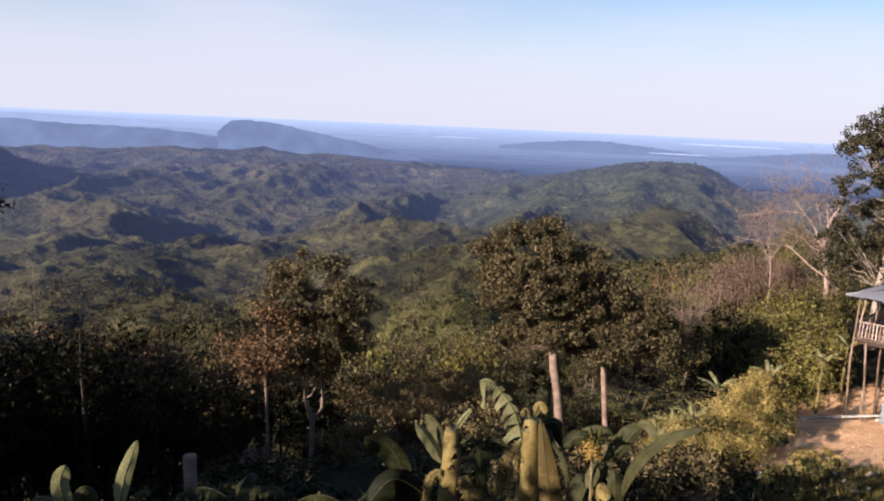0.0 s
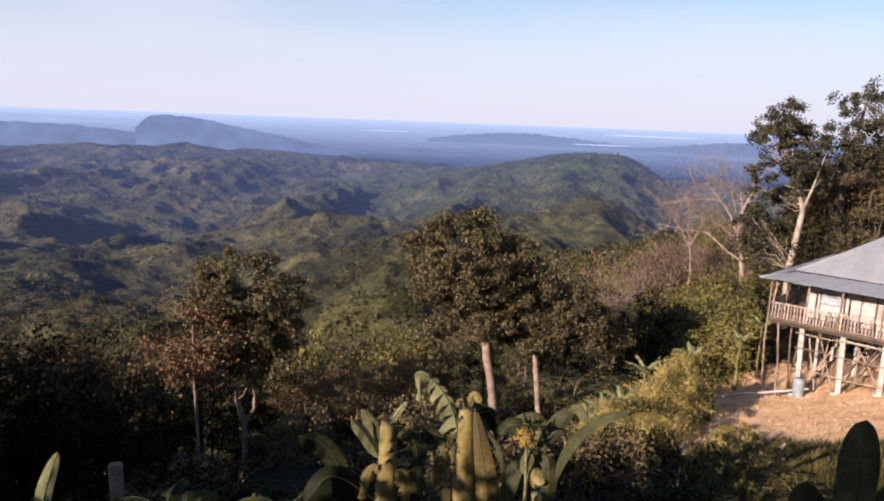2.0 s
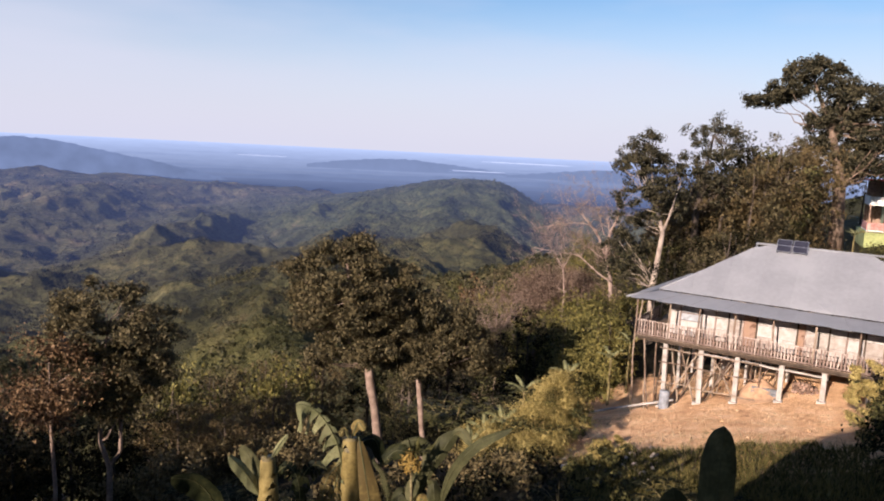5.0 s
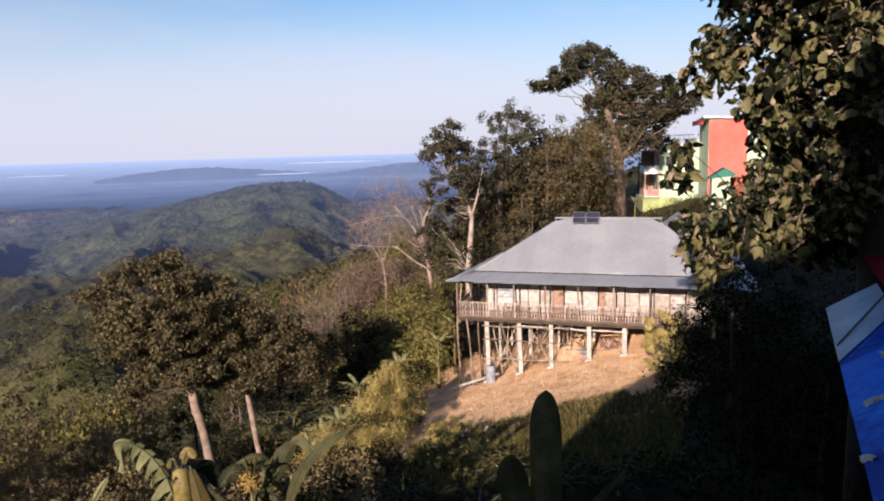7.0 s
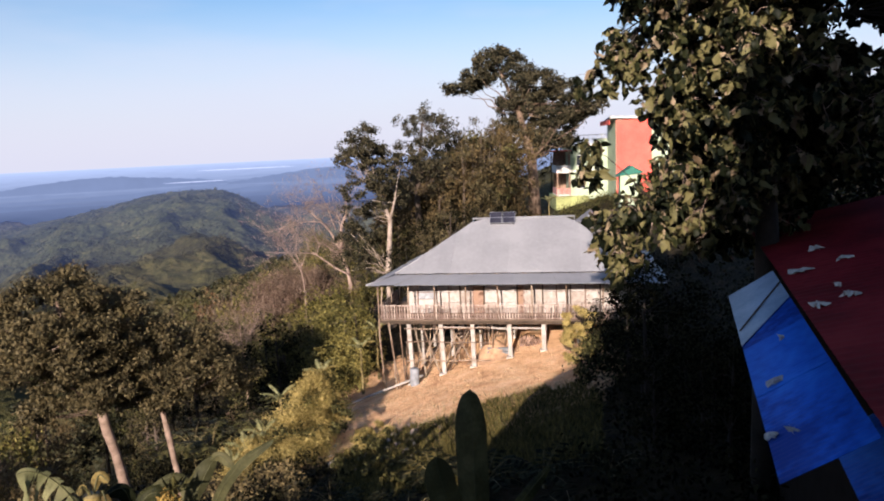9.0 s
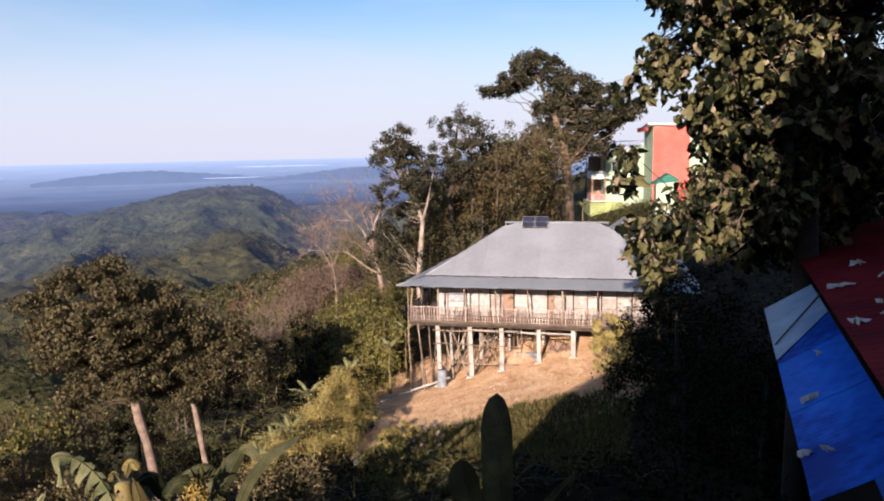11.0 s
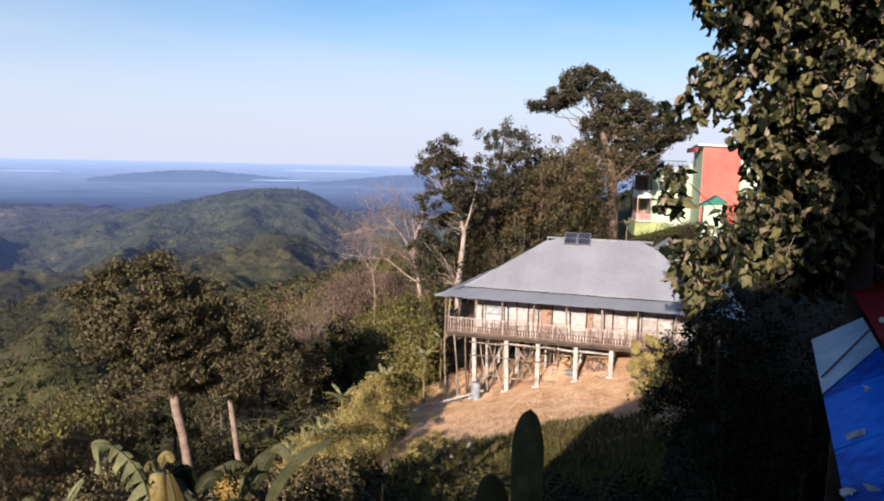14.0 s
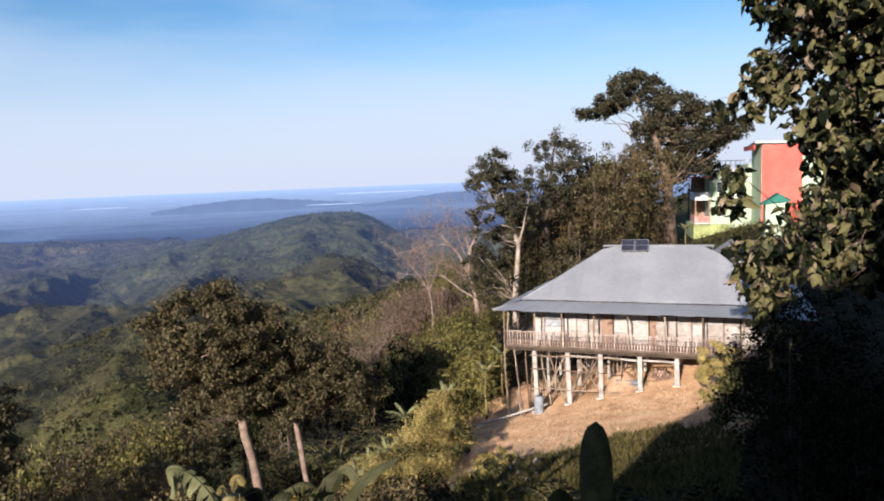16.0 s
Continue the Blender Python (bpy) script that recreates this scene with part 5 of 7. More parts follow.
while v < 4.1:
    ob = part("baluster", slats[rng.integers(3)], None, house)
    ob.matrix_local = pose(-0.118, v, 2.79 + rng.normal(0, 0.012), 0, rng.normal(0, 1.5), 90)
    v += 0.148
# veranda posts up to the eave
for s in (0.0, 1.5, 3.0, 4.7, 6.5, 8.3, 10.1, 12.0, 13.8):
    pole("veranda_post", (s, 0.0, 2.74), (s + rng.normal(0, 0.03), 0.0, 4.83), 0.05, 0.045, BAMBOO, house)
for v in (2.2, 4.2):
    pole("veranda_post", (0.0, v, 2.74), (0.0, v, 4.83), 0.05, 0.045, BAMBOO, house)

# wall of matting panels between studs, with doors and a window
WALL_V = 1.45
part("wall_backing", box(1.15, S_END - 0.3, WALL_V + 0.06, WALL_V + 0.12, 2.74, 5.15), DARKWOOD, house)
part("wall_left", box(1.15, 1.21, WALL_V + 0.12, DEEP_V - 0.6, 2.74, 5.15), MATTING, house)
part("wall_right", box(S_END - 0.36, S_END - 0.30, WALL_V + 0.12, DEEP_V - 0.6, 2.74, 5.15), MATTING, house)
part("wall_rear", box(1.15, S_END - 0.3, DEEP_V - 0.6, DEEP_V - 0.54, 2.74, 5.15), MATTING, house)
edges = [1.15, 1.75, 2.85, 3.55, 4.20, 4.88, 5.55, 6.30, 7.40, 7.78, 8.80, 9.55, 10.3, 11.1, 11.9, 12.7, 13.5, S_END - 0.3]
for q, (a, b) in enumerate(zip(edges, edges[1:])):
    part("stud", box(a - 0.035, a + 0.035, WALL_V - 0.05, WALL_V + 0.06, 2.74, 5.1, 0.006), RAILWOOD if q % 2 else DARKWOOD, house)
    if q in (5, 8):
        door = part("door", box(a + 0.05, b - 0.05, WALL_V - 0.01, WALL_V + 0.05, 2.76, 4.68, 0.008), DOORWOOD, house, "brown wooden door")
        for z0, z1 in ((2.9, 3.6), (3.7, 4.55)):
            part("door_panel", box(a + 0.14, b - 0.14, WALL_V - 0.025, WALL_V - 0.012, z0, z1, 0.005), DOORWOOD, door)
        part("wall_panel", box(a + 0.04, b - 0.04, WALL_V, WALL_V + 0.05, 4.70, 5.1), MATTING, house)
    elif q in (1,):
        part("wall_panel", box(a + 0.04, b - 0.04, WALL_V, WALL_V + 0.05, 2.76, 3.55), MATTING, house)
        window = part("window", box(a + 0.04, b - 0.04, WALL_V + 0.02, WALL_V + 0.05, 3.58, 4.4), GREYSHEET, house, "grey shuttered window")
        part("window_frame", box(a + 0.04, b - 0.04, WALL_V - 0.02, WALL_V + 0.018, 3.95, 4.0), RAILWOOD, window)
        part("wall_panel", box(a + 0.04, b - 0.04, WALL_V, WALL_V + 0.05, 4.42, 5.1), MATTING, house)
    else:
        cuts = (2.76, 3.36, 3.95, 4.55, 5.1)
        for z0, z1 in zip(cuts, cuts[1:]):
            off = rng.normal(0, 0.005)
            part("wall_panel", box(a + 0.04, b - 0.04, WALL_V + off, WALL_V + 0.05 + off, z0 + 0.008, z1 - 0.008, 0.004), MATTING, house)

# roof: lower skirt all round, steeper hip above, in overlapping sheets
EAVE, FOLD, RIDGE = 4.78, 5.10, 7.70
E0, E1, W0, W1 = -0.66, S_END + 0.7, -0.55, DEEP_V + 0.6
F0, F1, G0, G1 = 0.55, S_END - 0.5, 1.15, DEEP_V - 1.1
FR = 1.35                                                        # rear corner of the fold
R0, R1, RV = 4.82, 10.4, 5.0


def sheet(corners, lift, parent):
    """A roofing sheet with thickness between four corners (low a, low b, high b, high a)."""
    a, b, c, d = (Vector(p) for p in corners)
    nrm = (b - a).cross(d - a)
    if nrm.length < 1e-6:
        nrm = (c - b).cross(a - b)
    nrm = nrm.normalized() * (1 if nrm.z > 0 else -1)
    top = [p + nrm * lift for p in (a, b, c, d)]
    low = [p + nrm * (lift - 0.012) for p in (a, b, c, d)]
    me = mesh_of("roof_sheet", top + low, [(0, 1, 2, 3), (7, 6, 5, 4), (0, 4, 5, 1), (1, 5, 6, 2), (2, 6, 7, 3), (3, 7, 4, 0)], (TIN,))
    return part("roof_sheet", me, None, parent)


def slope(low0, low1, high0, high1, width, parent):
    """Sheets side by side between a low edge and a high edge."""
    low0, low1, high0, high1 = (Vector(p) for p in (low0, low1, high0, high1))
    count = max(2, round((low1 - low0).length / width))
    run = (low1 - low0).normalized()
    # the columns run straight up the slope; the hips cut them
    span = (low1 - low0).length
    h0, h1 = (high0 - low0).dot(run), (high1 - low0).dot(run)
    up = (high0 - low0) - run * h0
    for q in range(count):
        u0, u1 = span * q / count - 0.03, span * (q + 1) / count
        u0 = max(u0, 0)
        tops = []
        for u in (u0, u1):
            if u < h0:
                k = u / h0
            elif u > h1:
                k = max(0.0, (span - u) / (span - h1))
            else:
                k = 1.0
            tops.append(k)
        a, b = low0 + run * u0, low0 + run * u1
        c, d = low0 + run * u1 + up * tops[1], low0 + run * u0 + up * tops[0]
        lift = 0.012 * (q % 2) + rng.uniform(0, 0.004)
        if tops[0] < 1e-3 and tops[1] < 1e-3:
            continue
        sheet((a, b, c, d), lift, parent)


roof = part("roof", box(F0 + 0.4, F1 - 0.4, G0 + 0.3, G1 - 0.3, 5.02, 5.06), DARKWOOD, house, "grey tin hip roof with a lower skirt")
GAB = 0.38  # small gable under each ridge end
slope((F0, G0, FOLD), (F1, G0, FOLD), (R0 - 0.0, RV, RIDGE), (R1, RV, RIDGE), 0.78, roof)
slope((F1, G1, FOLD), (FR, G1, FOLD), (R1, RV, RIDGE), (R0, RV, RIDGE), 1.5, roof)
slope((FR, G1, FOLD), (F0, G0, FOLD), (R0 + 0.1, RV + 0.3, RIDGE - GAB), (R0 + 0.1, RV - 0.3, RIDGE - GAB), 0.8, roof)
slope((F1, G0, FOLD), (F1, G1, FOLD), (R1 - 0.1, RV - 0.3, RIDGE - GAB), (R1 - 0.1, RV + 0.3, RIDGE - GAB), 0.8, roof)
# skirt, 5 cm lower than the fold
for (a, b, c, d) in (((E0, W0), (E1, W0), (F1, G0), (F0, G0)), ((E1, W0), (E1, W1), (F1, G1), (F1, G0)), ((E1, W1), (0.15, W1), (FR, G1), (F1, G1)), ((0.15, W1), (E0, W0), (F0, G0), (FR, G1))):
    low0, low1 = Vector((*a, EAVE)), Vector((*b, EAVE))
    high1, high0 = Vector((*c, FOLD - 0.06)), Vector((*d, FOLD - 0.06))
    count = max(2, round((low1 - low0).length / 0.8))
    for q in range(count):
        k0, k1 = max(0, q / count - 0.003), (q + 1) / count
        dip = Vector((0, 0, rng.normal(0, 0.012)))
        sheet((low0.lerp(low1, k0) + dip, low0.lerp(low1, k1) + dip, high0.lerp(high1, k1), high0.lerp(high1, k0)), 0.012 * (q % 2), roof)
# caps
part("ridge_cap", tube_mesh("ridge_cap", [([(R0 - 0.25, RV, RIDGE + 0.02), (R1 + 0.25, RV, RIDGE + 0.02)], [0.06, 0.06])], TIN, 8), None, roof)
for a, b in (((F0, G0, FOLD), (R0 - 0.05, RV - 0.25, RIDGE - 0.28)), ((F1, G0, FOLD), (R1 + 0.05, RV - 0.25, RIDGE - 0.28)), ((E0, W0, EAVE), (F0, G0, FOLD - 0.06)), ((E1, W0, EAVE), (F1, G0, FOLD - 0.06))):
    part("hip_cap", tube_mesh("hip_cap", [([Vector(a) + Vector((0, 0, 0.02)), Vector(b) + Vector((0, 0, 0.02))], [0.045, 0.045])], TIN, 6), None, roof)
for e in (R0 - 0.22, R1 + 0.18):
    part("gable_end", mesh_of("gable_end", [(e, RV - 0.62, RIDGE - 0.42), (e, RV + 0.62, RIDGE - 0.42), (e, RV, RIDGE), (e + 0.04, RV - 0.62, RIDGE - 0.42), (e + 0.04, RV + 0.62, RIDGE - 0.42), (e + 0.04, RV, RIDGE)],
         [(0, 2, 1), (3, 4, 5), (0, 1, 4, 3), (1, 2, 5, 4), (2, 0, 3, 5)], (TIN,)), None, roof)
# small bulge where a sheet has lifted over the fold
part("lifted_flap", mesh_of("lifted_flap", [(8.0, G0 - 0.05, FOLD + 0.0), (8.9, G0 - 0.05, FOLD + 0.0), (8.45, G0 + 0.1, FOLD + 0.17), (8.0, G0 + 0.7, FOLD + 0.46), (8.9, G0 + 0.7, FOLD + 0.46)], [(0, 1, 2), (1, 4, 2), (4, 3, 2), (3, 0, 2)], (TIN,)), None, roof)
# rafters that show under the eave
for q in range(19):
    s = E0 + 0.4 + q * 0.83
    part("rafter", box(s - 0.03, s + 0.03, W0 + 0.05, WALL_V, 4.70, 4.755), DARKWOOD, roof)
part("eave_beam", box(-0.05, S_END, -0.04, 0.04, 4.63, 4.71, 0.006), DARKWOOD, roof)

# bamboo props, braces and pipes below the floor
GROUNDED = -0.15
for s, v, lean in ((-0.15, -0.1, 0.12), (0.35, 0.0, 0.35), (0.75, 0.9, 0.2), (1.05, 1.6, -0.2)):
    pole("prop", (s + lean, v - 0.1, under(s + lean, v) + GROUNDED), (s, v, 4.8 if s < 0 else 2.6), 0.05, 0.04, BAMBOO, house, "bamboo prop")
pole("prop", (0.9, -0.2, under(0.9, -0.2) + GROUNDED), (0.3, 0.0, 2.55), 0.05, 0.04, BAMBOO, house)
for z in (0.35, 1.45, 2.22):
    pole("crossbar", (1.2, 0.05, z), (6.0, 0.02, z + rng.uniform(-0.05, 0.1)), 0.035, 0.03, BAMBOO, house)
pole("crossbar", (3.3, 0.3, 2.24), (5.1, 0.3, 2.2), 0.06, 0.06, CONCRETE, house)
pole("crossbar", (5.2, 0.3, 2.22), (7.0, 0.3, 2.16), 0.06, 0.06, CONCRETE, house)
pole("crossbar", (7.1, 0.3, 2.2), (9.0, 0.3, 2.18), 0.06, 0.06, CONCRETE, house)
for q in range(11):
    s = 1.6 + q * 0.5 + rng.normal(0, 0.15)
    v = rng.uniform(0.5, 3.2)
    pole("prop", (s + rng.normal(0, 0.25), v, under(s, v) + GROUNDED), (s, v + rng.normal(0, 0.2), 2.62), 0.04, 0.032, BAMBOO, house)
for s0, s1, v, z1 in ((2.0, 3.6, 1.2, 2.4), (3.4, 5.0, 1.8, 2.5), (4.9, 3.5, 1.0, 2.3), (2.2, 1.5, 0.8, 2.3), (5.4, 6.6, 1.6, 2.4), (3.0, 4.2, 2.4, 2.5)):
    pole("brace", (s0, v, under(s0, v) + GROUNDED), (s1, v + 0.3, z1), 0.045, 0.04, BAMBOO, house)

for s0, s1, v, z0, z1 in ((1.6, 3.1, 0.35, 0.2, 2.3), (3.1, 2.0, 0.5, 0.1, 2.4), (3.5, 4.7, 0.45, 0.3, 2.3)):
    pole("brace", (s0, v, max(under(s0, v) + GROUNDED, z0 - 1.0)), (s1, v + 0.4, z1), 0.045, 0.035, BAMBOO, house)
for s in (1.43, 3.25, 5.0, 7.02, 8.85):
    part("pillar_footing", box(s - 0.2, s + 0.2, 0.02, 0.42, under(s, 0.2) - 0.3, under(s, 0.2) + 0.08, 0.03), CONCRETE, house)

# firewood stacked between the rear pillars
LOGS = material("firewood", (0.24, 0.15, 0.11), (0.12, 0.075, 0.055), (0.34, 0.23, 0.18), scale=4, fine=22, bump=0.4, per_piece=0.6)
spot = (8.0, 1.5)
wood_pile = thing("firewood_pile", "stack of split pinkish-brown firewood under the house", "firewood", HOUSE @ pose(spot[0], spot[1], under(*spot) - 0.05))
for q in range(26):
    row, col = divmod(q, 7)
    log = part("log", tube_mesh("log", [([(0, -0.28, 0), (rng.normal(0, 0.01), 0, 0.005), (0, 0.28 + rng.normal(0, 0.05), 0)], [0.07, 0.078, 0.07])], LOGS, 6), None, wood_pile)
    log.matrix_local = pose((col - 3) * 0.165 + 0.08 * (row % 2), rng.normal(0, 0.03), 0.09 + row * 0.14, rng.normal(0, 3), rng.uniform(0, 60), rng.normal(0, 5))

# solar panels on the ridge
for q in (0, 1):
    m = HOUSE @ pose(6.02 + q * 0.78, RV - 0.36, RIDGE + 0.06, 52, 0, 0)
    panel = thing("solar_panel", "small dark solar panel in a pale metal frame", "solar panel", m, group="solar panels")
    part("cells", box(-0.34, 0.34, -0.36, 0.36, 0.05, 0.065), SOLAR, panel)
    for x0, x1, y0, y1 in ((-0.36, -0.34, -0.38, 0.38), (0.34, 0.36, -0.38, 0.38), (-0.34, 0.34, -0.38, -0.36), (-0.34, 0.34, 0.36, 0.38), (-0.34, 0.34, -0.012, 0.012)):
        part("frame", box(x0, x1, y0, y1, 0.03, 0.075 if x1 - x0 < 0.1 or y1 - y0 > 0.025 else 0.07), ALU, panel)
    for x in (-0.3, 0.3):
        part("bracket", box(x - 0.02, x + 0.02, -0.38, 0.3, -0.22, 0.03), ALU, panel)

# things round the stilts
m = HOUSE @ pose(1.75, -0.35, under(1.75, -0.35))
DRUM = material("dull_blue_grey_drum", (0.20, 0.21, 0.235), scale=4, fine=20, rough=0.6, bump=0.3)
# drum shape that stands in for a leaning blue-grey sheet
tank = thing("grey_drum", "grey drum shape in place of a leaning sheet beside a pillar", "drum", m)
part("body", tube_mesh("body", [([(0, 0, -0.05), (0, 0, 0.12), (0, 0, 0.5), (0, 0, 0.9), (0, 0, 0.97)], [0.24, 0.26, 0.25, 0.26, 0.23])], DRUM, 14), None, tank)
part("rim", tube_mesh("rim", [([(0.25 * math.cos(a), 0.25 * math.sin(a), 0.93) for a in np.linspace(0, 6.283, 15)], [0.02] * 15)], GREYSHEET, 5), None, tank)
m = HOUSE @ pose(6.3, 0.8, under(6.3, 0.8))
BLOCK = material("grey_block", (0.14, 0.145, 0.155), scale=6, fine=30, bump=0.3)
pile = thing("block_pile", "stack of grey concrete blocks under the house", "blocks", m)
for q in range(9):
    ob = part("block", box(-0.2, 0.2, -0.1, 0.1, 0, 0.19, 0.01), BLOCK, pile)
    ob.matrix_local = pose((q % 3) * 0.42 - 0.4, 0.12 * (q // 6), -0.04 + 0.195 * (q // 3), 0, 0, rng.normal(0, 4))
m = HOUSE
bar = thing("fallen_pole", "long whitish bamboo pole lying on the slope", "pole", m)
pts = [(-2.6, -0.5), (-1.0, -0.45), (0.6, -0.4), (2.2, -0.3)]
part("stem", tube_mesh("stem", [([(s, v, under(s, v) + 0.12 + 0.1 * q) for q, (s, v) in enumerate(pts)], [0.06, 0.065, 0.065, 0.06])], CONCRETE, 8), None, bar)
rings_, around = 9, 22
hv = []
for q in range(rings_):
    for w in range(around):
        a, r = 2 * math.pi * w / around, 1.5 * (q / (rings_ - 1))
        s, v = 5.9 + r * math.cos(a) * 1.2, 1.3 + r * math.sin(a)
        hv.append(HOUSE @ Vector((s, v, under(s, v) - 0.06 + 1.05 * math.exp(-(r / 0.72) ** 2) + 0.05 * noise.noise(Vector((s * 2, v * 2, 0))))))
hf = [(q * around + w, q * around + (w + 1) % around, (q + 1) * around + (w + 1) % around, (q + 1) * around + w) for q in range(rings_ - 1) for w in range(around)]
SAND = material("dug_sand", (0.36, 0.22, 0.135), scale=3, fine=30, bump=0.4)
heap = new("sand_mound", mesh_of("sand_mound", hv, hf, (SAND,), smooth=True))
tagged(heap, "mound of dug tan sand under the house", "sand mound")

# ---- annex roof behind the house ----
annex = thing("annex", "small annex with a grey tin gable roof", "shed", HOUSE @ pose(11.7, 10.6, -0.35))
part("wall", box(-1.4, 1.4, -1.2, 1.4, under(11.7, 10.6) - 0.3, 6.6), MATTING, annex)
part("roof", mesh_of("roof", [(-1.7, -1.5, 6.5), (0, -1.5, 7.75), (1.7, -1.5, 6.5), (-1.7, 1.8, 6.5), (0, 1.8, 7.75), (1.7, 1.8, 6.5), (-1.7, -1.5, 6.44), (0, -1.5, 7.68), (1.7, -1.5, 6.44), (-1.7, 1.8, 6.44), (0, 1.8, 7.68), (1.7, 1.8, 6.44)],
     [(0, 1, 4, 3), (1, 2, 5, 4), (6, 9, 10, 7), (7, 10, 11, 8), (0, 6, 7, 1), (1, 7, 8, 2), (3, 4, 10, 9), (4, 5, 11, 10), (0, 3, 9, 6), (2, 8, 11, 5)], (TIN,)), None, annex)

# ---- painted building up the slope ----
MINT = material("mint_plaster", (0.34, 0.41, 0.29), (0.27, 0.34, 0.235), (0.40, 0.46, 0.34), scale=0.8, fine=9, bump=0.08)
LIME = material("lime_yellow_plaster", (0.27, 0.29, 0.12), scale=0.8, fine=9, bump=0.08)
CORAL = material("coral_red_tin", (0.64, 0.104, 0.08), (0.576, 0.088, 0.068), (0.688, 0.128, 0.096), scale=0.6, fine=6, bump=0.03)
WHITE = material("white_paint", (0.56, 0.55, 0.53), scale=1.5, fine=12, bump=0.05)
PINK = material("pink_plaster", (0.434, 0.21, 0.182), scale=1.5, fine=12, bump=0.05)
GLASS_DARK = material("dark_window_glass", (0.03, 0.035, 0.045), scale=2, fine=10, rough=0.12, bump=0, specular=0.6)
GREEN_TIN = material("green_tin", (0.010, 0.115, 0.082), scale=1.0, fine=6, rough=0.5, bump=0.05)
RED_TIN = material("red_tin", (0.13, 0.0095, 0.015), (0.085, 0.007, 0.011), (0.165, 0.016, 0.021), scale=0.9, fine=8, rough=0.75, bump=0.05, specular=0.08)

spot = bearing(51.35, 80)
LODGE = Matrix.Translation((spot.x, spot.y, 0)) @ Matrix.Rotation(radians(-40), 4, "Z")
lodge = thing("painted_building", "three-storey mint green building with a coral red stair tower", "building", LODGE)
part("stair_tower", box(0, 5.2, 0, 5.0, 4.0, 14.25), MINT, lodge)
part("red_cladding", box(0.02, 3.9, -0.08, -0.004, 5.0, 14.2, 0.02), CORAL, lodge, "coral red sheet cladding")
for q in range(9):
    part("rib", box(0.3 + q * 0.42, 0.33 + q * 0.42, -0.11, -0.082, 5.0, 14.15), CORAL, lodge)
part("roof_slab", mesh_of("roof_slab", [(-0.7, -0.45, 14.45), (5.4, -0.45, 14.2), (5.4, 5.3, 14.2), (-0.7, 5.3, 13.9), (-0.7, -0.45, 14.65), (5.4, -0.45, 14.40), (5.4, 5.3, 14.42), (-0.7, 5.3, 14.1)],
     [(0, 3, 2, 1), (4, 5, 6, 7), (0, 1, 5, 4), (1, 2, 6, 5), (2, 3, 7, 6), (3, 0, 4, 7)], (WHITE,)), None, lodge, "white-edged roof slab")
part("fascia", box(-0.77, -0.703, -0.45, 5.3, 13.75, 14.25), CORAL, lodge)
part("main_block", box(-4.3, 8.0, 5.0, 12.5, 4.0, 11.6), MINT, lodge)
part("floor_band", box(-4.4, -0.01, 4.9, 4.99, 11.5, 11.75), WHITE, lodge)
part("floor_band", box(-4.4, -0.01, 4.9, 4.99, 8.55, 8.7), WHITE, lodge)
part("parapet", box(-1.6, -0.02, 5.0, 5.12, 11.75, 12.35), MINT, lodge)
for q in range(9):
    part("roof_post", box(-4.2 + q * 0.5, -4.15 + q * 0.5, 5.0, 5.05, 11.76, 12.75), WHITE, lodge)
part("roof_rail", box(-4.3, -0.05, 4.98, 5.06, 12.75, 12.83), WHITE, lodge)
part("roof_rail", box(-4.3, -0.05, 4.99, 5.05, 12.25, 12.31), WHITE, lodge)
for x, z in ((-3.6, 9.3), (-1.9, 9.3), (-3.6, 6.6), (-1.9, 6.6)):
    w = part("window", box(x, x + 0.9, 4.96, 4.998, z, z + 1.15), GLASS_DARK, lodge)
    part("window_frame", box(x - 0.07, x + 0.97, 4.93, 4.958, z - 0.1, z), WHITE, w)
    part("window_frame", box(x - 0.07, x + 0.97, 4.93, 4.958, z + 1.15, z + 1.23), WHITE, w)
# open balconies on the valley end
for z, tone in ((5.9, PINK), (8.6, WHITE)):
    bal = part("balcony", box(-6.0, -4.32, 5.0, 9.5, z - 0.14, z), WHITE, lodge)
    part("balcony_wall", box(-6.0, -4.32, 4.95, 5.05, z + 0.002, z + 0.75), tone, bal)
    part("balcony_wall", box(-6.0, -5.92, 5.06, 9.5, z + 0.002, z + 0.75), tone, bal)
    part("balcony_door", box(-4.38, -4.322, 6.0, 6.9, z + 0.02, z + 2.0), DOORWOOD, bal)
    part("back_wall", box(-5.9, -4.33, 9.4, 9.5, z + 0.002, z + 2.4), DOORWOOD, bal)
for x in (-5.95, -4.5):
    part("balcony_post", box(x, x + 0.12, 4.96, 5.08, 5.0, 11.0), DOORWOOD, lodge)
part("balcony_roof", box(-6.6, -4.1, 4.4, 9.8, 11.0, 11.12), CORAL, lodge, "red tin canopy")
part("plinth", box(-6.2, -2.4, 4.2, 12.0, 2.5, 5.7), LIME, lodge, "lime yellow plinth")

hut = thing("green_roofed_hut", "small hut with a green tin roof below the painted building", "hut", Matrix.Translation(bearing(52.35, 66, 3.3)) @ Matrix.Scale(0.64, 4) @ Matrix.Rotation(radians(-45), 4, "Z"))
part("wall", box(-1.4, 1.4, -1.2, 1.2, (ground_at(bearing(52.35, 66).x, bearing(52.35, 66).y) - 3.8) / 0.64, 8.9), MINT, hut)
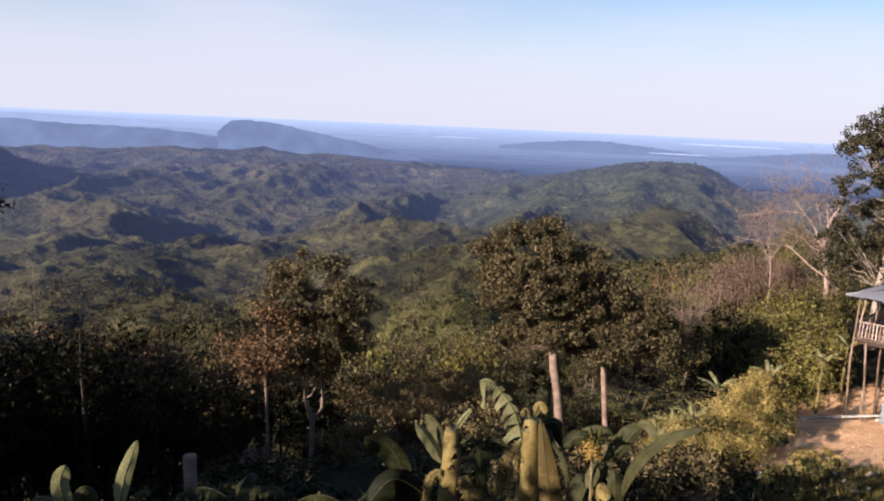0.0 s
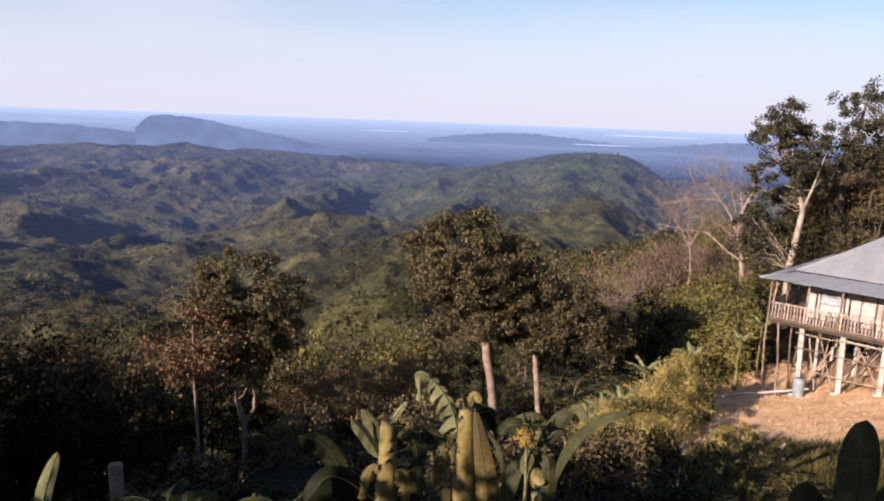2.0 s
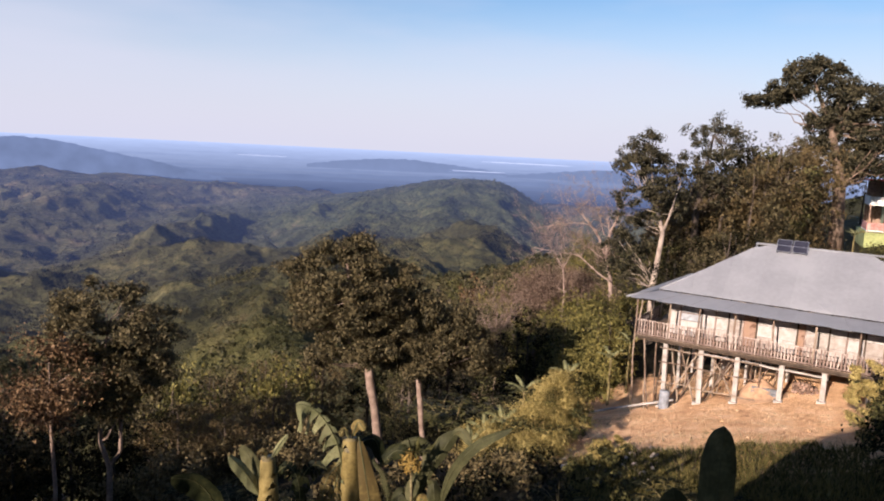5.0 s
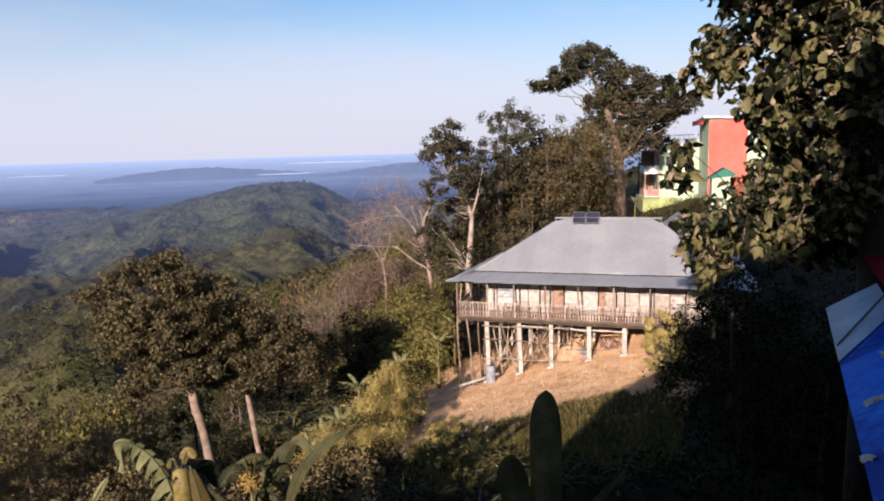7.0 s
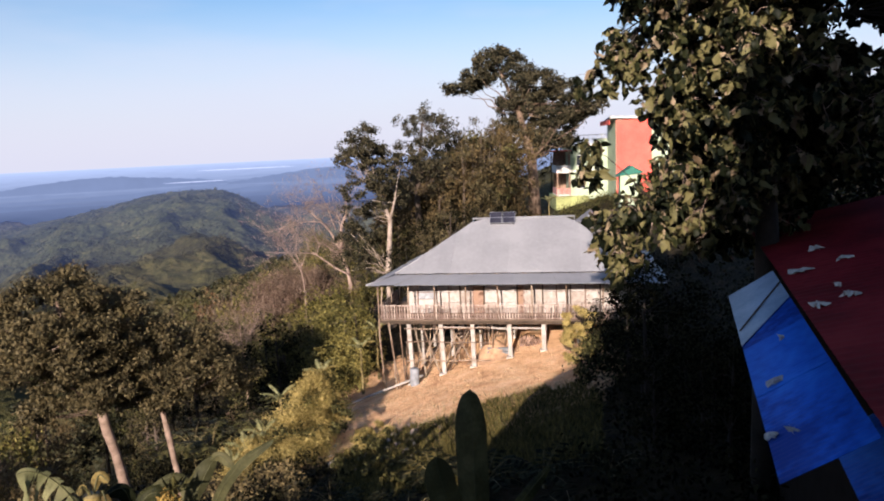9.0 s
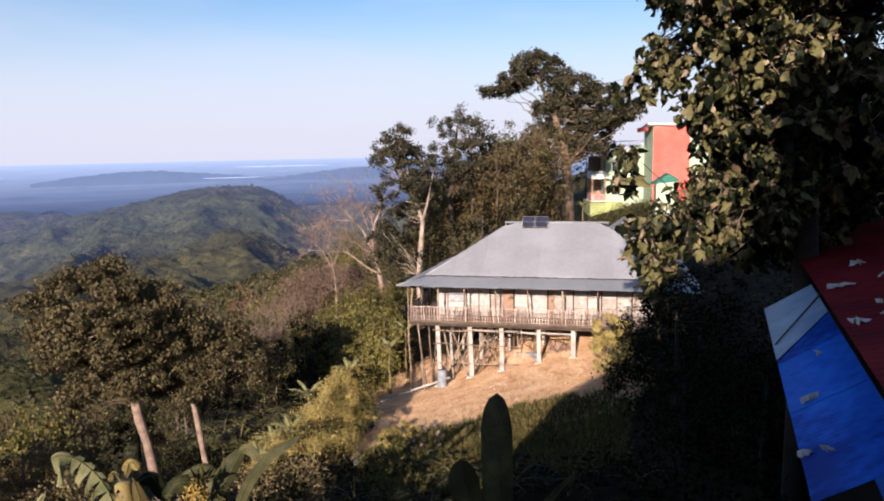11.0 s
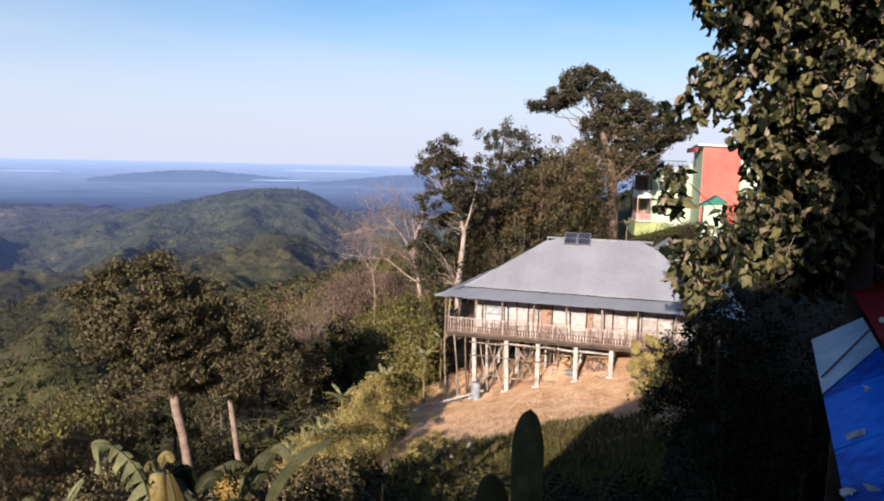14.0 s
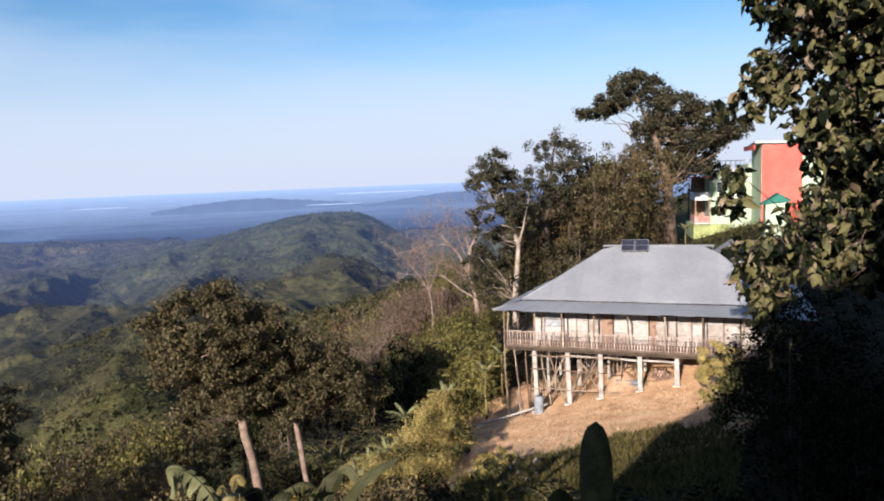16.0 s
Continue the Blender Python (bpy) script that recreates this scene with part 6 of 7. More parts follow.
part("roof", mesh_of("roof", [(-1.9, -1.7, 8.55), (0.2, -1.7, 10.0), (1.9, -1.7, 9.0), (-1.9, 1.6, 8.55), (0.2, 1.6, 10.0), (1.9, 1.6, 9.0), (-1.9, -1.7, 8.47), (0.2, -1.7, 9.92), (1.9, -1.7, 8.92), (-1.9, 1.6, 8.47), (0.2, 1.6, 9.92), (1.9, 1.6, 8.92)],
     [(0, 1, 4, 3), (1, 2, 5, 4), (6, 9, 10, 7), (7, 10, 11, 8), (0, 6, 7, 1), (1, 7, 8, 2), (3, 4, 10, 9), (4, 5, 11, 10), (0, 3, 9, 6), (2, 8, 11, 5)], (GREEN_TIN,)), None, hut)
part("gable", mesh_of("gable", [(-1.7, -1.45, 8.6), (1.7, -1.45, 8.95), (0.2, -1.45, 9.9), (-1.7, -1.4, 8.6), (1.7, -1.4, 8.95), (0.2, -1.4, 9.9)], [(0, 1, 2), (5, 4, 3), (0, 3, 4, 1), (1, 4, 5, 2), (2, 5, 3, 0)], (GREEN_TIN,)), None, hut)

# ---- shed with blue and red tin beside the viewpoint ----
# boards coloured near black, the shade below the sheets painted in
SHADE_BOARD = material("shade_dark_board", (0.010, 0.008, 0.007), scale=3, fine=25, bump=0.3, rough=0.95, specular=0.04)
BLUE_TIN = material("blue_tin", (0.014, 0.105, 0.52), (0.006, 0.040, 0.26), (0.022, 0.15, 0.62), scale=1.0, fine=8, rough=0.7, bump=0.05, per_piece=0.25, specular=0.12)
PALE_TIN = material("pale_blue_tin", (0.27, 0.36, 0.465), (0.21, 0.3, 0.405), (0.33, 0.42, 0.525), scale=2.0, fine=14, rough=0.6, bump=0.05)
shed = thing("tin_shed", "shed with a red tin roof and blue tin eave sheets", "shed")
A, B = Vector((10.37, 6.03, 9.39)), Vector((4.9, 2.42, 9.39))      # eave, far end and near end
run = (B - A).normalized()
rise = Vector((0.357, -0.541, 0.432))                                # up the blue sheets


def corrugated(name, start, along, up, length, mat, parent, waves=0.076, deep=0.006, label="", lift=0.0, skew=0.0):
    """A ribbed sheet: start corner, direction along the eave, vector up the slope."""
    nrm = along.cross(up).normalized()
    nrm = nrm if nrm.z > 0 else -nrm
    count = max(2, int(length / waves * 4))
    v, f = [], []
    for q in range(count + 1):
        d = length * q / count
        h = nrm * (deep * math.sin(2 * math.pi * d / waves) + lift)
        for k in (0, 1):
            far = start + along * d * (1 + skew * (1 - k) / length) + up * k + h
            v += [far, far - nrm * 0.004]
    for q in range(count):
        b0, b1 = 4 * q, 4 * q + 4
        f += [(b0, b1, b1 + 2, b0 + 2), (b0 + 1, b0 + 3, b1 + 3, b1 + 1), (b0, b0 + 1, b1 + 1, b1), (b0 + 2, b1 + 2, b1 + 3, b0 + 3)]
    return part(name, mesh_of(name, v, f, (mat,), smooth=True), None, parent, label)


corrugated("eave_sheet", A, run, rise, 1.9, PALE_TIN, shed, label="pale blue tin sheet with a slanting end", lift=0.02, skew=1.0)
for q, (d0, d1) in enumerate(((1.75, 3.1), (3.05, 4.7), (4.65, 6.53))):
    corrugated("eave_sheet", A + run * d0, run, rise, d1 - d0, BLUE_TIN, shed, label="blue tin sheet", lift=0.008 * (q % 2))
corrugated("eave_sheet", Vector((7.0, 2.99, 8.98)), run, rise * 1.3, 3.4, BLUE_TIN, shed, label="lower blue tin sheet")
RA = Vector((15.46, 8.57, 9.86))
red_up = Vector((1.53, -2.30, 0.68)) * 1.25
for q in range(8):
    corrugated("roof_sheet", RA + run * (1.62 * q), run, red_up, 1.67, RED_TIN, shed, waves=0.19, deep=0.012, lift=0.006 * (q % 2))
# shed walls below the sheets
wall = [RA + red_up * 0.12 - Vector((0, 0, 0.1)), RA + red_up * 0.12 + run * 11.5 - Vector((0, 0, 0.1))]
for p, q in ((wall[0], wall[1]), (wall[0] + red_up * 0.8, wall[1] + red_up * 0.8)):
    lo = Vector((0, 0, -7.5))
    off = Vector((0.05, -0.08, 0))
    part("wall", mesh_of("wall", [p, q, q + lo, p + lo, p + off, q + off, q + lo + off, p + lo + off], [(0, 1, 2, 3), (7, 6, 5, 4), (0, 4, 5, 1), (1, 5, 6, 2), (3, 2, 6, 7), (0, 3, 7, 4)], (SHADE_BOARD,)), None, shed)
p, q = wall[0], wall[0] + red_up * 0.8
part("end_wall", mesh_of("end_wall", [p, q, q + lo, p + lo, p + run * 0.08, q + run * 0.08, q + lo + run * 0.08, p + lo + run * 0.08], [(0, 1, 2, 3), (7, 6, 5, 4), (0, 4, 5, 1), (1, 5, 6, 2), (3, 2, 6, 7), (0, 3, 7, 4)], (SHADE_BOARD,)), None, shed)
# pale scraps on the sheets
SCRAP = material("pale_dry_scraps", (0.496, 0.48, 0.44), scale=8, fine=40, bump=0.3)


def scrap(at, nrm, w, h, turn, label):
    g = np.random.default_rng(int(turn * 7) + 3)
    n0 = nrm.normalized()
    x = n0.orthogonal().normalized()
    y = n0.cross(x)
    count = 17
    v = [at + n0 * 0.06]
    for q in range(count):
        a = 2 * math.pi * q / count + turn
        r = g.uniform(0.12, 1.0)
        v.append(at + x * math.cos(a) * w * r + y * math.sin(a) * h * r + n0 * g.uniform(0.012, 0.09) * (0.4 + 0.6 * (q % 3 == 0)))
    f = [(0, 1 + q, 1 + (q + 1) % count) for q in range(count)]
    low = [p - n0 * 0.012 for p in v]
    f += [tuple(i + len(v) for i in g2[::-1]) for g2 in f]
    f += [(1 + q, 2 + count + q, 2 + count + (q + 1) % count, 1 + (q + 1) % count) for q in range(count)]
    ob = new("dry_scrap", mesh_of("dry_scrap", v + low, f, (SCRAP,)))
    tagged(ob, label, "litter", group="litter on the tin roofs")


red_n = run.cross(red_up)
red_n = red_n if red_n.z > 0 else -red_n
blue_n = run.cross(rise)
blue_n = blue_n if blue_n.z > 0 else -blue_n
for d, k, w, h, turn in ((2.25, 0.20, 0.07, 0.09, 1.0), (4.75, 0.20, 0.13, 0.17, 2.0), (5.96, 0.26, 0.13, 0.16, 3.0), (8.19, 0.16, 0.10, 0.15, 4.0), (8.44, 0.05, 0.17, 0.16, 5.0), (6.31, 0.075, 0.12, 0.26, 9.0), (7.6, 0.15, 0.05, 0.06, 6.0)):
    scrap(RA + run * d + red_up * k + red_n.normalized() * 0.01, red_n, w, h, turn, "pale dry scrap lying on the red tin")
for d, k, w, h, turn in ((4.6, 0.30, 0.035, 0.14, 6.0), (5.75, 0.06, 0.035, 0.10, 7.0), (5.86, 0.3, 0.035, 0.06, 8.0), (3.4, 0.6, 0.03, 0.04, 10.0)):
    scrap(A + run * d + rise * k + blue_n.normalized() * 0.01, blue_n, w, h, turn, "pale dry scrap lying on the blue tin")
rod = thing("thin_rod", "thin dark rod lying across the tin sheets", "rod")
part("rod", tube_mesh("rod", [([A + run * 1.0 + rise * 1.02 + blue_n.normalized() * 0.05, A + run * 2.3 + rise * 0.05 + blue_n.normalized() * 0.04], [0.012, 0.012])], DARKWOOD, 6), None, rod)

# ---- banana plants ----
# darkest leaf tone: shade is put into the colour of leaves turned from the sun
BANANA = material("banana_leaf", (0.018, 0.021, 0.0085), (0.009, 0.011, 0.005), (0.048, 0.047, 0.017), scale=2.5, fine=18, rough=0.6, specular=0.12, bump=0.15, through_light=0.3, per_piece=0.35)
BANANA_DRY = material("dry_banana_leaf", (0.165, 0.122, 0.042), (0.075, 0.052, 0.019), (0.25, 0.19, 0.074), scale=2.5, fine=18, rough=0.7, specular=0.12, bump=0.3, through_light=0.2, per_piece=0.4)
STEM = material("banana_stem", (0.13, 0.10, 0.042), (0.05, 0.037, 0.017), (0.21, 0.165, 0.075), scale=4, fine=20, rough=0.6, bump=0.3)
RIB = material("leaf_rib", (0.05, 0.048, 0.018), scale=4, fine=20, rough=0.6, bump=0.1)
# lighter copy of the leaf, with sunlight put into its colour
SUNLIT_BANANA = material("sunlit_banana_leaf", (0.20, 0.195, 0.095), (0.13, 0.13, 0.058), (0.28, 0.265, 0.135), scale=2.5, fine=18, rough=0.6, specular=0.12, bump=0.15, through_light=0.3)
MID_BANANA = material("olive_banana_leaf", (0.062, 0.060, 0.027), (0.038, 0.038, 0.017), (0.095, 0.088, 0.042), scale=2.5, fine=18, rough=0.6, specular=0.12, bump=0.15, through_light=0.3, per_piece=0.3)
FLOWER = material("yellow_brown_blossom", (0.24, 0.15, 0.035), scale=8, fine=30, bump=0.3)


def banana_leaf(parent, foot, az, rise, length, width, droop, seed, mat=None, torn=0.35, fold=-0.45, twist=0.0):
    """A blade along an arching midrib, torn across in places. az: bearing it leans to, rise: its first angle, droop: degrees it bends down."""
    g = np.random.default_rng(seed)
    mat = mat or BANANA
    steps = 16
    out = bearing(az, 1.0)
    side = Vector((out.y, -out.x, 0))
    p, spine, frames = Vector(foot), [], []
    for q in range(steps + 1):
        k = q / steps
        a = radians(rise - droop * k**1.3)
        way = out * math.cos(a) + Vector((0, 0, math.sin(a)))
        nrm = side.cross(way).normalized()
        tw = twist * k
        lateral = side * math.cos(tw) + nrm * math.sin(tw)
        up = lateral.cross(way)
        spine.append(p.copy())
        frames.append((way, lateral, up if up.z > 0 or abs(rise) > 60 else -up))
        p = p + way * (length / steps)
    v, f = [], []
    for sgn in (-1, 1):
        shift, sag = 0.0, 0.0
        for q in range(2, steps):
            k0, k1 = q / steps, (q + 1) / steps
            w0 = width * min(1, (k0 - 0.1) * 6) * max(0.0, 1 - max(0, k0 - 0.6) / 0.4) ** 0.42
            w1 = width * min(1, (k1 - 0.1) * 6) * max(0.0, 1 - max(0, k1 - 0.6) / 0.4) ** 0.42
            if g.uniform() < torn:
                shift, sag = g.normal(0, 0.03) * length, g.uniform(-0.1, 0.5)
            at = len(v)
            for kk, w, idx in ((0, w0, q), (1, w1, q + 1)):
                way, lat, up = frames[idx]
                gap = 0.10 * length / steps * (1 if kk == 0 else -1) * (torn > 0.1)
                mid = spine[idx] + lat * sgn * w * 0.5 + up * w * 0.5 * fold + way * shift * 0.4
                edge = spine[idx] + lat * sgn * w * (1 - 0.25 * abs(sag)) + up * w * (0.5 * fold - 0.8 * sag) + way * (shift + gap)
                wob = g.normal(0, 0.012)
                v += [spine[idx], mid + up * wob, edge + up * wob * 2]
            f += [(at, at + 3, at + 4, at + 1), (at + 1, at + 4, at + 5, at + 2)]
    blade = part("leaf", mesh_of("leaf", v, f, (mat,), smooth=False), None, parent)
    part("midrib", tube_mesh("midrib", [(spine, list(np.linspace(0.014, 0.004, steps + 1)))], RIB, 6), None, blade)
    return blade


def banana(label, az, d, top, leaves, seed, stem_r=0.13, stem_mat=None, foot=None):
    """A banana plant; top: height of the stem's top in degrees; leaves: bearing, rise, length, width, droop, dry."""
    g = np.random.default_rng(seed)
    base = stand(az, d)
    ob = thing("banana_plant", label, "banana plant", Matrix.Translation(base), group="banana plants")
    head = (el(az, d, top) - base) if top is not None else Vector((0, 0, 0.9))
    n = 9
    pts = [Vector((0, 0, 0)).lerp(head, q / n) + Vector((g.normal(0, 0.015), g.normal(0, 0.015), 0)) for q in range(n + 1)]
    rad = [stem_r * (1.25 - 0.55 * q / n) * (1.06 if q % 2 else 0.96) for q in range(n + 1)]
    part("stem", tube_mesh("stem", [(pts, rad)], stem_mat or STEM, 12), None, ob)
    hung = 0
    for q, (a, rise, length, width, droop, dry) in enumerate(leaves):
        hung += rise < 0
        out = bearing(a, stem_r * 0.8) if rise < 0 else Vector((0, 0, 0))
        banana_leaf(ob, head + out - Vector((0, 0, 0.04 * q if rise > 0 else 0.11 * hung - 0.1)), a, rise, length, width, droop, seed * 20 + q, (BANANA, BANANA_DRY, SUNLIT_BANANA)[dry], torn=0.45 if dry else 0.3, fold=-0.7 if droop > 60 else -0.25)
    return ob


def blade(parent, path, left, right, seed, mat=None, comb=0.0, droop=0.35, roll=0.0, d=11.8, blunt=0.6, grow=3.0, fold=0.25):
    """A large leaf along a midrib. path: bearing, height in degrees, and distance over or under d; left, right: half widths; comb: how much it is torn into strips."""
    g = np.random.default_rng(seed)
    base = parent.matrix_world.translation
    knots = [el(a, d + far, e) - base for a, e, far in path]
    n = 40
    line = spline(knots, n)
    # from the camera to the leaf: the blade is spread broadside to its view
    view_way = (line[n // 2] + base - Vector((0, 0, 12))).normalized()
    v, f = [], []
    for side, wide in ((-1, left), (1, right)):
        if wide <= 0:
            continue
        hang, cut, reach = droop, 0.0, 1.0
        for q in range(2, n):
            strips = comb > 0.9 and q < 0.72 * n
            torn = q % 4 == 0 if strips else g.uniform() < comb * (comb < 0.9)
            if torn:
                hang, cut, reach = droop + g.normal(0.15, 0.35), g.uniform(0.2, 0.9), g.uniform(0.6, 1.15)
                if comb > 0.9:
                    hang, cut, reach = droop + g.normal(0, 0.22), 0.0, g.uniform(0.65, 1.1)
            at = len(v)
            for e, i in ((0, q), (1, q + 1)):
                k = i / n
                way = (line[min(i + 1, n)] - line[max(i - 1, 0)]).normalized()
                lat = way.cross(view_way).normalized()
                lat = Matrix.Rotation(roll, 3, way) @ lat * side
                up = way.cross(lat) * side
                w = wide * min(1, 0.12 + k * grow) * max(0, 1 - (max(0, k - blunt) / (1 - blunt)) ** 2) ** 0.5
                wave = 0.06 * math.sin(k * 19 + seed) * w
                slip = (line[q + 1] - line[q]) * (cut * (0.5 - e) + (cut - 0.5) * 1.5 * (0.5 < comb < 0.9))
                if strips:
                    slip = (line[q + 1] - line[q]) * (1.3 * (e == 0 and q % 4 == 0) - 1.3 * (e == 1 and q % 4 == 3) - 1.5)
                m = line[i] + lat * w * 0.45 + up * (wave - 0.05 * w) + slip * 0.6
                r = line[i] + lat * w * math.cos(hang) * reach + Vector((0, 0, -1)) * w * math.sin(hang) * reach + up * wave * 1.5 + slip + view_way * w * fold
                v += [line[i], m, r]
            f += [(at, at + 3, at + 4, at + 1), (at + 1, at + 4, at + 5, at + 2)]
    leaf = part("leaf", mesh_of("leaf", v, f, (mat or BANANA,), smooth=comb == 0), None, parent)
    part("midrib", tube_mesh("midrib", [(line, list(np.linspace(0.016, 0.004, n + 1)))], RIB, 6), None, leaf)
    return leaf


def wraps(ob, az, d, top, places, r, seed):
    """Smooth sheaths round the stem, each flaring a little over the next."""
    g = np.random.default_rng(seed)
    base, head = stand(az, d), el(az, d, top)
    for q, (drop, tall, wide) in enumerate(places):
        n, v, f = 16, [], []
        for i, (k, flare) in enumerate(((0, 1.0), (0.12, 1.06), (0.55, 1.10), (0.92, 1.14), (1.0, 1.10))):
            for j in range(n):
                a = 2 * math.pi * j / n
                rr = r * wide * flare * (1 + 0.04 * math.sin(3 * a + q) + g.normal(0, 0.006))
                ragged = 0.10 * math.sin(2 * a + seed + q) + 0.05 * math.sin(5 * a + q) if k > 0.9 else 0.0
                v.append(head - base + Vector((rr * math.cos(a) + 0.01 * math.sin(q), rr * math.sin(a), -drop - tall * k + ragged)))
        for i in range(4):
            f += [(i * n + j, i * n + (j + 1) % n, (i + 1) * n + (j + 1) % n, (i + 1) * n + j) for j in range(n)]
        part("sheath", mesh_of("sheath", v, f, (BANANA_DRY,), smooth=True), None, ob)


one = banana("banana plant with a thick pale stem and broad drooping leaves", 1.3, 12.0, -24.8, (), 82, 0.15)
wraps(one, 1.3, 12.0, -24.8, ((0.04, 0.34, 0.86), (0.34, 0.22, 1.0), (0.54, 0.24, 1.06), (0.76, 0.40, 1.14), (1.14, 0.6, 1.2)), 0.15, 700)
blade(one, ((0.7, -27.6, 0), (-0.5, -25.9, -0.1), (-1.9, -24.5, -0.2)), 0.12, 0.13, 1, SUNLIT_BANANA, d=12, roll=0.3)
blade(one, ((0.9, -27.0, 0), (0.1, -25.2, 0.1), (-0.9, -23.8, 0.2)), 0.14, 0.15, 2, MID_BANANA, d=12, roll=-0.3)
blade(one, ((-2.4, -30.2, 0), (-3.2, -27.6, -0.2), (-4.5, -26.2, -0.3), (-6.4, -25.7, -0.5)), 0.22, 0.22, 3, d=12, roll=-0.4)
blade(one, ((0.2, -30.6, 0), (-2.2, -29.2, -0.3), (-4.0, -28.9, -0.5), (-5.9, -30.6, -0.6)), 0.28, 0.30, 4, d=12)
blade(one, ((2.0, -26.0, 0), (3.0, -25.6, -0.1), (3.9, -27.0, -0.2), (4.1, -30.8, -0.2)), 0.16, 0.20, 5, comb=0.95, d=12, droop=0.9)
blade(one, ((2.0, -28.6, -0.2), (2.9, -28.9, -0.25), (3.2, -31.4, -0.3)), 0.20, 0.18, 6, BANANA_DRY, d=12, comb=0.3)
blade(one, ((0.5, -28.0, -0.2), (-0.4, -28.6, -0.2), (-1.0, -30.6, -0.3)), 0.14, 0.16, 7, BANANA_DRY, d=12, comb=0.2)
blade(one, ((1.5, -25.0, -0.1), (2.2, -24.0, -0.1), (2.9, -23.2, -0.1)), 0.05, 0.06, 8, SUNLIT_BANANA, d=12)
blade(one, ((1.2, -24.9, -0.15), (1.0, -24.3, -0.2), (0.3, -24.5, -0.2)), 0.06, 0.05, 9, BANANA_DRY, d=12, comb=0.3)

two = banana("banana plant with a thick pale stem and hanging dry sheets", 8.2, 12.0, -23.6, (), 81, 0.18)
wraps(two, 8.2, 12.0, -23.6, ((0.0, 0.22, 0.80), (0.2, 0.62, 0.98), (0.80, 0.42, 1.06), (1.22, 0.6, 1.15)), 0.18, 710)
blade(two, ((7.8, -27.5, -0.1), (7.4, -25.0, -0.1), (6.7, -23.2, -0.2), (5.5, -21.7, -0.25), (4.3, -21.0, -0.3), (3.5, -21.0, -0.35)), 0.08, 0.40, 11, SUNLIT_BANANA, comb=1.0, droop=0.08, d=12, blunt=0.8)
blade(two, ((8.9, -23.5, -0.2), (9.3, -25.2, -0.3), (9.9, -27.8, -0.4), (10.8, -31.8, -0.5), (11.4, -34.5, -0.5)), 0.24, 0.30, 12, BANANA_DRY, d=12, droop=0.1, blunt=0.9, grow=1.1)
blade(two, ((9.2, -24.0, -0.1), (10.0, -25.2, -0.2), (11.2, -26.8, -0.25), (11.9, -29.6, -0.3)), 0.05, 0.10, 13, MID_BANANA, d=12, droop=0.2, comb=0.15, grow=1.5)
blade(two, ((7.4, -25.4, -0.1), (6.3, -26.6, -0.2), (5.6, -29.6, -0.3)), 0.20, 0.18, 14, BANANA_DRY, comb=0.95, d=12, droop=0.8)
blade(two, ((7.2, -26.4, -0.15), (6.6, -28.6, -0.2), (6.8, -31.4, -0.2)), 0.18, 0.18, 15, BANANA_DRY, comb=0.95, d=12, droop=0.8)
blade(two, ((7.4, -26.4, 0.1), (5.0, -25.6, 0.2), (3.8, -27.6, 0.2), (3.4, -30.8, 0.2)), 0.20, 0.22, 17, comb=0.95, d=12, droop=0.7)
blade(two, ((8.3, -23.6, 0.0), (8.8, -22.4, 0.0), (9.4, -23.0, -0.1)), 0.07, 0.10, 18, BANANA_DRY, d=12)
blade(two, ((8.1, -23.6, -0.1), (7.6, -22.9, -0.1), (7.2, -23.4, -0.2)), 0.07, 0.07, 19, BANANA_DRY, d=12, comb=0.2)
blade(two, ((9.0, -23.9, 0.3), (10.3, -23.7, 0.4), (11.0, -25.4, 0.4)), 0.13, 0.13, 20, d=12)

three = banana("banana plant with broad folded arching leaves", 14.8, 11.8, -29.5, (), 83, 0.14)
blade(three, ((14.0, -28.6, 0), (15.2, -25.9, -0.1), (16.3, -24.2, -0.1), (17.4, -22.7, -0.1)), 0.10, 0.26, 21, MID_BANANA, roll=0.2, grow=1.6, blunt=0.75)
blade(three, ((15.9, -29.2, -0.2), (17.1, -26.0, -0.4), (19.2, -23.7, -0.6), (22.1, -22.3, -0.8)), 0.11, 0.08, 22, MID_BANANA, droop=0.1, roll=-0.3)
blade(three, ((14.6, -28.6, 0.1), (13.6, -25.2, 0.2), (12.2, -24.5, 0.2), (10.7, -25.8, 0.2)), 0.16, 0.12, 23, comb=0.1, droop=0.5)
blade(three, ((14.6, -27.0, 0.2), (14.9, -24.4, 0.3), (14.0, -23.6, 0.3), (12.0, -24.2, 0.3)), 0.10, 0.12, 30, MID_BANANA, droop=0.4)
blade(three, ((17.0, -23.0, -0.1), (17.8, -22.8, -0.2), (18.6, -23.8, -0.3)), 0.08, 0.11, 24, MID_BANANA, roll=0.3)
blade(three, ((14.6, -26.4, -0.2), (13.9, -26.6, -0.3), (13.4, -28.2, -0.4)), 0.13, 0.13, 25, MID_BANANA, grow=1.4, roll=0.3)
blade(three, ((13.6, -28.2, -0.1), (12.8, -27.6, -0.2), (12.2, -29.2, -0.3), (12.1, -31.6, -0.3)), 0.15, 0.17, 26, MID_BANANA, roll=0.3)
blade(three, ((15.0, -26.6, -0.1), (15.6, -27.2, -0.3), (15.8, -30.6, -0.4)), 0.16, 0.18, 27, MID_BANANA, roll=-0.4, grow=1.4)
blade(three, ((14.6, -29.2, -0.3), (14.5, -28.0, -0.35), (15.2, -28.8, -0.5)), 0.12, 0.14, 28, BANANA_DRY)

four = banana("young banana plant with one tall upright leaf", 38.9, 10.6, -33.0, (), 84, 0.10)
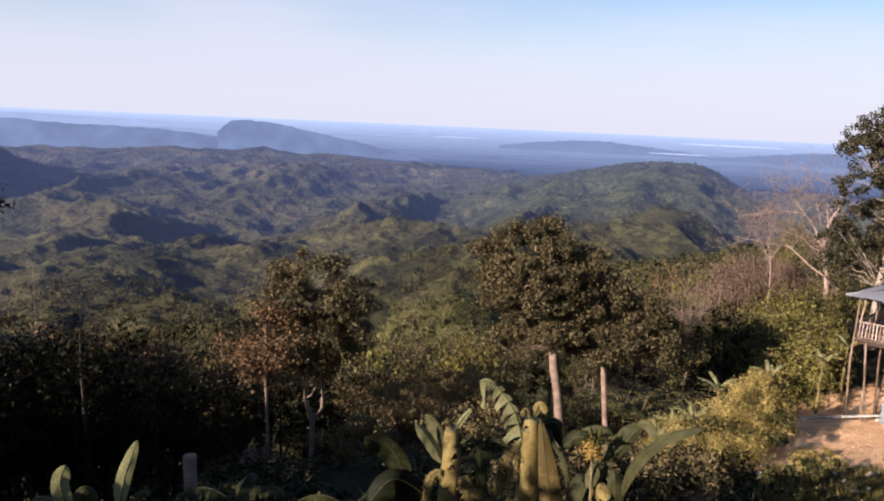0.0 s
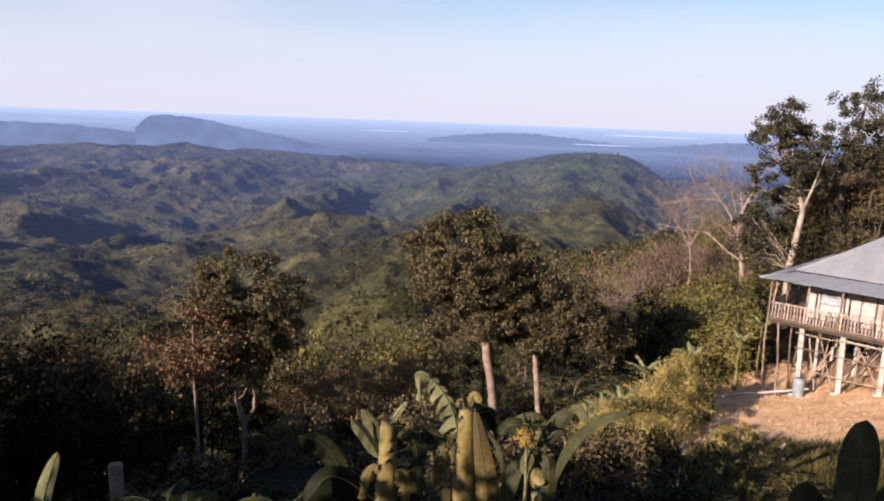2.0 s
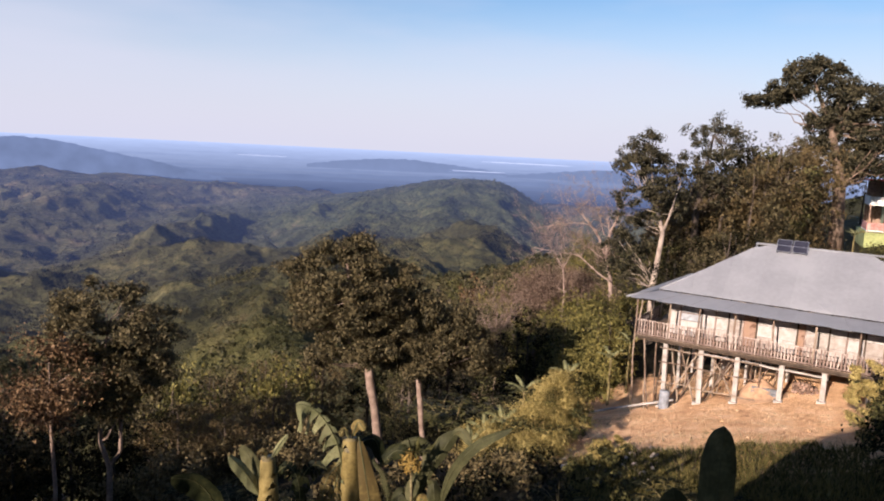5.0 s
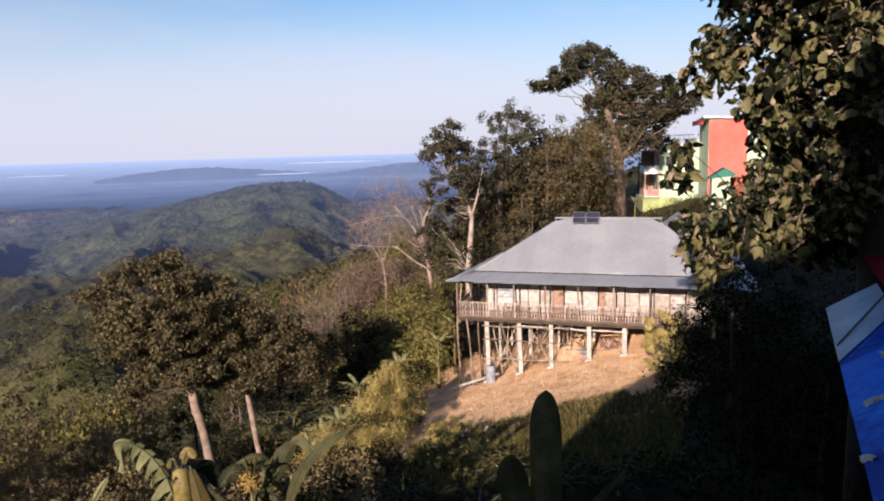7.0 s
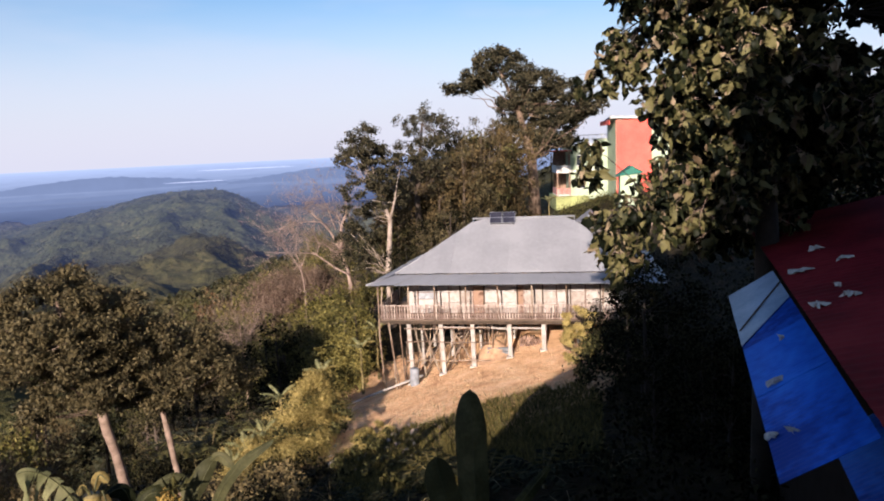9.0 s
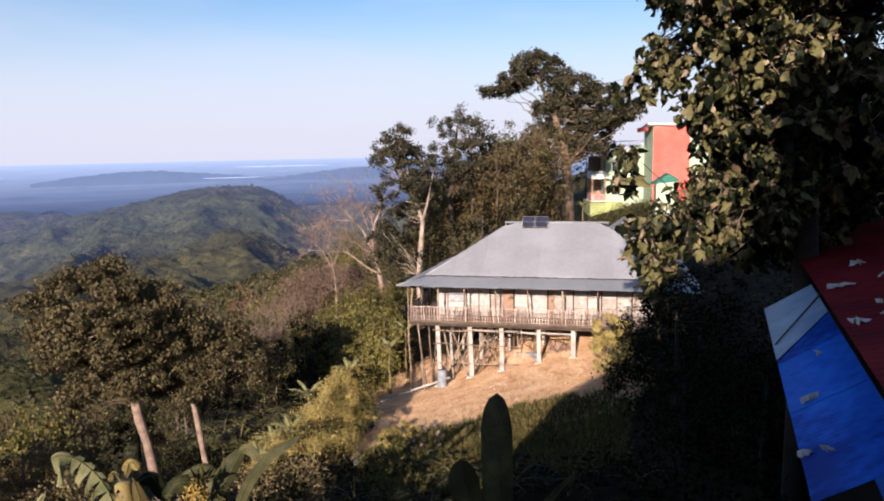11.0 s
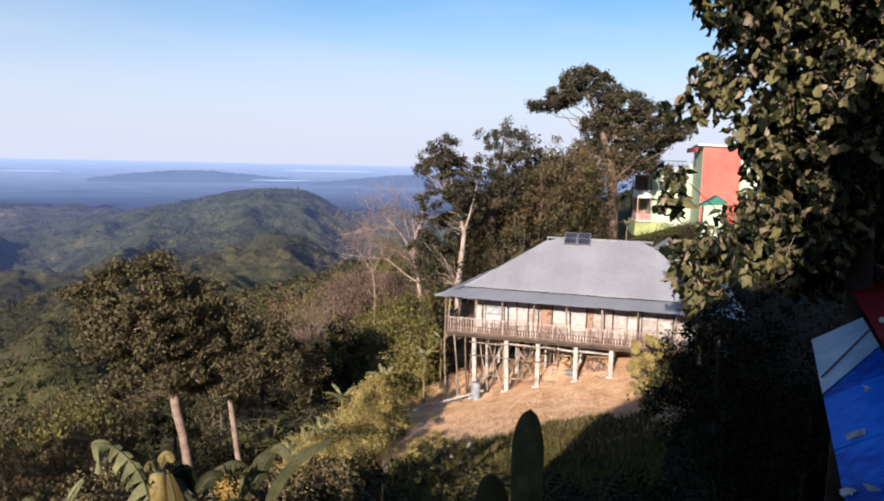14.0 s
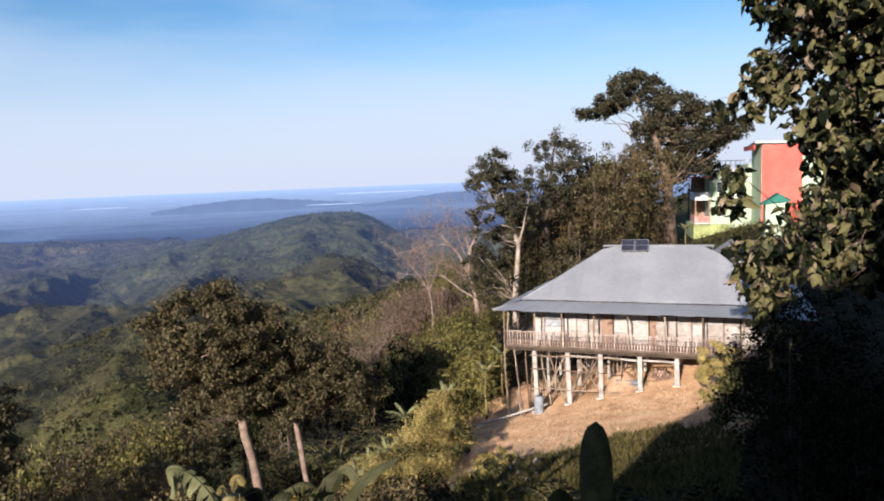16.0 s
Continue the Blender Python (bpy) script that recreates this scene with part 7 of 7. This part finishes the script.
blade(four, ((38.8, -34, 0), (39.0, -27, 0), (38.9, -19.7, 0.1)), 0.23, 0.28, 31, MID_BANANA, d=10.6, droop=0.05, blunt=0.78, fold=0.5)
blade(four, ((38.4, -34, 0), (36.6, -28.6, -0.1), (35.6, -24.8, -0.2)), 0.24, 0.26, 32, MID_BANANA, d=10.6, droop=0.15, blunt=0.75, fold=0.4)
blade(four, ((39.4, -34, 0), (42.0, -29.6, -0.1), (45.6, -25.6, -0.2)), 0.10, 0.16, 33, d=10.6, droop=0.5)
blade(four, ((39.4, -34, 0), (41.0, -31.0, -0.2), (42.2, -33.6, -0.5)), 0.2, 0.2, 34, d=10.6)

five = banana("banana plant with a narrow upright leaf in a sunlit tone", -26.6, 13.5, -31.0, ((70, 55, 1.4, 0.26, 110, 0), (-100, 50, 1.4, 0.26, 110, 0), (150, 45, 1.3, 0.24, 105, 0)), 85, 0.10)
blade(five, ((-26.6, -30.6, 0), (-26.0, -27.4, -0.1), (-24.9, -24.7, -0.2)), 0.12, 0.16, 41, SUNLIT_BANANA, d=13.5, droop=0.1, grow=2.0, blunt=0.5)
blade(five, ((-26.4, -31.0, 0.1), (-25.0, -28.6, 0.1), (-24.0, -28.4, 0.1)), 0.12, 0.12, 42, MID_BANANA, d=13.5, comb=0.2)
six = banana("young banana plant with broad leaves, one in a sunlit tone", -30.0, 13.0, -29.5, ((-70, 55, 1.1, 0.24, 105, 0), (150, 60, 1.0, 0.22, 105, 0)), 86, 0.08)
blade(six, ((-29.8, -29.2, 0), (-30.5, -27.0, -0.1), (-30.1, -25.6, -0.2)), 0.14, 0.15, 43, SUNLIT_BANANA, d=13.0, droop=0.15, blunt=0.7)
blade(six, ((-29.8, -29.4, 0.1), (-29.0, -27.6, 0.1), (-28.0, -28.4, 0.1)), 0.14, 0.14, 44, d=13.0)
banana("banana plant with dark drooping leaves in shade", -17.5, 15.5, -30.0, ((80, 50, 1.5, 0.3, 115, 0), (-90, 50, 1.5, 0.3, 115, 0), (160, 50, 1.4, 0.28, 110, 0), (10, 55, 1.4, 0.28, 110, 0)), 87, 0.09)
banana("banana plant with dark drooping leaves in shade", -7.5, 13.6, -31.0, ((70, 45, 1.5, 0.3, 115, 0), (-100, 50, 1.5, 0.3, 115, 0), (170, 50, 1.4, 0.28, 110, 0)), 88, 0.09)
for a, d, t, sd in ((19.8, 29.5, -22.6, 90), (21.3, 30, -21.8, 91), (22.9, 31.5, -19.2, 92), (31.2, 42, -14.6, 93), (29.8, 40, -15.9, 94), (26.4, 33, -17.6, 95), (46.0, 72, -4.6, 96), (18.6, 29, -23.6, 97)):
    banana("small banana plant among the shrubs", a, d, t, [(g0 + 15 * math.sin(sd + g0), 62, 1.1, 0.15, 85, 1 + int(g0 != 144)) for g0 in (0, 72, 144, 216, 288)], sd, 0.07)

# blossom cluster by the folded leaves
blossom = thing("palm_blossom", "yellow-brown blossom cluster among banana leaves", "blossom", Matrix.Translation(el(13.5, 11.4, -25.3)))
g = np.random.default_rng(97)
o, off = in_ball(120, g, 0.3)
v, f = leaf_quads(off * 0.2, o, 0.14, g, wide=0.25)
part("petals", fast_mesh("petals", v, f, FLOWER), None, blossom)
o, off = in_ball(18, g, 0.5)
o[:, 2] = np.abs(o[:, 2])
v, f = leaf_quads(np.array((0.18, 0, 0.14)) + o * 0.14, o, 0.42, g, wide=0.10, bias=0.1)
part("spiky_leaves", fast_mesh("spiky_leaves", v, f, GREEN), None, blossom, "narrow green leaves")
part("stalk", tube_mesh("stalk", [([(0, 0, -2.3), (0.05, 0, -1), (0, 0, 0)], [0.04, 0.03, 0.02])], STEM, 6), None, blossom)

# ---- ferns and palm-like tufts in the shaded foreground ----
# two fern tones: sunlight painted into one, shade into the other
SUNLIT_FERN = foliage("sunlit_fern_fronds", (0.10, 0.098, 0.055), (0.05, 0.05, 0.027), (0.16, 0.155, 0.09))
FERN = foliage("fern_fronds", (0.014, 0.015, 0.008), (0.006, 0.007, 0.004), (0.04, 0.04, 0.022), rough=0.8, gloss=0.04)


def frond_tuft(name, label, az, d, size, seed, mat, lift=0.0, count=11, group="leafy tufts"):
    """A tuft of arching fronds with many leaflets."""
    g = np.random.default_rng(seed)
    base = stand(az, d)
    ob = thing(name, label, "plant", Matrix.Translation(base), group)
    runs, pts, axes = [], [], []
    for q in range(count):
        a = 360 * q / count + g.uniform(-15, 15)
        rise, droop = g.uniform(50, 80), g.uniform(70, 110)
        p, line = Vector((0, 0, lift)), []
        out = bearing(a, 1)
        for k in range(9):
            t = radians(rise - droop * k / 8)
            line.append(p.copy())
            if k > 1:
                for s in (-1, 1):
                    for r in range(3):
                        side = Vector((out.y, -out.x, 0)) * s
                        pts.append(p + side * size * 0.11 + out * size * 0.035 * r), axes.append(side + out * 0.5 + Vector((0, 0, -0.2)))
            p = p + (out * math.cos(t) + Vector((0, 0, math.sin(t)))) * size / 8
        runs.append((line, list(np.linspace(0.018, 0.004, 9) * size)))
    if lift:
        runs.append(([Vector((0, 0, -0.2)), Vector((0, 0, lift))], [0.08, 0.06]))
    part("stalk", tube_mesh("stalk", runs, STEM, 5), None, ob)
    pts, axes = np.array(pts), np.array(axes)
    axes /= np.linalg.norm(axes, axis=1, keepdims=True)
    up = np.tile((0.0, 0.0, 1.0), (len(pts), 1)) + g.normal(0, 0.25, pts.shape)
    side = np.cross(up, axes)
    L = size * 0.24
    v = np.stack([pts - axes * L * 0.5, pts + side * L * 0.09, pts + axes * L * 0.5, pts - side * L * 0.09], 1).reshape(-1, 3)
    i4 = np.arange(len(pts))[:, None] * 4
    part("frond", fast_mesh("frond", v, np.concatenate([i4 + [0, 2, 1], i4 + [0, 3, 2]], 1).reshape(-1, 3), mat), None, ob)
    return ob


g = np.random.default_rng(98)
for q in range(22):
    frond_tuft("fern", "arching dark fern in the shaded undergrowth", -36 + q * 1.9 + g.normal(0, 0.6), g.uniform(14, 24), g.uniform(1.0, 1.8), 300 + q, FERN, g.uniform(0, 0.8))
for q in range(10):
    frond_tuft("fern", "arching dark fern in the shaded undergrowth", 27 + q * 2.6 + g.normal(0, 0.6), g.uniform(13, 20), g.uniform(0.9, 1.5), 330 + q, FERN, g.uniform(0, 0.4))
frond_tuft("fern", "arching fern in the undergrowth, coloured as if sunlit", -23.4, 15.5, 1.6, 349, SUNLIT_FERN, 1.0)
for q, (a, d, s) in enumerate(((24.0, 36, 2.0), (21.2, 34, 1.6), (15.8, 38, 2.4), (17.2, 36, 1.8))):
    frond_tuft("palm_tuft", "palm-like tuft of narrow green leaves on the slope", a, d, s, 350 + q, GREEN, 1.2, 13)

# ---- small details on the left ----
mast = thing("thin_mast", "thin pale mast above the dark trees", "mast", Matrix.Translation(stand(-31.6, 46)))
top = el(-31.4, 46, -11.2) - stand(-31.6, 46)
part("pole", tube_mesh("pole", [([Vector((0, 0, 0)), top * 0.5, top], [0.032, 0.02, 0.011])], BARK_PALE, 6), None, mast)
stump = thing("cut_stump", "pale cut tree stump in the dark undergrowth", "stump", Matrix.Translation(stand(-21.0, 20)))
part("stem", tube_mesh("stem", [([(0, 0, -0.2), (0.02, 0, 0.6), (0, 0.03, el(0, 20, -26.3).z - stand(-21.0, 20).z)], [0.2, 0.16, 0.2])], BARK_BROWN, 10), None, stump)

# ---- grass on the bare slope's edge ----
GRASS = foliage("slope_grass", (0.082, 0.070, 0.022), (0.034, 0.031, 0.010), (0.17, 0.135, 0.046), scale=0.8)
g = np.random.default_rng(99)
count = 26000
a, d = np.radians(g.uniform(27, 50, count)), g.uniform(19, 31, count)
x, y = d * np.sin(a), d * np.cos(a)
s = (x - 19.93) * 0.673 - (y - 32.17) * 0.740
v0 = (x - 19.93) * 0.740 + (y - 32.17) * 0.673
keep = (v0 < -7.4 + 2.4 * (layers(x, y, 2.5, 3, 7) - 0.5) * 2 - 0.8 * np.clip(7 - s, 0, 9)) | (g.uniform(0, 1, count) < 0.015)
x, y = x[keep], y[keep]
z = height(x, y)
h = g.uniform(0.12, 0.38, len(x))
lean = g.normal(0, 0.14, (len(x), 2))
base = np.stack([x, y, z], -1)
tip = base + np.stack([lean[:, 0], lean[:, 1], h], -1)
sd = g.normal(0, 1, (len(x), 2))
sd = np.stack([sd[:, 0], sd[:, 1], 0 * x], -1)
sd = sd / np.linalg.norm(sd, axis=1, keepdims=True) * 0.022
verts = np.stack([base - sd, base + sd, tip], 1).reshape(-1, 3)
grass = new("grass", fast_mesh("grass", verts, np.arange(len(verts)).reshape(-1, 3), GRASS))
tagged(grass, "short dry grass along the bare slope", "grass", kind="stuff")

# ---- clods and stones on the bare soil ----
CLOD = material("dry_soil_clods", (0.38, 0.23, 0.125), (0.24, 0.14, 0.075), (0.48, 0.32, 0.19), scale=6, fine=40, bump=0.4, island=0.5)
g = np.random.default_rng(120)
bm = bmesh.new()
ball = bmesh.ops.create_icosphere(bm, subdivisions=1, radius=1.0)["verts"]
unit = np.array([v.co[:] for v in ball])
tri = np.array([[v.index for v in f.verts] for f in bm.faces])
bm.free()
count = 800
s, w = g.uniform(-2.5, 9.5, count), g.uniform(-8.5, -0.3, count)
at = np.array([HOUSE @ Vector((a, b, 0)) for a, b in zip(s, w)])
size = g.exponential(0.013, count) + 0.010
pts = unit[None] * size[:, None, None] * g.uniform(0.6, 1.3, (count, 1, 3)) * g.uniform(0.75, 1.25, (count, len(unit), 1))
at[:, 2] = height(at[:, 0], at[:, 1]) + size * 0.2
verts = (pts + at[:, None]).reshape(-1, 3)
faces = (tri[None] + (np.arange(count) * len(unit))[:, None, None]).reshape(-1, 3)
clods = new("soil_clods", fast_mesh("soil_clods", verts, faces, CLOD))
tagged(clods, "tan clods and stones on the bare soil", "soil", kind="stuff")

# ---- rubble at the foot of the bare slope ----
g = np.random.default_rng(122)
ROCK = material("pale_pinkish_rock", (0.40, 0.30, 0.25), (0.26, 0.18, 0.145), (0.52, 0.42, 0.36), scale=5, fine=30, bump=0.4, island=0.5)
count = 130
at = np.stack([13.6 + g.normal(0, 1.3, count), 22.0 + g.normal(0, 1.6, count), np.zeros(count)], -1)
size = g.exponential(0.045, count) + 0.03
pts = unit[None] * size[:, None, None] * g.uniform(0.6, 1.4, (count, 1, 3)) * g.uniform(0.75, 1.25, (count, len(unit), 1))
at[:, 2] = height(at[:, 0], at[:, 1]) + size * 0.25
verts = (pts + at[:, None]).reshape(-1, 3)
faces = (tri[None] + (np.arange(count) * len(unit))[:, None, None]).reshape(-1, 3)
rubble = new("rubble", fast_mesh("rubble", verts, faces, ROCK))
tagged(rubble, "pale pinkish rubble at the foot of the bare slope", "stones", kind="stuff")

# ---- flattened straw on the bare soil ----
STRAW = foliage("dry_straw", (0.64, 0.42, 0.235), (0.42, 0.25, 0.13), (0.80, 0.58, 0.36), island=0.8, scale=0.8)
g = np.random.default_rng(121)
count = 12000
s, w = g.uniform(-3.0, 10.5, count), g.uniform(-8.5, 0.2, count)
patchy = layers(s * 0.6 + w * 0.5, w * 1.8, 2.2, 3, 15) + g.normal(0, 0.05, count) > 0.46
s, w = s[patchy], w[patchy]
x, y = 19.93 + 0.673 * s + 0.740 * w, 32.17 - 0.740 * s + 0.673 * w
turn = g.normal(-0.75, 0.35, len(s))
size = g.uniform(0.15, 0.5, len(s))
way = np.stack([np.cos(turn), np.sin(turn), g.uniform(0.02, 0.22, len(s))], -1)
base = np.stack([x, y, height(x, y) + 0.01], -1)
tip = base + way * size[:, None]
side = np.stack([-np.sin(turn), np.cos(turn), 0 * turn], -1) * 0.016
verts = np.stack([base - side, base + side, tip], 1).reshape(-1, 3)
straw = new("straw", fast_mesh("straw", verts, np.arange(len(verts)).reshape(-1, 3), STRAW))
tagged(straw, "flattened dry straw on the bare slope", "grass", kind="stuff")
